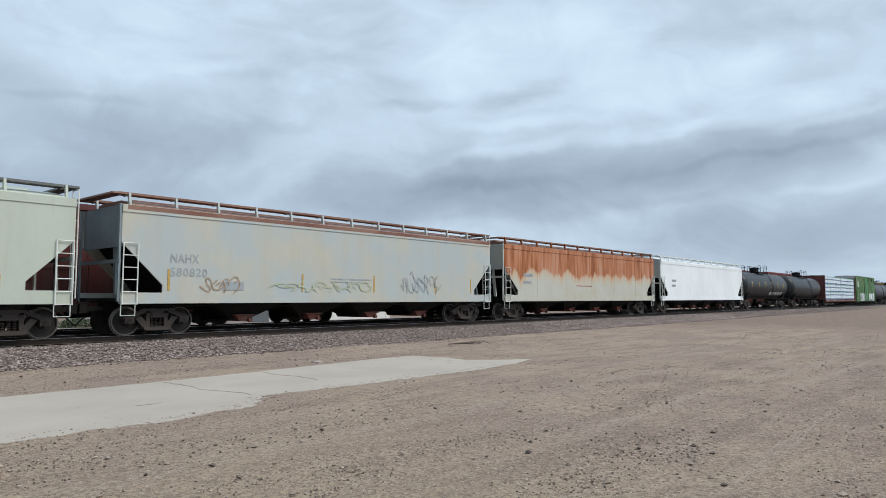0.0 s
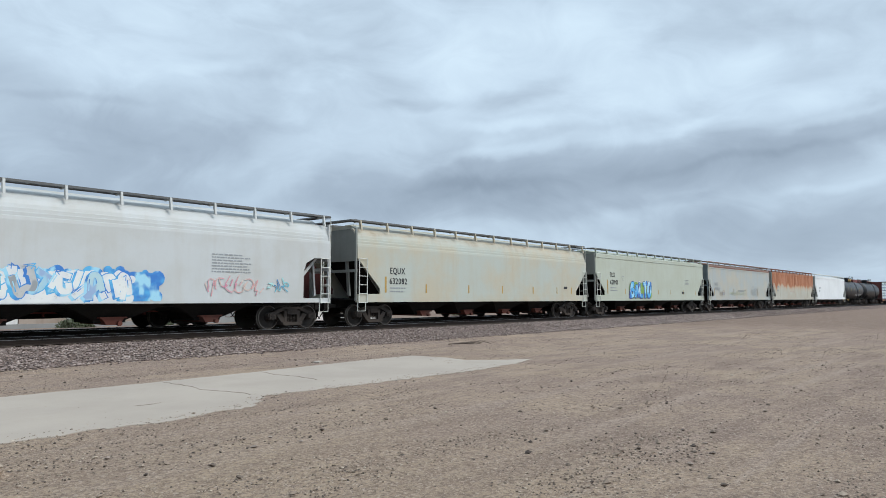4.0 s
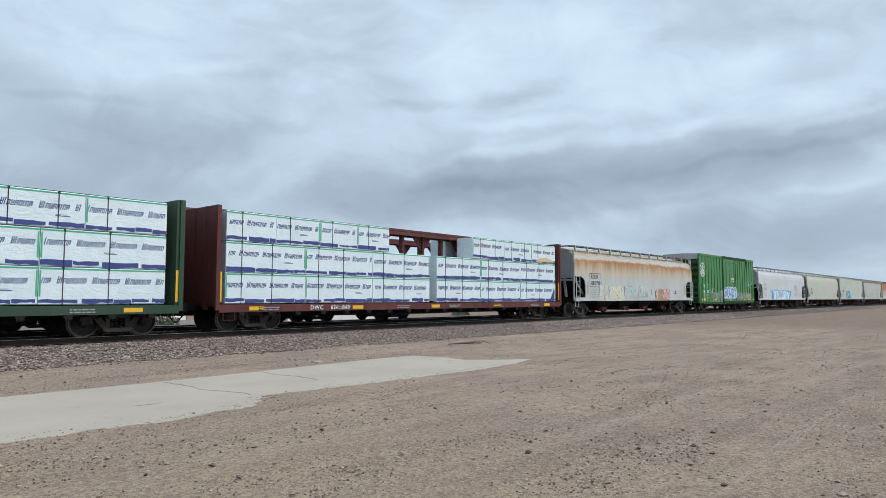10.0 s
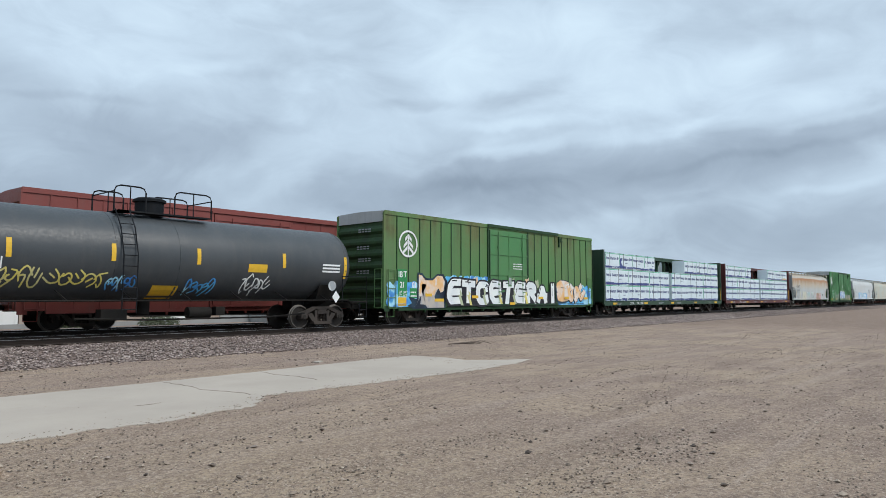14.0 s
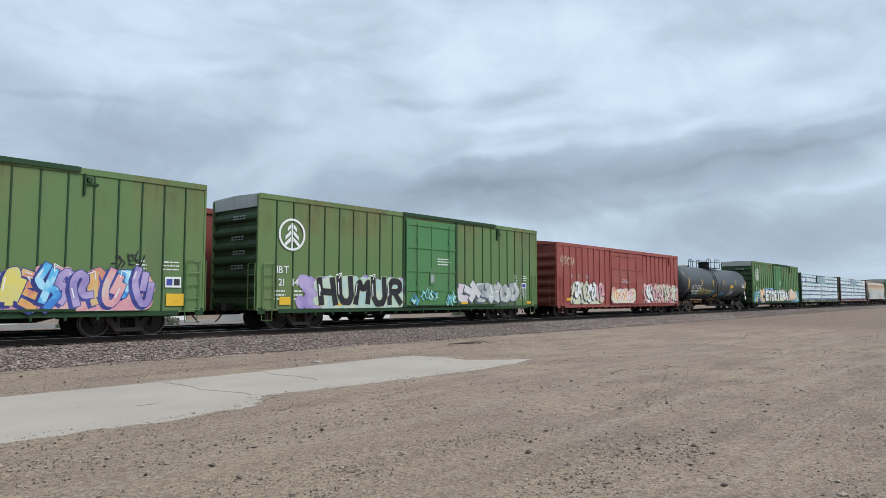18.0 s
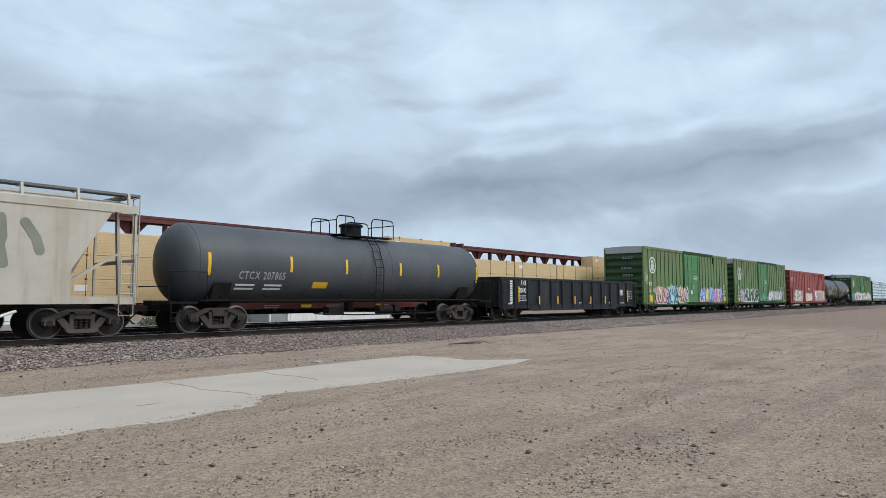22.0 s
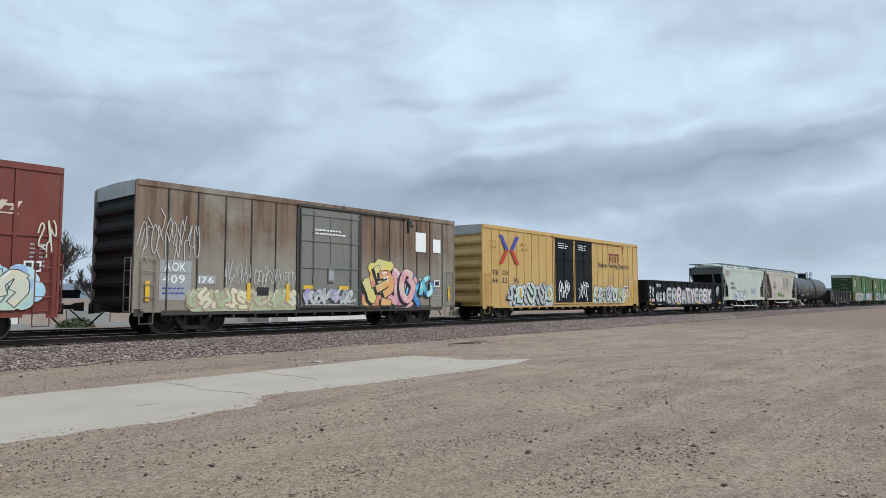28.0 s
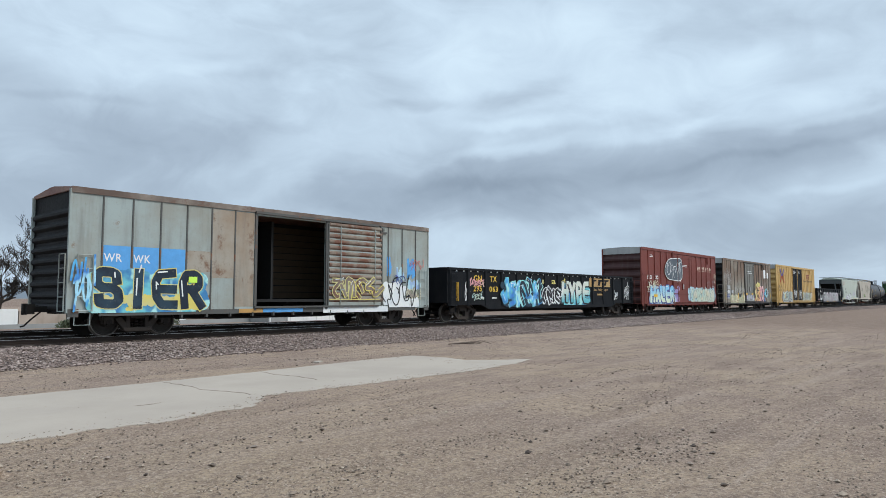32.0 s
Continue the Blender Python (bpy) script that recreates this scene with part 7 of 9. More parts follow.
    part("letter_fill", M().prism([(-7.5, 0.78), (-7.22, 1.1), (-7.2, 2.28), (-7.0, 2.2), (-7.05, 1.16), (-7.1, 0.92), (-6.75, 0.9), (-6.6, 0.75), (-5.4, 0.75), (-5.45, 1.14), (-6.05, 1.08), (-6.1, 1.3), (-5.85, 1.66), (-6.5, 2.0)], -SIDE - 0.040, -SIDE - 0.039), SP_CLAY, first)
    part("letter_fill", M().prism([(-7.2, 2.3), (-7.0, 2.26), (-6.75, 2.04), (-6.25, 2.04), (-5.9, 2.27), (-5.55, 2.27), (-5.36, 2.0), (-5.45, 1.55), (-5.65, 1.46), (-5.82, 1.66), (-6.0, 1.58), (-6.12, 1.35), (-6.6, 1.3), (-6.76, 1.42), (-6.68, 1.85), (-7.0, 1.86), (-7.0, 1.3), (-7.17, 1.3)], -SIDE - 0.042, -SIDE - 0.041), SP_PEACH, first)
    for x0, x1, z0 in ((-6.1, -5.42, 1.04), (-6.75, -6.3, 1.28)):
        patch(c, x0, x1, z0, z0 + 0.14, YEL_REF, y=-SIDE - 0.049)
    part("graffiti", M().prism([(-5.1, 0.82), (-5.05, 1.3), (-4.0, 1.75), (-2.9, 1.5), (-1.7, 1.85), (-0.7, 1.5), (0.5, 1.75), (1.6, 1.6), (2.7, 1.7), (4.5, 1.5), (4.9, 0.82)], -SIDE - 0.0875, -SIDE - 0.087), SP_BLACK, c)
    for k, x in enumerate((-4.3, -3.6, -2.35, -0.95, 0.35, 1.5)):     # pale yellow bolts between the letters
        part("graffiti", M().prism([(x + 0.12, 0.86), (x + 0.32, 0.84), (x + 0.12, 1.3), (x + 0.22, 1.32 + 0.1 * (k % 3)), (x, 1.75 - 0.2 * (k % 2)), (x + 0.04, 1.38), (x - 0.1, 1.36)], -SIDE - 0.0995, -SIDE - 0.0985), (SP_SAGE, SP_YELLOW)[k % 2], c)
    for k, (x, z) in enumerate(((-3.0, 2.1), (0.3, 2.12), (1.7, 2.15), (2.7, 2.1))):     # small peaks above them
        part("graffiti", M().prism([(x, z - 0.35), (x - 0.2, z + 0.12), (x + 0.02, z + 0.1), (x + 0.14, z + 0.22), (x + 0.24, z - 0.25)], -SIDE - 0.0895, -SIDE - 0.0885), (SP_PEACH, SP_SAGE)[k % 2], c)
    wild(c, 4.95, 6.55, 0.86, 2.35, [SP_PEACH], SP_INK, 56, back=SP_PEACH, word="S", y=-SIDE - 0.036, weight=0.14, thick=0.05, cloud=False)
    wild(c, 6.4, 8.2, 0.86, 2.1, [SP_PEACH, SP_CLAY], SP_INK, 59, y=-SIDE - 0.036, weight=0.13, cloud=False)
    for x0, z0 in ((-3.3, 1.2), (0.0, 0.84), (2.85, 1.15), (5.8, 1.15), (8.1, 1.12)):
        patch(c, x0, x0 + 0.5, z0, z0 + 0.14, YEL_REF, "reflector", -SIDE - 0.108)
    wild(c, -5.25, 4.95, 0.82, 2.2, [SP_WHITE], SP_BLACK, 57, word="ETCETERAI", y=-SIDE - 0.090, weight=0.125, thick=0.095, cloud=False, bounce=0.07, label="fat white graffiti letters with black outline")
    bars(c, 0.4, 3.1, 1.1, 3, LET_W, 0.06, 0.13, -SIDE - 0.06)

    # black tank car
    c = car("tank_car", "matt black tank car with yellow strips and scrawled tags", "tank car", 37.22)
    tank_car(c, 18.03, TANK_BLACK, dome=0.35, bands=(-1.5, 0.6), frame_mat=FRAME, lx=-1.35)
    tank_text(c, "GATX 225421", -6.69, 2.03, 0.34, LET_W, 2.1)
    for k, x in enumerate((-7.5, -4.45, -1.6, 1.25, 4.75, 7.8)):
        on_tank(c, x - 0.07, x + 0.07, 2.0 if k in (0, 5) else 2.35, 2.9, YEL_REF)
    on_tank(c, -0.2, 0.7, 1.18, 1.62, YEL_REF, "placard")
    on_tank(c, 3.2, 4.0, 2.15, 2.45, YEL_REF, "placard")
    for k in range(3):
        on_tank(c, -6.6, -5.9, 1.85 - k * 0.13, 1.92 - k * 0.13, LET_W, "print_bar")
        on_tank(c, -5.7, -4.9, 1.85 - k * 0.13, 1.92 - k * 0.13, LET_W, "print_bar")
        on_tank(c, 6.6, 7.5, 2.5 - k * 0.13, 2.57 - k * 0.13, LET_W, "print_bar")
    tank_tag(c, -4.9, 1.55, 1.3, 0.55, SP_YELLOW, 61)
    tank_tag(c, -3.4, 1.6, 1.7, 0.45, SP_YELLOW, 62)
    tank_tag(c, -1.7, 1.5, 0.9, 0.4, SP_BLUE, 63)
    tank_tag(c, 0.9, 1.4, 1.1, 0.45, SP_BLUE, 64)
    tank_tag(c, 3.0, 1.45, 1.2, 0.5, SP_WHITE, 65)
    tank_tag(c, -6.7, 1.4, 1.5, 0.35, SP_TEAL, 66)
    part("placard", M().prism([(7.2, 1.5), (7.4, 1.25), (7.2, 1.0), (7.0, 1.25)], -SIDE - 0.02, -SIDE - 0.01), LET_W, c)
    part("placard", M().turn([(-SIDE - 0.02, 0.2), (-SIDE - 0.01, 0.2)], 16, at=(7.0, 0, 1.7)), SP_GREY, c)

    # faded red boxcar
    c = car("boxcar", "faded red boxcar with pale graffiti along the side", "boxcar", 17.55)
    boxcar(c, 18.76, 4.55, 0.72, RED_OX, RED_OX, RED_DK, (-2.45, 2.7), RED_OX, 9, 9, RED_OX, RED_OX, double=True, ends=6, cap=False, rib_w=0.09, rib_d=0.05, crown=0.16)
    number_group(c, 0, [(-7.9, 0.35, "HS", 0.25), (-6.9, 0.35, "32", 0.25), (-5.9, 0.35, "06", 0.25)], mat=LET_GREY, y=-SIDE - 0.014)
    wild(c, -7.7, -3.7, 0.85, 2.3, [SP_CREAM, SP_PINK, SP_WHITE], SP_BLACK, 71, back=SP_CREAM, y=-SIDE - 0.053, weight=0.075, pitch=0.36, thick=0.022)
    wild(c, -2.4, 1.0, 0.9, 1.95, [SP_CREAM, SP_ORANGE, SP_PINK], SP_WHITE, 72, back=SP_CREAM, y=-SIDE - 0.13)
    wild(c, 2.7, 9.0, 0.85, 2.4, [SP_PINK, SP_CREAM, SP_WHITE], SP_BLACK, 73, back=SP_PINK, y=-SIDE - 0.053, weight=0.075, pitch=0.36, thick=0.022)
    bars(c, -0.9, 2.5, 1.0, 2, LET_W, 0.06, 0.14, -SIDE - 0.09)
    tag(c, -9.0, 3.3, 1.6, 0.5, SP_CREAM, 74, 8)
    patch(c, -8.4, -7.9, 1.05, 1.2, YEL_REF, "reflector", -SIDE - 0.055)

    c = green_car("boxcar", "olive green boxcar with dark rounded graffiti letters", -3.42, 18.63, GREEN_B, (-1.65, 2.0), 10, 10)
    tree_logo(c, -7.86, 3.64, 0.62)
    number_group(c, 0, marks + [(-8.45, -0.42, "21", 0.26), (-7.8, -0.42, "14", 0.26), (-6.8, -0.42, "4", 0.24)])
    part("graffiti", cloud_of(-7.6, -1.4, 0.8, 2.2, 81, -SIDE - 0.0325), SP_LILAC, c)
    wild(c, -6.6, -1.8, 0.82, 2.2, [SP_BLACK], SP_SAGE, 82, back=SP_MINT, y=-SIDE - 0.046, thick=0.03, weight=0.10, word="HUMUR", bounce=0.08, shadow=False, label="black graffiti letters edged in pale green")
    wild(c, 2.2, 7.3, 0.86, 2.1, [SP_GREY, SP_SILVER, SP_GREY], SP_SLATE, 83, cloud=False, thick=0.03, weight=0.14, pitch=0.6, turns=0)
    tag(c, 7.6, 1.2, 0.6, 0.8, SP_GREY, 84, 6, 0.015)
    patch(c, 7.75, 8.15, 1.75, 2.05, LET_W, y=-SIDE - 0.036)
    patch(c, 7.8, 8.1, 1.8, 2.0, LET_B, y=-SIDE - 0.042)
    bars(c, 7.0, 2.45, 0.35, 5, LET_W, 0.05, 0.12)
    bars(c, 7.8, 2.45, 0.5, 3, LET_W, 0.05, 0.12)
    for q in ((-1.3, 0.95, 0.5, 0.35), (-0.6, 1.15, 1.1, 0.4), (1.2, 0.9, 0.7, 0.5)):
        tag(c, q[0], q[1], q[2], q[3], SP_TEAL, int(q[2] * 100), 5, 0.025, -SIDE - 0.125)
    bars(c, 0.6, 3.1, 1.0, 3, LET_W, 0.06, 0.13, -SIDE - 0.06)
    bars(c, -8.6, 1.5, 0.6, 3, LET_W, 0.07, 0.15)
    bars(c, -7.7, 1.5, 0.5, 3, LET_W, 0.07, 0.15)
    for x0 in (-8.4, -5.6, -1.2, 2.4, 8.2):
        patch(c, x0, x0 + 0.5, 0.9 if x0 > -8 else 0.95, 1.02 if x0 > -8 else 1.25, YEL_REF, "reflector", -SIDE - 0.05)

    c = green_car("boxcar", "olive green boxcar with red and blue graffiti", -24.22, 18.67, GREEN_B, (-1.6, 2.0), 10, 10)
    tree_logo(c, -7.87, 3.7, 0.62)
    number_group(c, 0, marks + [(-8.45, -0.42, "21", 0.26), (-7.75, -0.42, "05", 0.26), (-6.85, -0.42, "5", 0.24)])
    part("graffiti", cloud_of(-7.3, -1.9, 0.75, 2.2, 101, -SIDE - 0.0325), SP_ORANGE, c)
    wild(c, -7.2, -4.9, 0.78, 2.1, [SP_PINK, SP_RED, SP_CREAM, SP_ROSE], SP_BLACK, 102, back=SP_PINK, weight=0.07, pitch=0.34, thick=0.03)
    wild(c, -4.9, -2.9, 0.76, 2.3, [SP_BLUE, SP_TEAL, SP_GREY], SP_BLACK, 103, back=SP_BLUE, weight=0.07, pitch=0.34, thick=0.03)
    wild(c, -3.0, -0.9, 0.80, 2.2, [SP_CREAM, SP_LIME, SP_PINK, SP_GREY], SP_BLACK, 104, back=SP_SAGE, y=-SIDE - 0.092, weight=0.07, pitch=0.34, thick=0.03)
    wild(c, 2.0, 7.4, 0.85, 2.2, [SP_PINK, SP_BLUE, SP_LILAC, SP_YELLOW, SP_ORANGE], SP_NAVY, 105, back=SP_PINK, y=-SIDE - 0.092, thick=0.025, weight=0.075, pitch=0.34)
    tag(c, 6.3, 2.2, 0.9, 0.4, SP_BLACK, 107, 5, 0.018)
    patch(c, 8.0, 8.6, 0.95, 1.35, YEL_REF, "reflector", -SIDE - 0.05)
    patch(c, 7.95, 8.5, 1.55, 1.9, LET_W, y=-SIDE - 0.04)
    patch(c, 8.0, 8.2, 1.62, 1.83, LET_B, y=-SIDE - 0.046)
    patch(c, 8.25, 8.45, 1.62, 1.83, LET_K, y=-SIDE - 0.046)
    bars(c, 7.0, 2.4, 0.35, 6, LET_W, 0.05, 0.12)
    bars(c, 7.9, 2.4, 0.6, 3, LET_W, 0.05, 0.12)
    patch(c, -8.5, -7.9, 0.95, 1.4, YEL_REF, "reflector", -SIDE - 0.05)
    patch(c, -0.1, 0.2, 1.5, 1.9, LET_W, y=-SIDE - 0.06)
    bars(c, 0.5, 3.05, 1.1, 3, LET_W, 0.06, 0.13, -SIDE - 0.06)
    tag(c, -9.2, 2.35, 0.55, 0.7, SP_CREAM, 106, 7, 0.012)
    bars(c, -8.6, 1.45, 0.5, 2, LET_W, 0.06, 0.14)

    # black gondola
    c = car("gondola", "black gondola with upright side ribs and white lettering", "gondola car", -43.33)
    gondola(c, 16.64, 2.36, 0.48, BLACK_DUSTY, 13)
    y = -SIDE + 0.04
    lettering(c, "FXE", -6.3, 1.93, 0.26, LET_W, 0.55, y=y - 0.004)
    lettering(c, "913042", -6.5, 1.52, 0.25, LET_W, 0.72, y=y - 0.004)
    up_print = M()
    for k in range(10):
        up_print.box(-7.36, -7.14, y - 0.006, y, 0.92 + k * 0.13, 1.0 + k * 0.13)
    tagged(part("brand_print", up_print, LET_W, c), kind="stuff")
    yellow_marks(c, (-4.56, -2.53, -0.49, 1.54, 3.54), 0.85, 1.32, 0.12, y - 0.1)
    yellow_marks(c, (6.85,), 0.95, 1.75, 0.12, y - 0.1)
    yellow_marks(c, (-6.65,), 1.0, 1.85, 0.1, y - 0.1)
    bars(c, -6.4, 1.35, 0.9, 3, LET_W, 0.05, 0.12, y - 0.004)
    patch(c, 5.75, 6.3, 1.4, 1.78, LET_W, y=y - 0.006)
    patch(c, 5.81, 6.24, 1.45, 1.73, BLACK, y=y - 0.01)
    part("yard_mark", M().box(5.88, 5.98, y - 0.014, y - 0.01, 1.48, 1.70).box(6.04, 6.20, y - 0.014, y - 0.01, 1.62, 1.70).box(6.09, 6.15, y - 0.014, y - 0.01, 1.48, 1.62), LET_W, c)
    for x0 in (-7.6, 0.2, 1.4, 4.2, 6.0):
        bars(c, x0, 0.92, 0.5, 2, LET_W, 0.04, 0.07, y - 0.004)
    bars(c, 7.25, 1.7, 0.16, 4, LET_W, 0.09, 0.16, y - 0.004)
    bars(c, 7.6, 1.7, 0.16, 4, LET_W, 0.09, 0.16, y - 0.004)

    # grey tank car
    c = car("tank_car", "dull dark grey tank car with yellow strips", "tank car", -61.24)
    tank_car(c, 17.72, TANK_GREY, dome=0.55, bands=(0.9, 1.6), frame_mat=FRAME, r=1.45, zc=2.47, lx=0.45)
    tank_text(c, "CTCX 207865", -6.15, 1.9, 0.28, LET_GREY, 2.0)
    for k, x in enumerate((-7.35, -3.9, -1.1, 2.1, 4.7, 7.7)):
        on_tank(c, x - 0.06, x + 0.06, 2.0 if k in (0, 5) else 2.2, 2.8, YEL_REF)
    on_tank(c, -2.74, -2.0, 1.6, 1.85, LADDER_Y, "placard")
    for k in range(2):
        on_tank(c, -6.2, -5.4, 1.65 - k * 0.14, 1.72 - k * 0.14, LET_W, "print_bar")
        on_tank(c, -5.0, -4.2, 1.65 - k * 0.14, 1.72 - k * 0.14, LET_W, "print_bar")

    # short two-bay hopper
    c = car("covered_hopper", "short dusty taupe two-bay covered hopper with tall end frames", "hopper car", -77.46)
    hopper(c, 12.52, TAUPE_H, TAUPE_H, bays=2, H=4.1, cut=1.9, knee=2.05, zc=2.6, zs=1.25, inset=1.35, end=TAUPE_H, white=TAUPE_H, posts=True, full=True, cast=SIDE_FRAME_TAN)
    lettering(c, "NDYX", -3.6, 2.68, 0.34, LET_K, 1.0)
    lettering(c, "891639", -3.76, 2.30, 0.34, LET_K, 1.22)
    yellow_marks(c, (-4.2,), 2.2, 2.6, 0.1)
    wild(c, -1.9, -0.5, 1.45, 1.95, [SP_LIME], DARK_GREEN, 111, cloud=False, thick=0.03)
    tag(c, -0.8, 1.4, 1.3, 0.25, SP_BLACK, 112, 6)
    tag(c, -3.9, 1.55, 1.1, 0.3, LET_GREY, 113, 5)
    smear = M()
    for k, (a, b) in enumerate(((0.5, 0.7), (0.6, 1.2), (1.6, 2.0), (2.1, 2.6), (2.5, 2.4), (3.1, 3.5))):
        spray_line(smear, [(a, 3.45 - 0.1 * (k % 2)), ((a + b) / 2 + 0.1, 2.9), (b, 2.15 + 0.2 * (k % 3))], 0.13, -SIDE - 0.010 - 0.0004 * k)
    part("graffiti", smear, SAGE_DK, c, "faded dark sage smears")
    part("air_line", M().tube([(-2.9, -SIDE + 0.1, 0.86), (-2.6, -SIDE + 0.05, 0.72), (2.6, -SIDE + 0.05, 0.70), (3.0, -SIDE + 0.1, 0.84)], 0.045, 7), LADDER_W, c)

    # pale green hopper
    c = car("covered_hopper", "pale green covered hopper with black and purple graffiti", "hopper car", -91.45)
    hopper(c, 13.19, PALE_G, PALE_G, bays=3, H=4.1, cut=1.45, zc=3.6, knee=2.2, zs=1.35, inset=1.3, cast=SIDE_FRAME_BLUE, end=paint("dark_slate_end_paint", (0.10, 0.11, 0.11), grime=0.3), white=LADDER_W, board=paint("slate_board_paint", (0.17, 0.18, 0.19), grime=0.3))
    lettering(c, "CBFX", -4.4, 2.5, 0.26, LET_K, 0.92)
    lettering(c, "400824", -4.4, 2.07, 0.27, LET_K, 1.38)
    tag(c, -6.0, 3.3, 1.2, 0.5, SP_ROSE, 121, 6, 0.03, word="HOG")
    wild(c, -2.7, 0.3, 1.0, 1.95, [SP_WHITE], SP_BLACK, 122, back=SP_WHITE, thick=0.06)
    tag(c, -3.6, 1.1, 0.9, 0.6, SP_LILAC, 123, 6, 0.03)
    tag(c, 1.7, 1.7, 1.8, 0.5, SP_LILAC, 124, 8, 0.03)
    for x0 in (-5.6, -2.5, 0.0, 2.6, 5.0):
        patch(c, x0, x0 + 0.7, 1.08, 1.17, YEL_REF, "reflector", -SIDE - 0.03)
    part("air_line", M().tube([(-3.6, -SIDE + 0.3, 0.62), (-3.3, -SIDE + 0.05, 0.46), (0.5, -SIDE + 0.05, 0.44), (4.0, -SIDE + 0.05, 0.46), (4.3, -SIDE + 0.3, 0.62)], 0.045, 7).tube([(-2.2, -SIDE + 0.1, 0.46), (-2.2, -SIDE + 0.3, 0.95)], 0.03, 6).tube([(0.3, -SIDE + 0.1, 0.44), (0.3, -SIDE + 0.3, 0.95)], 0.03, 6).tube([(2.7, -SIDE + 0.1, 0.45), (2.7, -SIDE + 0.3, 0.95)], 0.03, 6), LADDER_W, c)

    # black gondola with silver graffiti
    c = car("gondola", "black gondola covered in silver graffiti letters", "gondola car", -106.81)
    gondola(c, 16.28, 2.58, 0.6, BLACK, 12)
    lettering(c, "NDYX", -6.42, 2.06, 0.26, LET_W, 0.92, y=y - 0.004)
    wild(c, -6.4, -4.8, 0.72, 1.75, [SP_WHITE, SP_GREY], SP_BLACK, 131, back=SP_GREY, y=y - 0.02)
    wild(c, -4.7, 5.2, 0.74, 2.1, [SP_SILVER, SP_GREY, SP_SILVER], SP_BLACK, 132, back=SP_DUSK, y=y - 0.1, thick=0.05, word="ERRATYERSY", weight=0.095, bounce=0.05, label="silver graffiti letters with black outlines")
    part("graffiti", cloud_of(-8.1, -6.6, 0.7, 1.2, 134, y - 0.012), SP_PINK, c)
    tag(c, -7.8, 1.4, 0.9, 0.7, SP_WHITE, 135, 5, 0.03, y - 0.02)
    tag(c, 6.6, 1.5, 0.9, 0.8, SP_WHITE, 136, 6, 0.03, y - 0.02)
    patch(c, -6.3, -5.4, 1.25, 1.6, BLACK, y=y - 0.06)
    bars(c, -6.25, 1.55, 0.8, 2, LET_W, 0.09, 0.15, y - 0.065)
    for x0 in (-8.0, -2.5, 2.0, 7.3):
        patch(c, x0, x0 + 0.5, 0.7, 0.85, YEL_REF, "reflector", y - 0.11)

    # yellow boxcar
    c = car("boxcar", "yellow boxcar with black double doors and graffiti at the foot", "boxcar", -125.87)
    boxcar(c, 18.58, 5.02, 0.78, YELLOW, ROOF_GREY, YELLOW, (-2.35, 2.4), BLACK, 9, 9, YELLOW, YELLOW, double=True, rib_w=0.06)
    lettering(c, "TB", -8.5, 2.45, 0.26, LET_K, 0.55)
    lettering(c, "OX", -7.55, 2.45, 0.26, LET_K, 0.6)
    lettering(c, "66", -8.45, 2.04, 0.26, LET_K, 0.5)
    lettering(c, "22", -7.6, 2.04, 0.26, LET_K, 0.5)
    lettering(c, "96", -6.5, 2.04, 0.26, LET_K, 0.5)
    lettering(c, "next", -8.75, 4.15, 0.2, LET_O, 0.6)
    lettering(c, "load", -8.7, 3.85, 0.2, LET_O, 0.55)
    lettering(c, "any", -5.75, 4.15, 0.2, LET_O, 0.5)
    lettering(c, "road", -5.75, 3.85, 0.2, LET_O, 0.6)
    for s, mt, d in ((1, LET_B, 0.05), (-1, LET_R, 0.058)):
        for q in (1, -1):
            part("cross_emblem", M().prism([(-6.95 + q * 0.08, 3.83), (-6.95 + q * 0.38, 3.83), (-6.95 + q * (0.95), 3.83 + s * 0.78), (-6.95 + q * 0.62, 3.83 + s * 0.78)], -SIDE - d, -SIDE - d + 0.004), mt, c)
    lettering(c, "Railcar Pooling Experts", 3.25, 3.28, 0.30, LET_K, 4.5, y=-SIDE - 0.036)
    ye = -SIDE - 0.036
    emblem = part("owner_emblem", M().prism([(4.7, 4.12), (6.3, 4.12), (6.36, 4.24), (4.76, 4.24)], ye, ye + 0.004), LET_OX, c, "dull red owner emblem of plain bars")
    for x0 in (4.8, 5.2, 5.6, 6.0):
        part("emblem_bar", M().prism([(x0, 3.64), (x0 + 0.17, 3.64), (x0 + 0.27, 4.06), (x0 + 0.10, 4.06)], ye - 0.003, ye + 0.002), LET_OX, emblem)
    bars(c, 4.9, 2.7, 0.5, 6, LET_GREY, 0.04, 0.11)
    bars(c, 7.3, 2.7, 0.7, 6, LET_GREY, 0.04, 0.11)
    patch(c, 7.05, 7.55, 1.75, 2.05, LET_W, y=-SIDE - 0.014)
    patch(c, 7.1, 7.27, 1.8, 2.0, LET_K, y=-SIDE - 0.02)
    patch(c, 7.33, 7.5, 1.8, 2.0, LET_K, y=-SIDE - 0.02)
    tag(c, 6.7, 1.15, 0.9, 0.8, SP_WHITE, 147, 6, 0.02, -SIDE - 0.05)
    wild(c, -6.9, -2.6, 0.8, 2.1, [SP_GREY, SP_MINT, SP_GREY], SP_BLACK, 141, back=SP_GREY)
    wild(c, 2.7, 6.9, 0.85, 2.05, [SP_MINT, SP_GREY, SP_SAGE], SP_BLACK, 142, back=SP_MINT)
    for x0 in (-1.9, 0.5):
        bars(c, x0, 4.55, 1.2, 3, LET_W, 0.07, 0.13, -SIDE - 0.08)
        tag(c, x0, 1.3, 1.2, 0.9, SP_WHITE, 143 + int(x0), 7, 0.03, -SIDE - 0.125)
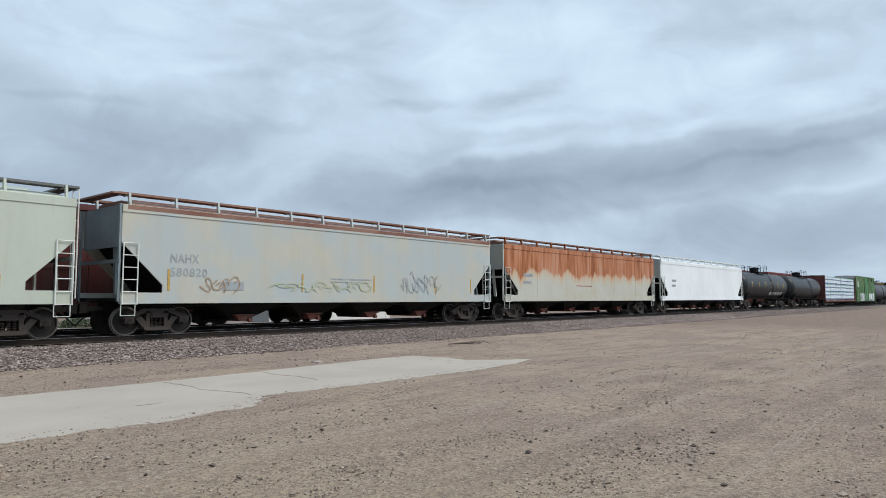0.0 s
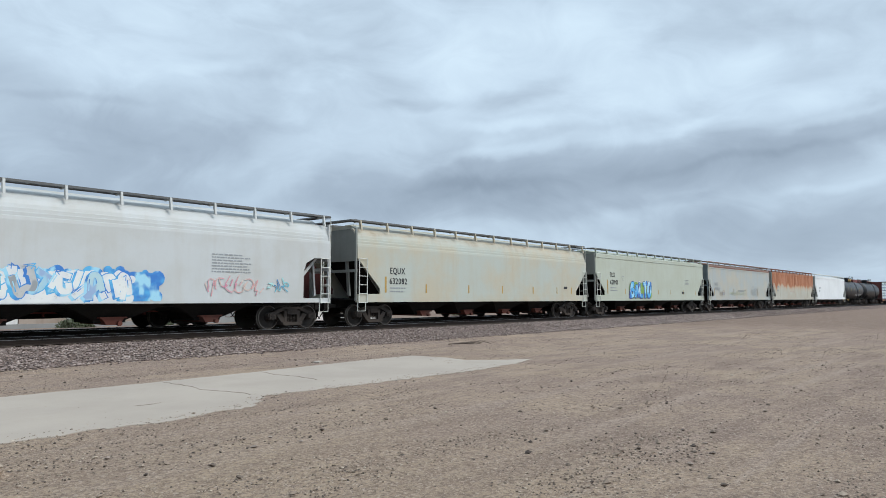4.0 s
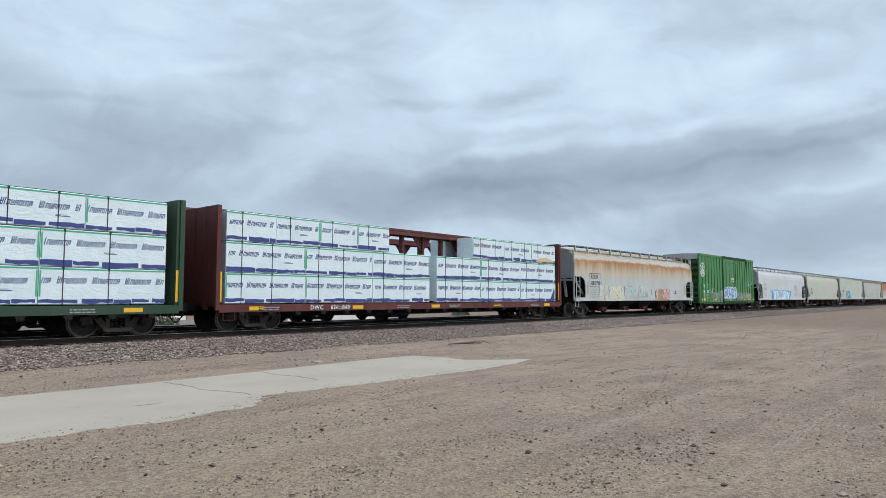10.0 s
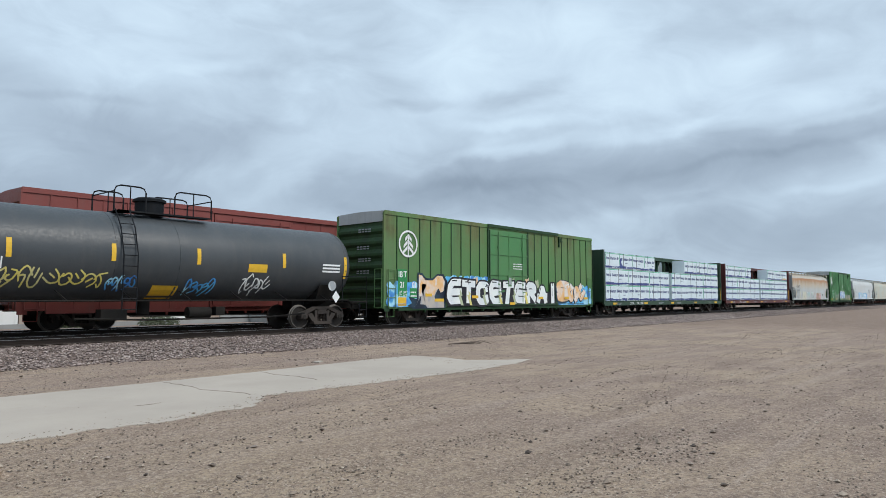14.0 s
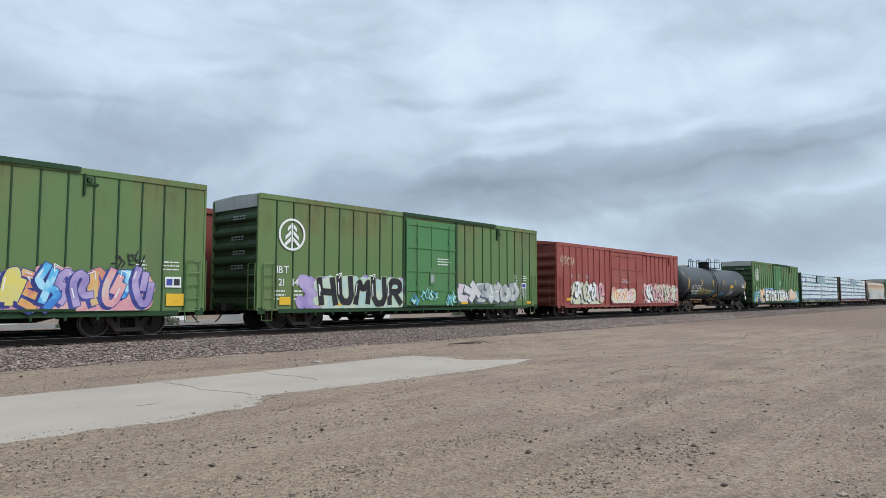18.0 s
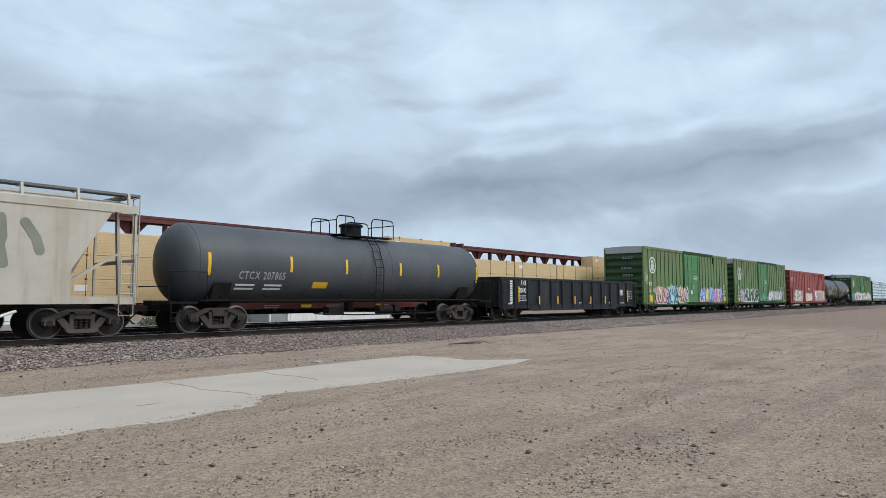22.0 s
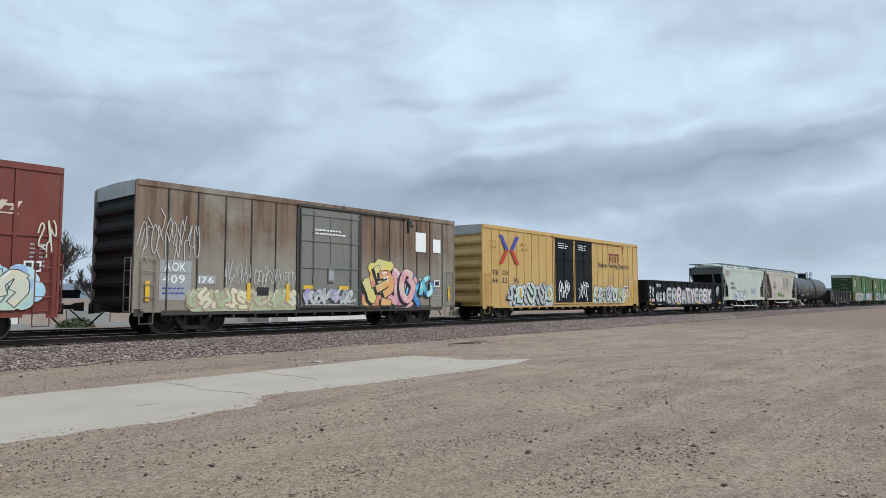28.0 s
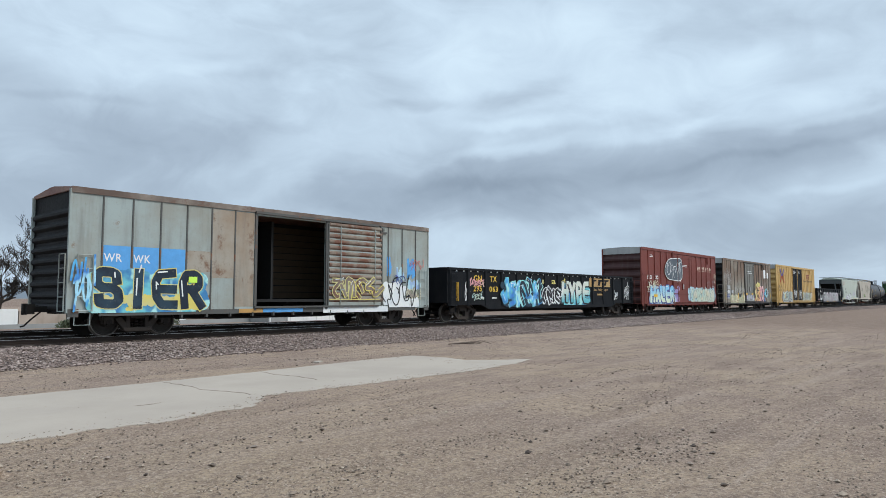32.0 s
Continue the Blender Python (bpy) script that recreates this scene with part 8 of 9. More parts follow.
    yellow_marks(c, (-5.9, -2.9, 2.9, 6.2, 8.3), 1.2, 1.75, 0.12, -SIDE - 0.07)

    # weathered brown boxcar
    c = car("boxcar", "weathered grey-brown boxcar with white tags and bright graffiti", "boxcar", -145.35)
    # end walls near black, far darker than the sides
    boxcar(c, 15.7, 4.94, 0.74, TAUPE, ROOF_GREY, paint("dull_black_end", (0.018, 0.018, 0.018), grime=0.35, grimecol=(0.045, 0.04, 0.035), rough=0.7, spec=0.15), (-1.55, 1.6), paint("grey_green_door", (0.16, 0.165, 0.145), (0.19, 0.18, 0.16), grime=0.45, seed=41), 6, 7, paint("dark_brown_rib", (0.05, 0.045, 0.04), grime=0.2), TAUPE, ends=6)
    patch(c, -7.05, -5.95, 2.05, 2.45, LET_GREY, y=-SIDE - 0.008)
    patch(c, -7.05, -5.95, 1.15, 2.02, LET_GREY, y=-SIDE - 0.008)
    lettering(c, "AOK", -6.9, 2.1, 0.28, LET_W, 0.75)
    lettering(c, "409", -6.95, 1.7, 0.27, LET_W, 0.78)
    lettering(c, "176", -5.68, 1.72, 0.22, LET_W, 0.55)
    patch(c, -5.75, -5.05, 1.68, 1.98, LET_GREY, y=-SIDE - 0.008)
    bars(c, -6.95, 1.55, 0.9, 2, LET_B, 0.07, 0.16)
    tag(c, -7.75, 2.55, 0.8, 1.3, SP_FAINT, 151, 6, 0.015)
    tag(c, -6.9, 2.6, 1.2, 1.15, SP_FAINT, 152, 8, 0.015)
    tag(c, -4.7, 1.75, 1.0, 0.75, SP_FAINT, 153, 8, 0.015)
    tag(c, -3.5, 1.65, 1.1, 0.75, SP_FAINT, 154, 8, 0.015)
    tag(c, -2.3, 1.7, 0.6, 0.55, SP_FAINT, 155, 5, 0.013)
    wild(c, -6.0, -1.6, 0.78, 1.6, [SP_SAGE, SP_SAGE, SP_CREAM], SP_BROWN, 156, back=SP_SAGE, thick=0.03)
    part("graffiti", cloud_of(2.2, 3.6, 1.8, 2.9, 160, -SIDE - 0.0335), SP_YELLOW, c)
    wild(c, 2.1, 3.5, 0.8, 2.55, [SP_ORANGE, SP_YELLOW], SP_BLACK, 157, back=SP_ORANGE, weight=0.09, bounce=0.0, thick=0.03)
    wild(c, 3.4, 4.9, 0.8, 2.6, [SP_PINK, SP_ORANGE], SP_BLACK, 158, back=SP_PINK, weight=0.09, bounce=0.0, thick=0.03)
    wild(c, 4.7, 6.1, 0.85, 2.35, [SP_BLUE, SP_TEAL], SP_BLACK, 159, back=SP_PALE, weight=0.08, bounce=0.0, thick=0.025, cloud=False)
    wild(c, -1.3, 1.2, 0.95, 1.6, [SP_GREY, SP_LILAC], SP_GREY, 161, cloud=False, y=-SIDE - 0.13, thick=0.012, weight=0.06)
    for x0 in (-1.35, 0.45):
        patch(c, x0, x0 + 0.5, 1.55, 1.7, YEL_REF, "reflector", -SIDE - 0.09)
    bars(c, 6.2, 1.6, 0.9, 4, LET_GREY, 0.06, 0.13)
    patch(c, 6.35, 6.75, 1.75, 2.05, LET_W, y=-SIDE - 0.036)
    patch(c, 6.4, 6.7, 1.8, 2.0, LET_K, y=-SIDE - 0.042)
    patch(c, 5.05, 5.75, 3.35, 4.25, WIN_WHITE, y=-SIDE - 0.036)
    patch(c, 6.25, 6.8, 3.37, 4.0, WIN_WHITE, y=-SIDE - 0.036)
    bars(c, -0.8, 3.95, 1.6, 2, LET_W, 0.08, 0.15, -SIDE - 0.08)
    yellow_marks(c, (-7.45, -3.75, -2.05, 7.4), 1.1, 1.75, 0.14, -SIDE - 0.055)
    patch(c, -3.4, -2.9, 1.3, 1.6, SP_BLACK, y=-SIDE - 0.05)

    # red boxcar
    c = car("boxcar", "oxblood red boxcar with blue and green graffiti", "boxcar", -163.28)
    # end walls a darker maroon than the sides
    boxcar(c, 15.78, 4.95, 0.76, RED_DK, ROOF_GREY, paint("dark_maroon_end", (0.06, 0.022, 0.02), grime=0.3), (-2.1, 1.95), RED_DK, 5, 5, RED_DK, RED_DK, ends=6, rib_w=0.08, rib_d=0.05)
    part("belt_rail", M().box(-7.8, -2.2, -SIDE - 0.045, -SIDE, 2.95, 3.03), RED_DK, c)
    part("belt_rail", M().box(2.1, 7.8, -SIDE - 0.045, -SIDE, 2.95, 3.03), RED_DK, c)
    for k, xx in enumerate((-6.9, -6.45, -5.6, -5.25)):
        part("owner_letter", M().box(xx, xx + 0.3, -SIDE - 0.014, -SIDE - 0.008, 2.65, 2.93), LET_W, c)
        part("owner_letter", M().box(xx + 0.07, xx + 0.23, -SIDE - 0.018, -SIDE - 0.012, 2.72, 2.86), RED_DK, c)
    for k in range(4):
        xx = 3.35 + k * 0.95
        part("owner_emblem", M().prism([(xx, 3.64), (xx + 0.16, 3.64), (xx + 0.31, 3.92), (xx + 0.15, 3.92)], -SIDE - 0.014, -SIDE - 0.008).prism([(xx + 0.36, 3.64), (xx + 0.52, 3.64), (xx + 0.67, 3.92), (xx + 0.51, 3.92)], -SIDE - 0.014, -SIDE - 0.008).prism([(xx + 0.08, 3.76), (xx + 0.48, 3.76), (xx + 0.53, 3.83), (xx + 0.13, 3.83)], -SIDE - 0.016, -SIDE - 0.01).box(xx - 0.05, xx + 0.58, -SIDE - 0.014, -SIDE - 0.008, 3.54, 3.58), LET_TAN, c)
    for xx in (5.6, 6.1, 7.1, 7.35):
        bars(c, xx, 2.75, 0.16, 6, LET_GREY, 0.06, 0.12, -SIDE - 0.014, int(xx * 10))
    patch(c, 6.95, 7.4, 1.95, 2.25, LET_W, y=-SIDE - 0.058)
    patch(c, 7.0, 7.15, 2.0, 2.2, LET_K, y=-SIDE - 0.064)
    patch(c, 7.2, 7.35, 2.0, 2.2, LET_K, y=-SIDE - 0.064)
    tip = [(-3.85, 3.3), (-3.5, 3.95), (-2.9, 4.3), (-1.6, 4.4), (-0.35, 4.42), (-0.22, 3.6), (-0.35, 2.62), (-2.2, 2.68), (-3.3, 2.75)]
    emblem = part("graffiti", M().prism(swell(rounded(tip), 0.05), -SIDE - 0.088, -SIDE - 0.087), SP_WHITE, c, "slate grey sprayed emblem edged in white")
    part("letter_fill", M().prism(rounded(tip), -SIDE - 0.0885, -SIDE - 0.0882), SP_SLATE, emblem)
    for k in range(5):
        part("inner_line", tag_mesh(-3.3 + k * 0.6, 2.85, 0.66, 1.25, 172 + k, 1, 0.028, -SIDE - 0.0892), SP_GREY if k % 2 else SP_WHITE, emblem)
    part("graffiti", cloud_of(-6.6, -0.9, 0.9, 2.25, 175, -SIDE - 0.0515), SP_LILAC, c)
    wild(c, -6.5, -1.9, 0.80, 2.25, [SP_FADE], SP_NAVY, 176, back=SP_PALE, y=-SIDE - 0.053, thick=0.07, weight=0.12, word="HALER", bounce=0.05)
    part("graffiti", cloud_of(0.9, 7.4, 1.0, 2.2, 174, -SIDE - 0.086), SP_PALE, c)
    wild(c, 1.7, 7.0, 0.9, 2.1, [SP_MINT, SP_CREAM, SP_MINT], SP_INK, 177, back=SP_MINT, y=-SIDE - 0.09, thick=0.026, shadow=False, weight=0.10)
    tag(c, -7.0, 1.9, 1.9, 0.6, SP_CREAM, 178, 9, 0.03, -SIDE - 0.06)
    tag(c, 7.3, 2.6, 0.45, 0.8, SP_CREAM, 179, 4, 0.02, -SIDE - 0.06)
    bars(c, -6.4, 4.5, 0.7, 2, LET_W, 0.06, 0.12, -SIDE - 0.014)
    bars(c, -6.9, 1.9, 0.8, 2, LET_W, 0.08, 0.16, -SIDE - 0.014)
    patch(c, -5.9, -5.3, 1.3, 1.5, YEL_REF, "reflector", -SIDE - 0.08)
    bars(c, -0.2, 3.95, 1.1, 2, LET_W, 0.06, 0.12, -SIDE - 0.08)

    # long black gondola
    c = car("gondola", "long black gondola with teal and blue graffiti letters", "gondola car", -182.98)
    gondola(c, 20.43, 2.72, 0.72, BLACK, 14, drop=0.1)
    lettering(c, "GN", -8.18, 2.05, 0.33, LET_Y, 0.68, y=y - 0.004)
    lettering(c, "TX", -6.8, 2.06, 0.30, LET_Y, 0.6, y=y - 0.004)
    lettering(c, "295", -8.2, 1.56, 0.28, LET_Y, 0.7, y=y - 0.004)
    lettering(c, "063", -6.85, 1.54, 0.28, LET_Y, 0.75, y=y - 0.004)
    bars(c, -7.6, 1.25, 0.5, 2, LET_W, 0.09, 0.17, y - 0.004)
    bars(c, -6.6, 1.25, 0.5, 2, LET_W, 0.09, 0.17, y - 0.004)
    wild(c, -5.7, -1.9, 0.76, 2.35, [SP_BLUE, SP_INK, SP_BLUE], SP_TEAL, 181, back=SP_INK, y=y - 0.1, thick=0.06, weight=0.06, pitch=0.36)
    wild(c, 0.3, 3.7, 0.82, 2.3, [SP_ICEFADE], SP_BLACK, 182, back=SP_TEAL, word="HYPE", y=y - 0.1, weight=0.10, thick=0.035, label="white and teal graffiti letters")
    wild(c, -1.8, 0.1, 0.85, 1.9, [SP_BLACK], SP_WHITE, 183, back=SP_BLACK, y=y - 0.1, thick=0.05)
    lettering(c, "r a d", -1.7, 2.05, 0.35, SP_YELLOW, 2.6, y=y - 0.012)
    patch(c, 3.95, 6.8, 1.95, 2.5, SP_SAND, y=y - 0.01)
    for x0 in (4.2, 5.05, 5.9):
        part("owner_emblem", M().prism([(x0, 2.03), (x0 + 0.3, 2.03), (x0 + 0.42, 2.3), (x0 + 0.68, 2.3), (x0 + 0.72, 2.42), (x0 + 0.1, 2.42), (x0 + 0.06, 2.3), (x0 + 0.14, 2.3)], y - 0.016, y - 0.011), BLACK, c)
    for x0, text in ((4.42, "Railcar"), (5.1, "Pooling"), (5.9, "Experts")):
        lettering(c, text, x0, 1.68, 0.17, SP_SAND, 0.58, y=y - 0.01)
    bars(c, 5.0, 1.5, 0.8, 1, SP_SAND, 0.14, 0.2, y - 0.01)
    yellow_marks(c, (-9.5,), 1.05, 2.0, 0.14, y - 0.02)
    tag(c, -8.5, 1.85, 1.3, 0.35, SP_PINK, 184, 8, 0.03, y - 0.01)
    tag(c, -8.9, 0.9, 0.35, 1.0, SP_WHITE, 185, 4, 0.02, y - 0.01)
    tag(c, -8.3, 1.1, 1.0, 0.4, SP_MINT, 186, 5, 0.02, y - 0.01)
    tag(c, -6.9, 0.72, 1.0, 0.3, SP_WHITE, 187, 6, 0.02, y - 0.01)
    tag(c, 7.2, 1.1, 0.7, 0.6, SP_WHITE, 188, 5, 0.02, y - 0.01)
    tag(c, 9.0, 1.2, 0.7, 0.9, SP_WHITE, 189, 5, 0.02, y - 0.01)
    for k in range(34):
        xx = -9.6 + k * 0.57
        patch(c, xx, xx + 0.10, 2.54, 2.6, LET_W, "wear_mark", y - 0.006)

    # old grey boxcar with the door open
    c = car("boxcar", "rust-patched grey boxcar with its side door standing open", "boxcar", -202.55)
    boxcar(c, 15.72, 4.46, 0.76, GREY_OLD, RUST_ROOF, paint("black_corrugated_end", (0.017, 0.017, 0.018), grime=0.3, grimecol=(0.04, 0.036, 0.033), rough=0.7, spec=0.15), (-1.5, 1.7), None, 7, 7, paint("grey_dark_rib", (0.09, 0.09, 0.085), rust=0.55, grime=0.3), GREY_OLD, open_door=(1.75, 4.85), ends=9, cap=False, crown=0.15)
    for k in range(14):
        z = 1.05 + k * 0.235
        part("door_pressing", M().prism([(-SIDE - 0.05, z), (-SIDE - 0.10, z + 0.06), (-SIDE - 0.10, z + 0.12), (-SIDE - 0.05, z + 0.18)], 1.85, 4.75, "x"), RUST_DOOR, c)
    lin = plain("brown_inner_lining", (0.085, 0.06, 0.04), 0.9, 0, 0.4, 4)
    for k in range(11):
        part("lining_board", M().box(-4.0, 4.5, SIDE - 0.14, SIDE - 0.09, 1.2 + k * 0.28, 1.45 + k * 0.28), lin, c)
    # near-black panel added to darken the view through the doorway
    part("dark_inner_panel", M().box(-0.2, -0.1, -0.6, 1.4, 1.15, 4.2), DARK_IN, c)
    for a, b in ((-6.93, -6.07), (-6.02, -5.16), (-5.11, -4.25)):
        patch(c, a + 0.02, b - 0.02, 1.9, 2.82, BLUE_PATCH, y=-SIDE - 0.008)
    tan = paint("tan_primer_patch", (0.33, 0.30, 0.25), (0.27, 0.20, 0.14), rust=0.6, rustcol=(0.16, 0.085, 0.05), grime=0.5, seed=51)
    for a, b, z0, z1 in ((-4.2, -3.34, 2.1, 2.8), (-3.29, -2.43, 1.9, 4.3), (-2.38, -1.62, 0.9, 4.3), (-4.2, -3.34, 0.85, 1.3)):
        patch(c, a, b, z0, z1, tan, y=-SIDE - 0.006)
    lettering(c, "WR", -6.9, 2.33, 0.25, LET_W, 0.55)
    lettering(c, "WK", -6.0, 2.32, 0.25, LET_W, 0.55)
    wild(c, -7.2, -3.6, 0.78, 2.2, [SP_INK], SP_YELLOW, 195, back=SP_TEAL, thick=0.028, weight=0.10, word="SIER", bounce=0.05, shadow=False)
    part("graffiti", cloud_of(-6.9, -3.7, 0.8, 1.35, 199, -SIDE - 0.0335), SP_YELLOW, c)
    patch(c, -4.15, -3.85, 1.72, 1.92, LIME_CARD, y=-SIDE - 0.07)
    wild(c, 1.85, 4.6, 1.15, 2.1, [RUST_DOOR], SP_YELLOW, 192, cloud=False, y=-SIDE - 0.112, thick=0.035, weight=0.07, shadow=False, pitch=0.75)
    part("graffiti", cloud_of(4.9, 6.35, 0.80, 2.0, 193, -SIDE - 0.042), SP_WHITE, c)
    part("graffiti", cloud_of(6.0, 7.2, 0.80, 1.25, 198, -SIDE - 0.0415), SP_WHITE, c)
    patch(c, 6.35, 7.35, 1.15, 1.65, SP_CREAM, y=-SIDE - 0.009)
    tag(c, 6.4, 1.2, 0.9, 0.4, SP_MUD, 197, 7, 0.02, -SIDE - 0.04)
    tag(c, 4.95, 0.85, 1.9, 1.15, SP_BLACK, 194, 5, 0.026, -SIDE - 0.05)
    tag(c, 5.5, 1.85, 0.7, 0.45, SP_NAVY, 201, 3, 0.018, -SIDE - 0.05)
    tag(c, 6.6, 2.55, 0.9, 0.4, SP_RED, 202, 5, 0.012, -SIDE - 0.04)
    for a, b, z0, z1 in ((5.15, 5.4, 2.2, 3.0), (5.75, 6.2, 1.95, 2.55), (6.45, 6.95, 2.15, 2.95), (6.5, 7.3, 1.7, 1.95)):
        m = M()
        for k in range(5):      # loose upright strokes of a wide can
            u = a + (b - a) * (k + 0.5) / 5
            spray_line(m, [(u, z0 + 0.10 * ((k * 7) % 3)), (u + 0.02, (z0 + z1) / 2), (u - 0.01, z1 - 0.12 * ((k * 5) % 3))], (b - a) / 7, -SIDE - 0.010 - 0.0005 * k)
        part("blue_smear", m, SP_PALE if a in (5.75, 6.5) else BLUE_PATCH, c)
    part("sill_paint", M().box(-1.2, 0.6, -SIDE - 0.03, -SIDE - 0.02, 0.68, 0.82), BLUE_PATCH, c)
    part("sill_paint", M().box(1.6, 5.2, -SIDE - 0.03, -SIDE - 0.02, 0.62, 0.86), SP_WHITE, c)
    part("sill_paint", M().box(-2.2, -1.2, -SIDE - 0.03, -SIDE - 0.02, 0.68, 0.82), ORANGE_BAND, c)
    tag(c, -7.8, 1.2, 0.6, 1.1, SP_BLUE, 195, 5, 0.03, -SIDE - 0.1)


near_train()


def far_train():
    s = 53.6

    def at(v):
        return s * v - 22.48

    def box(v0, v1, mat, roof, label, H=5.0, **k):
        L = (v1 - v0) * s - 1.3
        c = car("boxcar", label, "boxcar", at((v0 + v1) / 2), True)
        boxcar(c, L, H, 0.75, mat, roof, mat, (-2, 2), mat, 8, 8, **k)
        return c

    def beam(v0, v1, frame, label, load):
        L = 22.3
        c = car("centre_beam_car", label, "flat car", at((v0 + v1) / 2), True)
        hi = [(-10.9, -8.6, 3)] if load == "low" else [(5.6, 10.9, 3)]
        rows = [] if load == "none" else [(a, b, t) for t in (0, 1, 2) for a, b in ((-10.9, -5.5), (-5.4, 0), (0.1, 5.5), (5.6, 10.9))] + hi
        centre_beam(c, L, frame, rows, raw_pack, H=4.6, filled=False)

    p = 0.432
    top = 0.709 + 0.2817 * 10.2       # gap between the last flat car and the engines
    engine_a = car("locomotive", "orange and black freight locomotive with yellow stripe", "locomotive", at(top + 0.212), True)
    engine(engine_a, False)
    engine_b = car("locomotive", "orange and black freight locomotive trailing nose first", "locomotive", at(top + 0.212 + 0.432), True)
    engine(engine_b, True)
    for i, (frame_m, label, load) in enumerate(((MAROON, "maroon centre-beam flat car loaded with bare lumber", "end"), (MAROON, "maroon centre-beam flat car stacked with bare lumber", "end"), (TAN_FRAME, "tan centre-beam flat car loaded with bare lumber", "low"), (MAROON, "dark red centre-beam flat car loaded with bare lumber", "low"))):
        beam(top - p * (i + 1), top - p * i, frame_m, label, load)
    q = top - 4 * p
    box(q - 0.38, q, RED_MID, RED_MID, "dull red boxcar on the far track", 4.95)
    c = box(1.11, q - 0.38, YELLOW, YELLOW, "yellow boxcar with rust-brown lower panels on the far track", 4.95)
    box(0.81, 1.11, YELLOW, YELLOW, "plain yellow boxcar on the far track", 4.95)
    box(0.44, 0.81, RED_MID, RED_MID, "tall faded red boxcar on the far track", 5.0)
    box(0.075, 0.44, YELLOW, YELLOW, "yellow boxcar on the far track", 5.0)
    beam(-0.365, 0.07, MAROON, "empty maroon centre-beam flat car on the far track", "none")
    v = -0.372
    c = box(v - 0.34, v, RED_DK, RED_DK, "dark red boxcar with a white round mark", 4.9)
    part("round_mark", M().turn([(-SIDE - 0.06, 0.45), (-SIDE - 0.05, 0.45)], 20, at=(-4.5, 0, 3.6)), LET_GREY, c)
    v -= 0.34
    for k in range(13):
        box(v - 0.37, v, (RED_DK, RED_OX, RED_DK, MAROON)[k % 4], RED_DK, "dark red boxcar on the far track", (4.75, 4.6)[k % 2])
        v -= 0.37


far_train()


# ---- beyond the tracks ----
WHITE_WALL = paint("white_metal_wall", (0.72, 0.73, 0.72), (0.64, 0.65, 0.64), grime=0.2)
GREY_WALL = paint("grey_metal_wall", (0.30, 0.31, 0.31), grime=0.2)
BROWN_WALL = paint("brown_block_wall", (0.30, 0.235, 0.19), (0.38, 0.32, 0.27), grime=0.3)
BARK = plain("grey_brown_bark", (0.052, 0.043, 0.037), 0.9, 0, 0.4, 12)
LEAF = plain("dusty_green_leaves", (0.085, 0.10, 0.06), 0.8, 0, 0.4, 9)


def build_shed():
    root = new("storage_shed")
    root.matrix_basis = pose(31.5, 38.5, -0.05)
    tagged(root, "low white metal storage shed beyond the tracks", "shed")
    part("wall", M().box(-3.4, 6.5, 0, 4, 0, 1.15), WHITE_WALL, root)
    part("roof", M().prism([(-0.15, 1.15), (2, 1.45), (4.15, 1.15), (4.15, 1.08), (-0.15, 1.08)], -3.5, 6.6, "x"), ROOF_GREY, root)
    part("wall", M().box(-4.9, -3.4, 0.1, 3.9, 0, 0.9), GREY_WALL, root, "grey metal annex wall")
    for k in range(9):
        part("batten", M().box(-3.2 + k * 1.15, -3.15 + k * 1.15, -0.03, 0.02, 0.02, 1.1), WHITE_WALL, root)
    thing("marker_post", M().turn([(0, 0.06), (1.0, 0.06), (1.04, 0.0)], 10, "z"), LET_W, "short white round marker post", "post", at=pose(25.6, 37.0, -0.02))


build_shed()


def build_walls():
    root = new("low_wall")
    root.matrix_basis = pose(10.0, 41.0, -0.05)
    tagged(root, "low patchwork wall of brown and white panels", "wall")
    for k in range(12):
        part("wall_panel", M().box(-12 + k * 2.4, -9.65 + k * 2.4, 0, 0.25, 0.30, 1.0 + 0.06 * (k % 3)), (BROWN_WALL, WHITE_WALL, BROWN_WALL, GREY_WALL)[k % 4], root)
    part("footing", M().box(-12.1, 17, -0.15, 0.3, 0, 0.30), GREY_WALL, root)


build_walls()


def build_tree(x, y, height, seed, label, spread=0.95):
    rng = random.Random(seed)
    root = new("bare_tree")
    root.matrix_basis = pose(x, y, -0.05)
    tagged(root, label, "tree")
    trunk, twigs = M(), M()

    def grow(p, d, length, r, depth):
        m = trunk if r > 0.05 else twigs
        n = 4 if r > 0.02 else 3
        pts, rad = [p.copy()], [r]
        for i in range(n):
            d = (d + Vector((rng.uniform(-1, 1), rng.uniform(-1, 1), rng.uniform(-0.5, 0.8))) * 0.26).normalized()
            p = p + d * length / n
            pts.append(p.copy())
            rad.append(max(0.011, r * (1 - 0.42 * (i + 1) / n)))
        k = 6 if r > 0.05 else 3
        a = d.orthogonal().normalized()
        b = d.cross(a)
        m.loft([[q + rad[i] * (math.cos(j * math.tau / k) * a + math.sin(j * math.tau / k) * b) for j in range(k)] for i, q in enumerate(pts)])
        if depth == 0:
            return
        for i in range(rng.randint(3, 4)):
            t = rng.randint(1, n)
            away = Vector((rng.uniform(-1, 1), rng.uniform(-1, 1), rng.uniform(-0.15, 0.9)))
            grow(pts[t], (d + away * spread).normalized(), length * rng.uniform(0.55, 0.82), rad[t] * 0.62, depth - 1)

    for k in range(2):
        grow(Vector((k * 0.25, 0, 0)), Vector((rng.uniform(-0.35, 0.35), rng.uniform(-0.2, 0.2), 1)).normalized(), height * 0.33, height * 0.034, 6)
    part("trunk", trunk, BARK, root)
    tagged(part("twigs", twigs, BARK, root), kind="stuff")


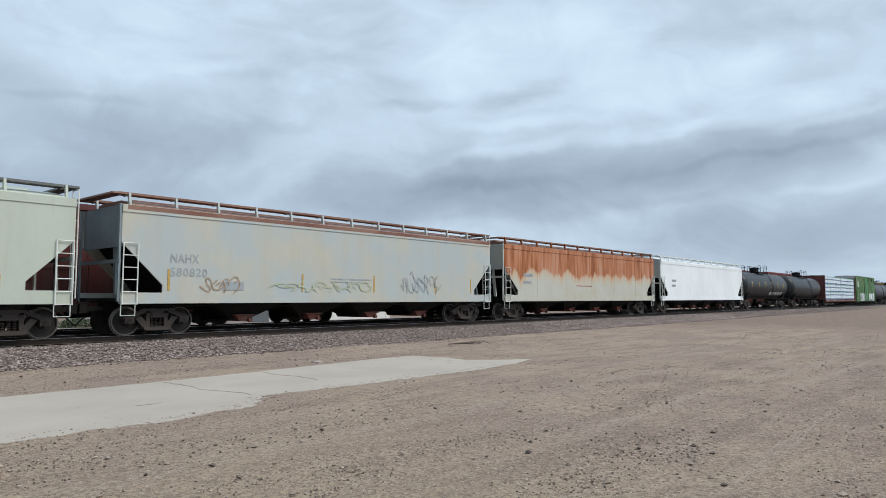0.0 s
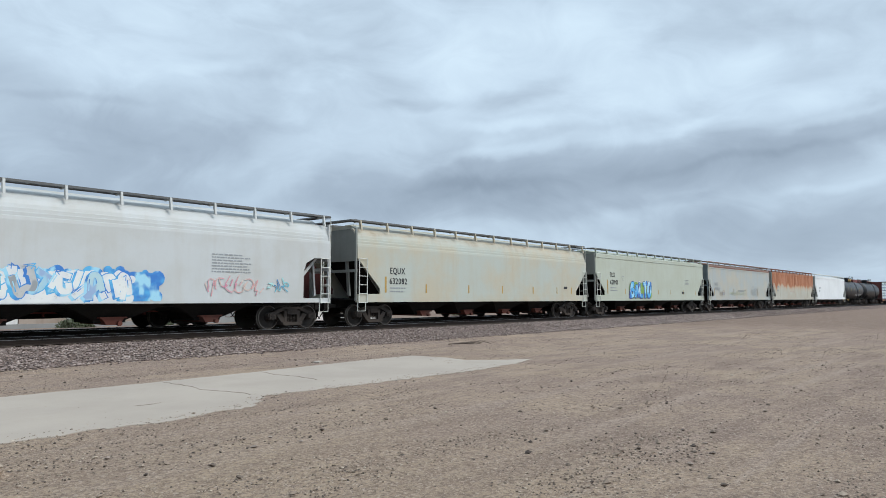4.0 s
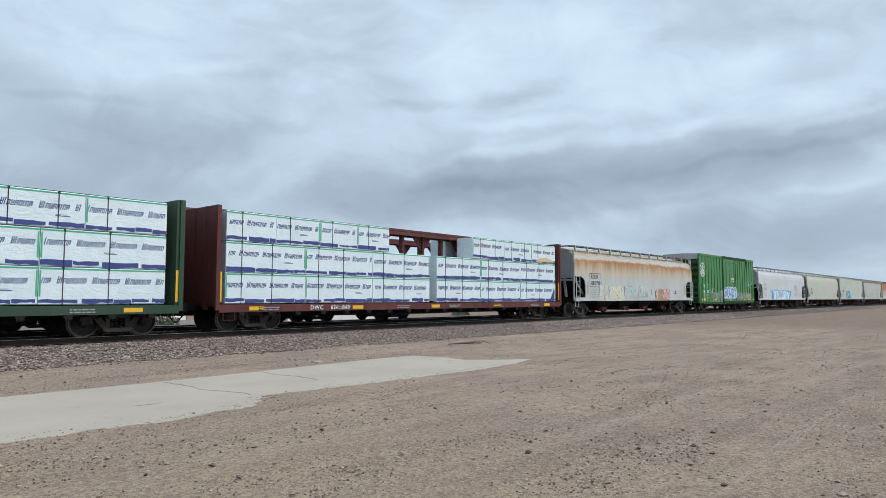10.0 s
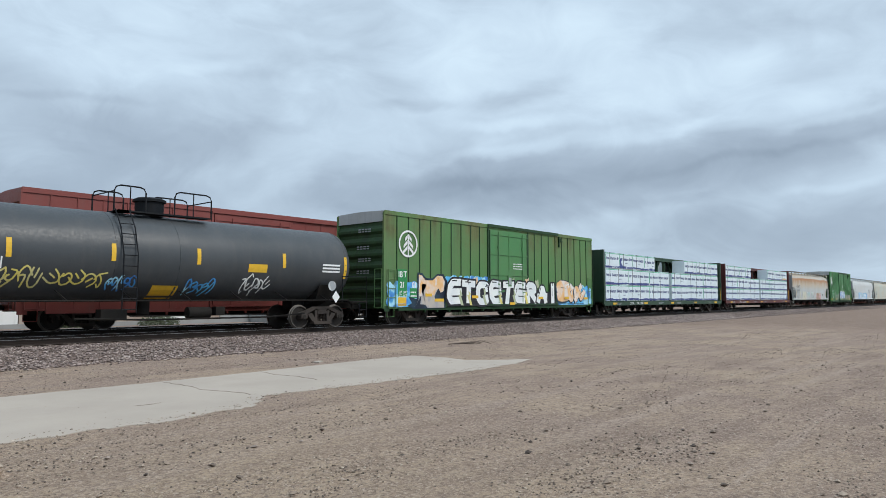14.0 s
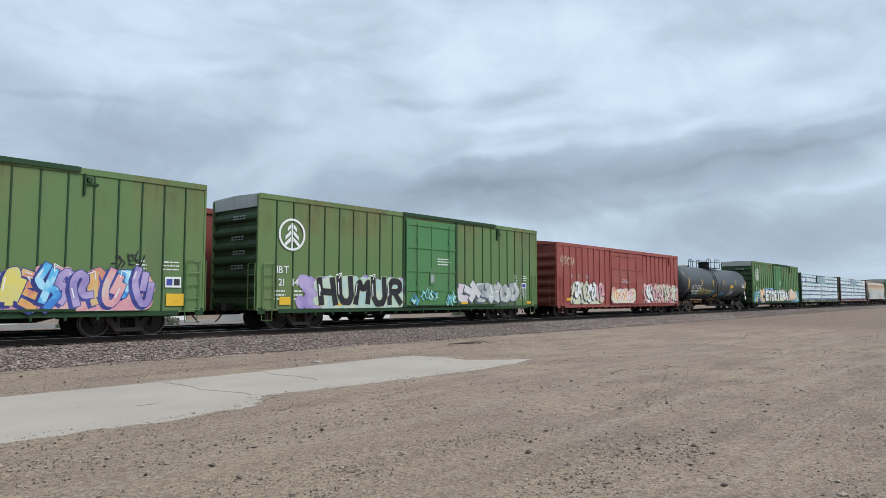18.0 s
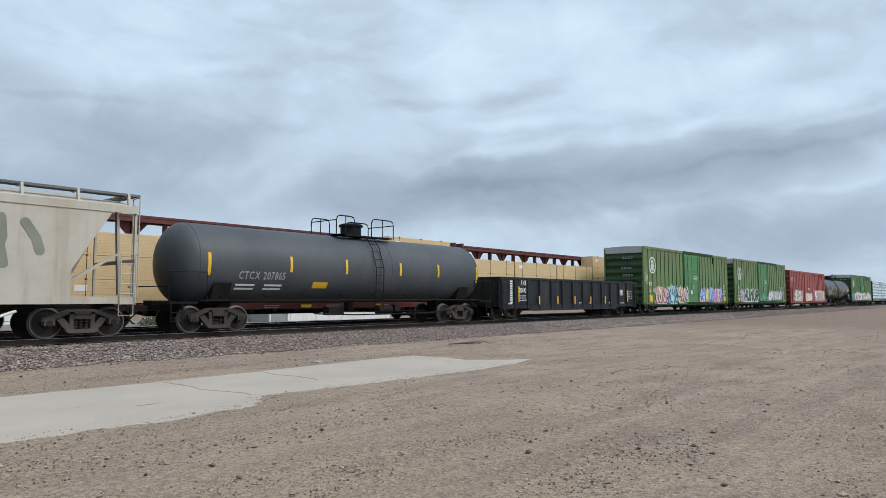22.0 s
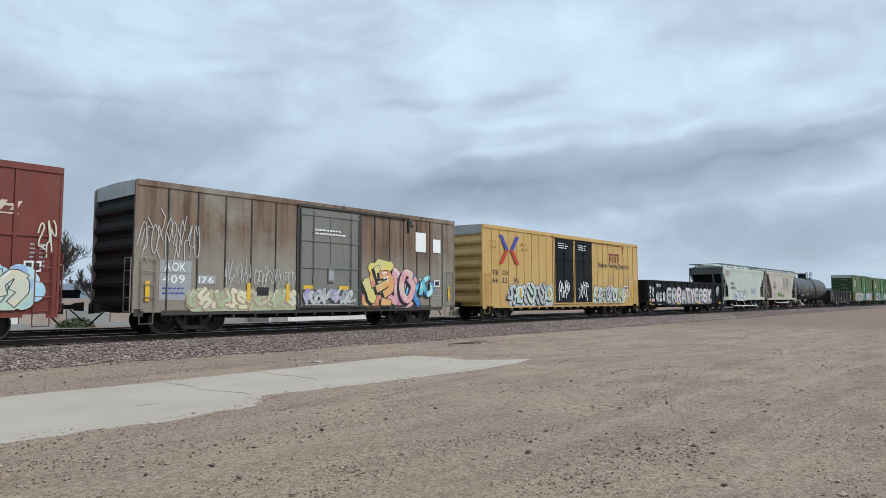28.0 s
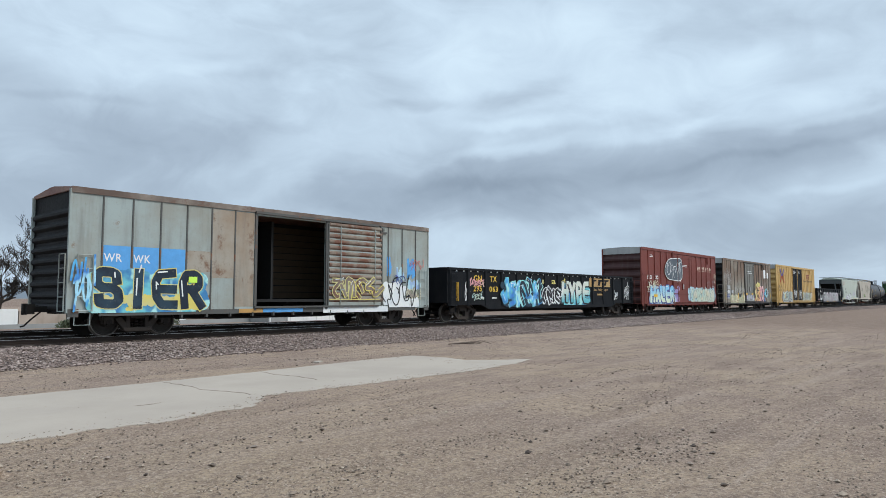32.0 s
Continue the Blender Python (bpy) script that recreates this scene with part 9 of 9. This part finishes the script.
build_tree(14.6, 44.4, 7.6, 3, "bare leafless tree with a forked trunk")
build_tree(19.3, 46.5, 5.2, 8, "small bare tree with thin grey twigs")
build_tree(12.7, 46.0, 5.4, 12, "bare leafless tree behind the tracks")
build_tree(10.4, 50.0, 5.8, 17, "bare leafless tree with spreading twigs")


def build_bush(x, y, r, seed):
    rng = random.Random(seed)
    m = M()
    for _ in range(900):
        a, e = rng.uniform(0, math.tau), math.asin(rng.random())
        q = r * (0.55 + 0.5 * rng.random())
        c = Vector((q * math.cos(a) * math.cos(e) * 1.4, q * math.sin(a) * math.cos(e), q * math.sin(e) * 0.8))
        t, u2 = Vector((rng.uniform(-1, 1), rng.uniform(-1, 1), rng.uniform(-1, 1))) * 0.09, Vector((rng.uniform(-1, 1), rng.uniform(-1, 1), rng.uniform(-1, 1))) * 0.05
        m.add([c - t, c + u2, c + t, c - u2], [(0, 1, 2, 3)])
    thing("desert_bush", m, LEAF, "dusty green desert bush", "bush", at=pose(x, y, 0))


build_bush(19.5, 39.6, 0.9, 4)
build_bush(15.0, 40.2, 0.7, 5)
build_bush(50.0, 41.0, 0.8, 6)


def build_hills():
    # distance haze is put into the hills' blue-grey colour
    hill = plain("hazy_blue_hills", (0.24, 0.30, 0.36), 1.0, 0, 0.1, 0.01)
    m = M()
    for ridge in range(2):
        v = []
        n = 90
        for i in range(n + 1):
            a = radians(-20 + 110 * i / n)
            d = 3300 + 500 * ridge
            h = 28 + 24 * ridge + 34 * noise.noise(Vector((i * 0.13, ridge * 5.0, 0))) + 12 * noise.noise(Vector((i * 0.5, ridge, 3)))
            v += [(d * math.cos(a), d * math.sin(a), -5), (d * math.cos(a), d * math.sin(a), max(2, h))]
        m.add(v, [(2 * i, 2 * i + 2, 2 * i + 3, 2 * i + 1) for i in range(n)])
    thing("far_hills", m, hill, "hazy blue hills low on the horizon", "hills", kind="structure")


build_hills()


# ---- motion ----
def motions():
    times = [2.0 * k for k in range(17)]
    for root, x16 in NEAR_CARS:
        walk(root, [(t, pose(x16 + near_shift(t), TRACK_1, RAIL)) for t in times])
    for root, x14 in FAR_CARS:
        walk(root, [(t, pose(x14 + far_shift(t), TRACK_2, RAIL)) for t in (0.0, 16.0, 32.0)])
    # wheels roll: one set of keys for each axle place, shared by all trucks of a train
    step = 1 / FPS
    rate = 213.9 / 16 / WHEEL_R
    for key, d in (("a", -0.915), ("b", 0.915)):
        for sign, group in ((1, [o for o in WHEELS[key] if o.parent.parent in NEAR_ROOTS]), (-1.12, [o for o in WHEELS[key] if o.parent.parent not in NEAR_ROOTS])):
            first = group[0]
            walk(first, [(k * step, Matrix.Translation((d, 0, WHEEL_R)) @ Matrix.Rotation(sign * rate * k * step, 4, "Y")) for k in range(961)])
            for o in group[1:]:
                o.rotation_mode = "QUATERNION"
                o.animation_data_create()
                o.animation_data.action = first.animation_data.action
                o.animation_data.action_slot = first.animation_data.action_slot


NEAR_ROOTS = {r for r, _ in NEAR_CARS}
motions()
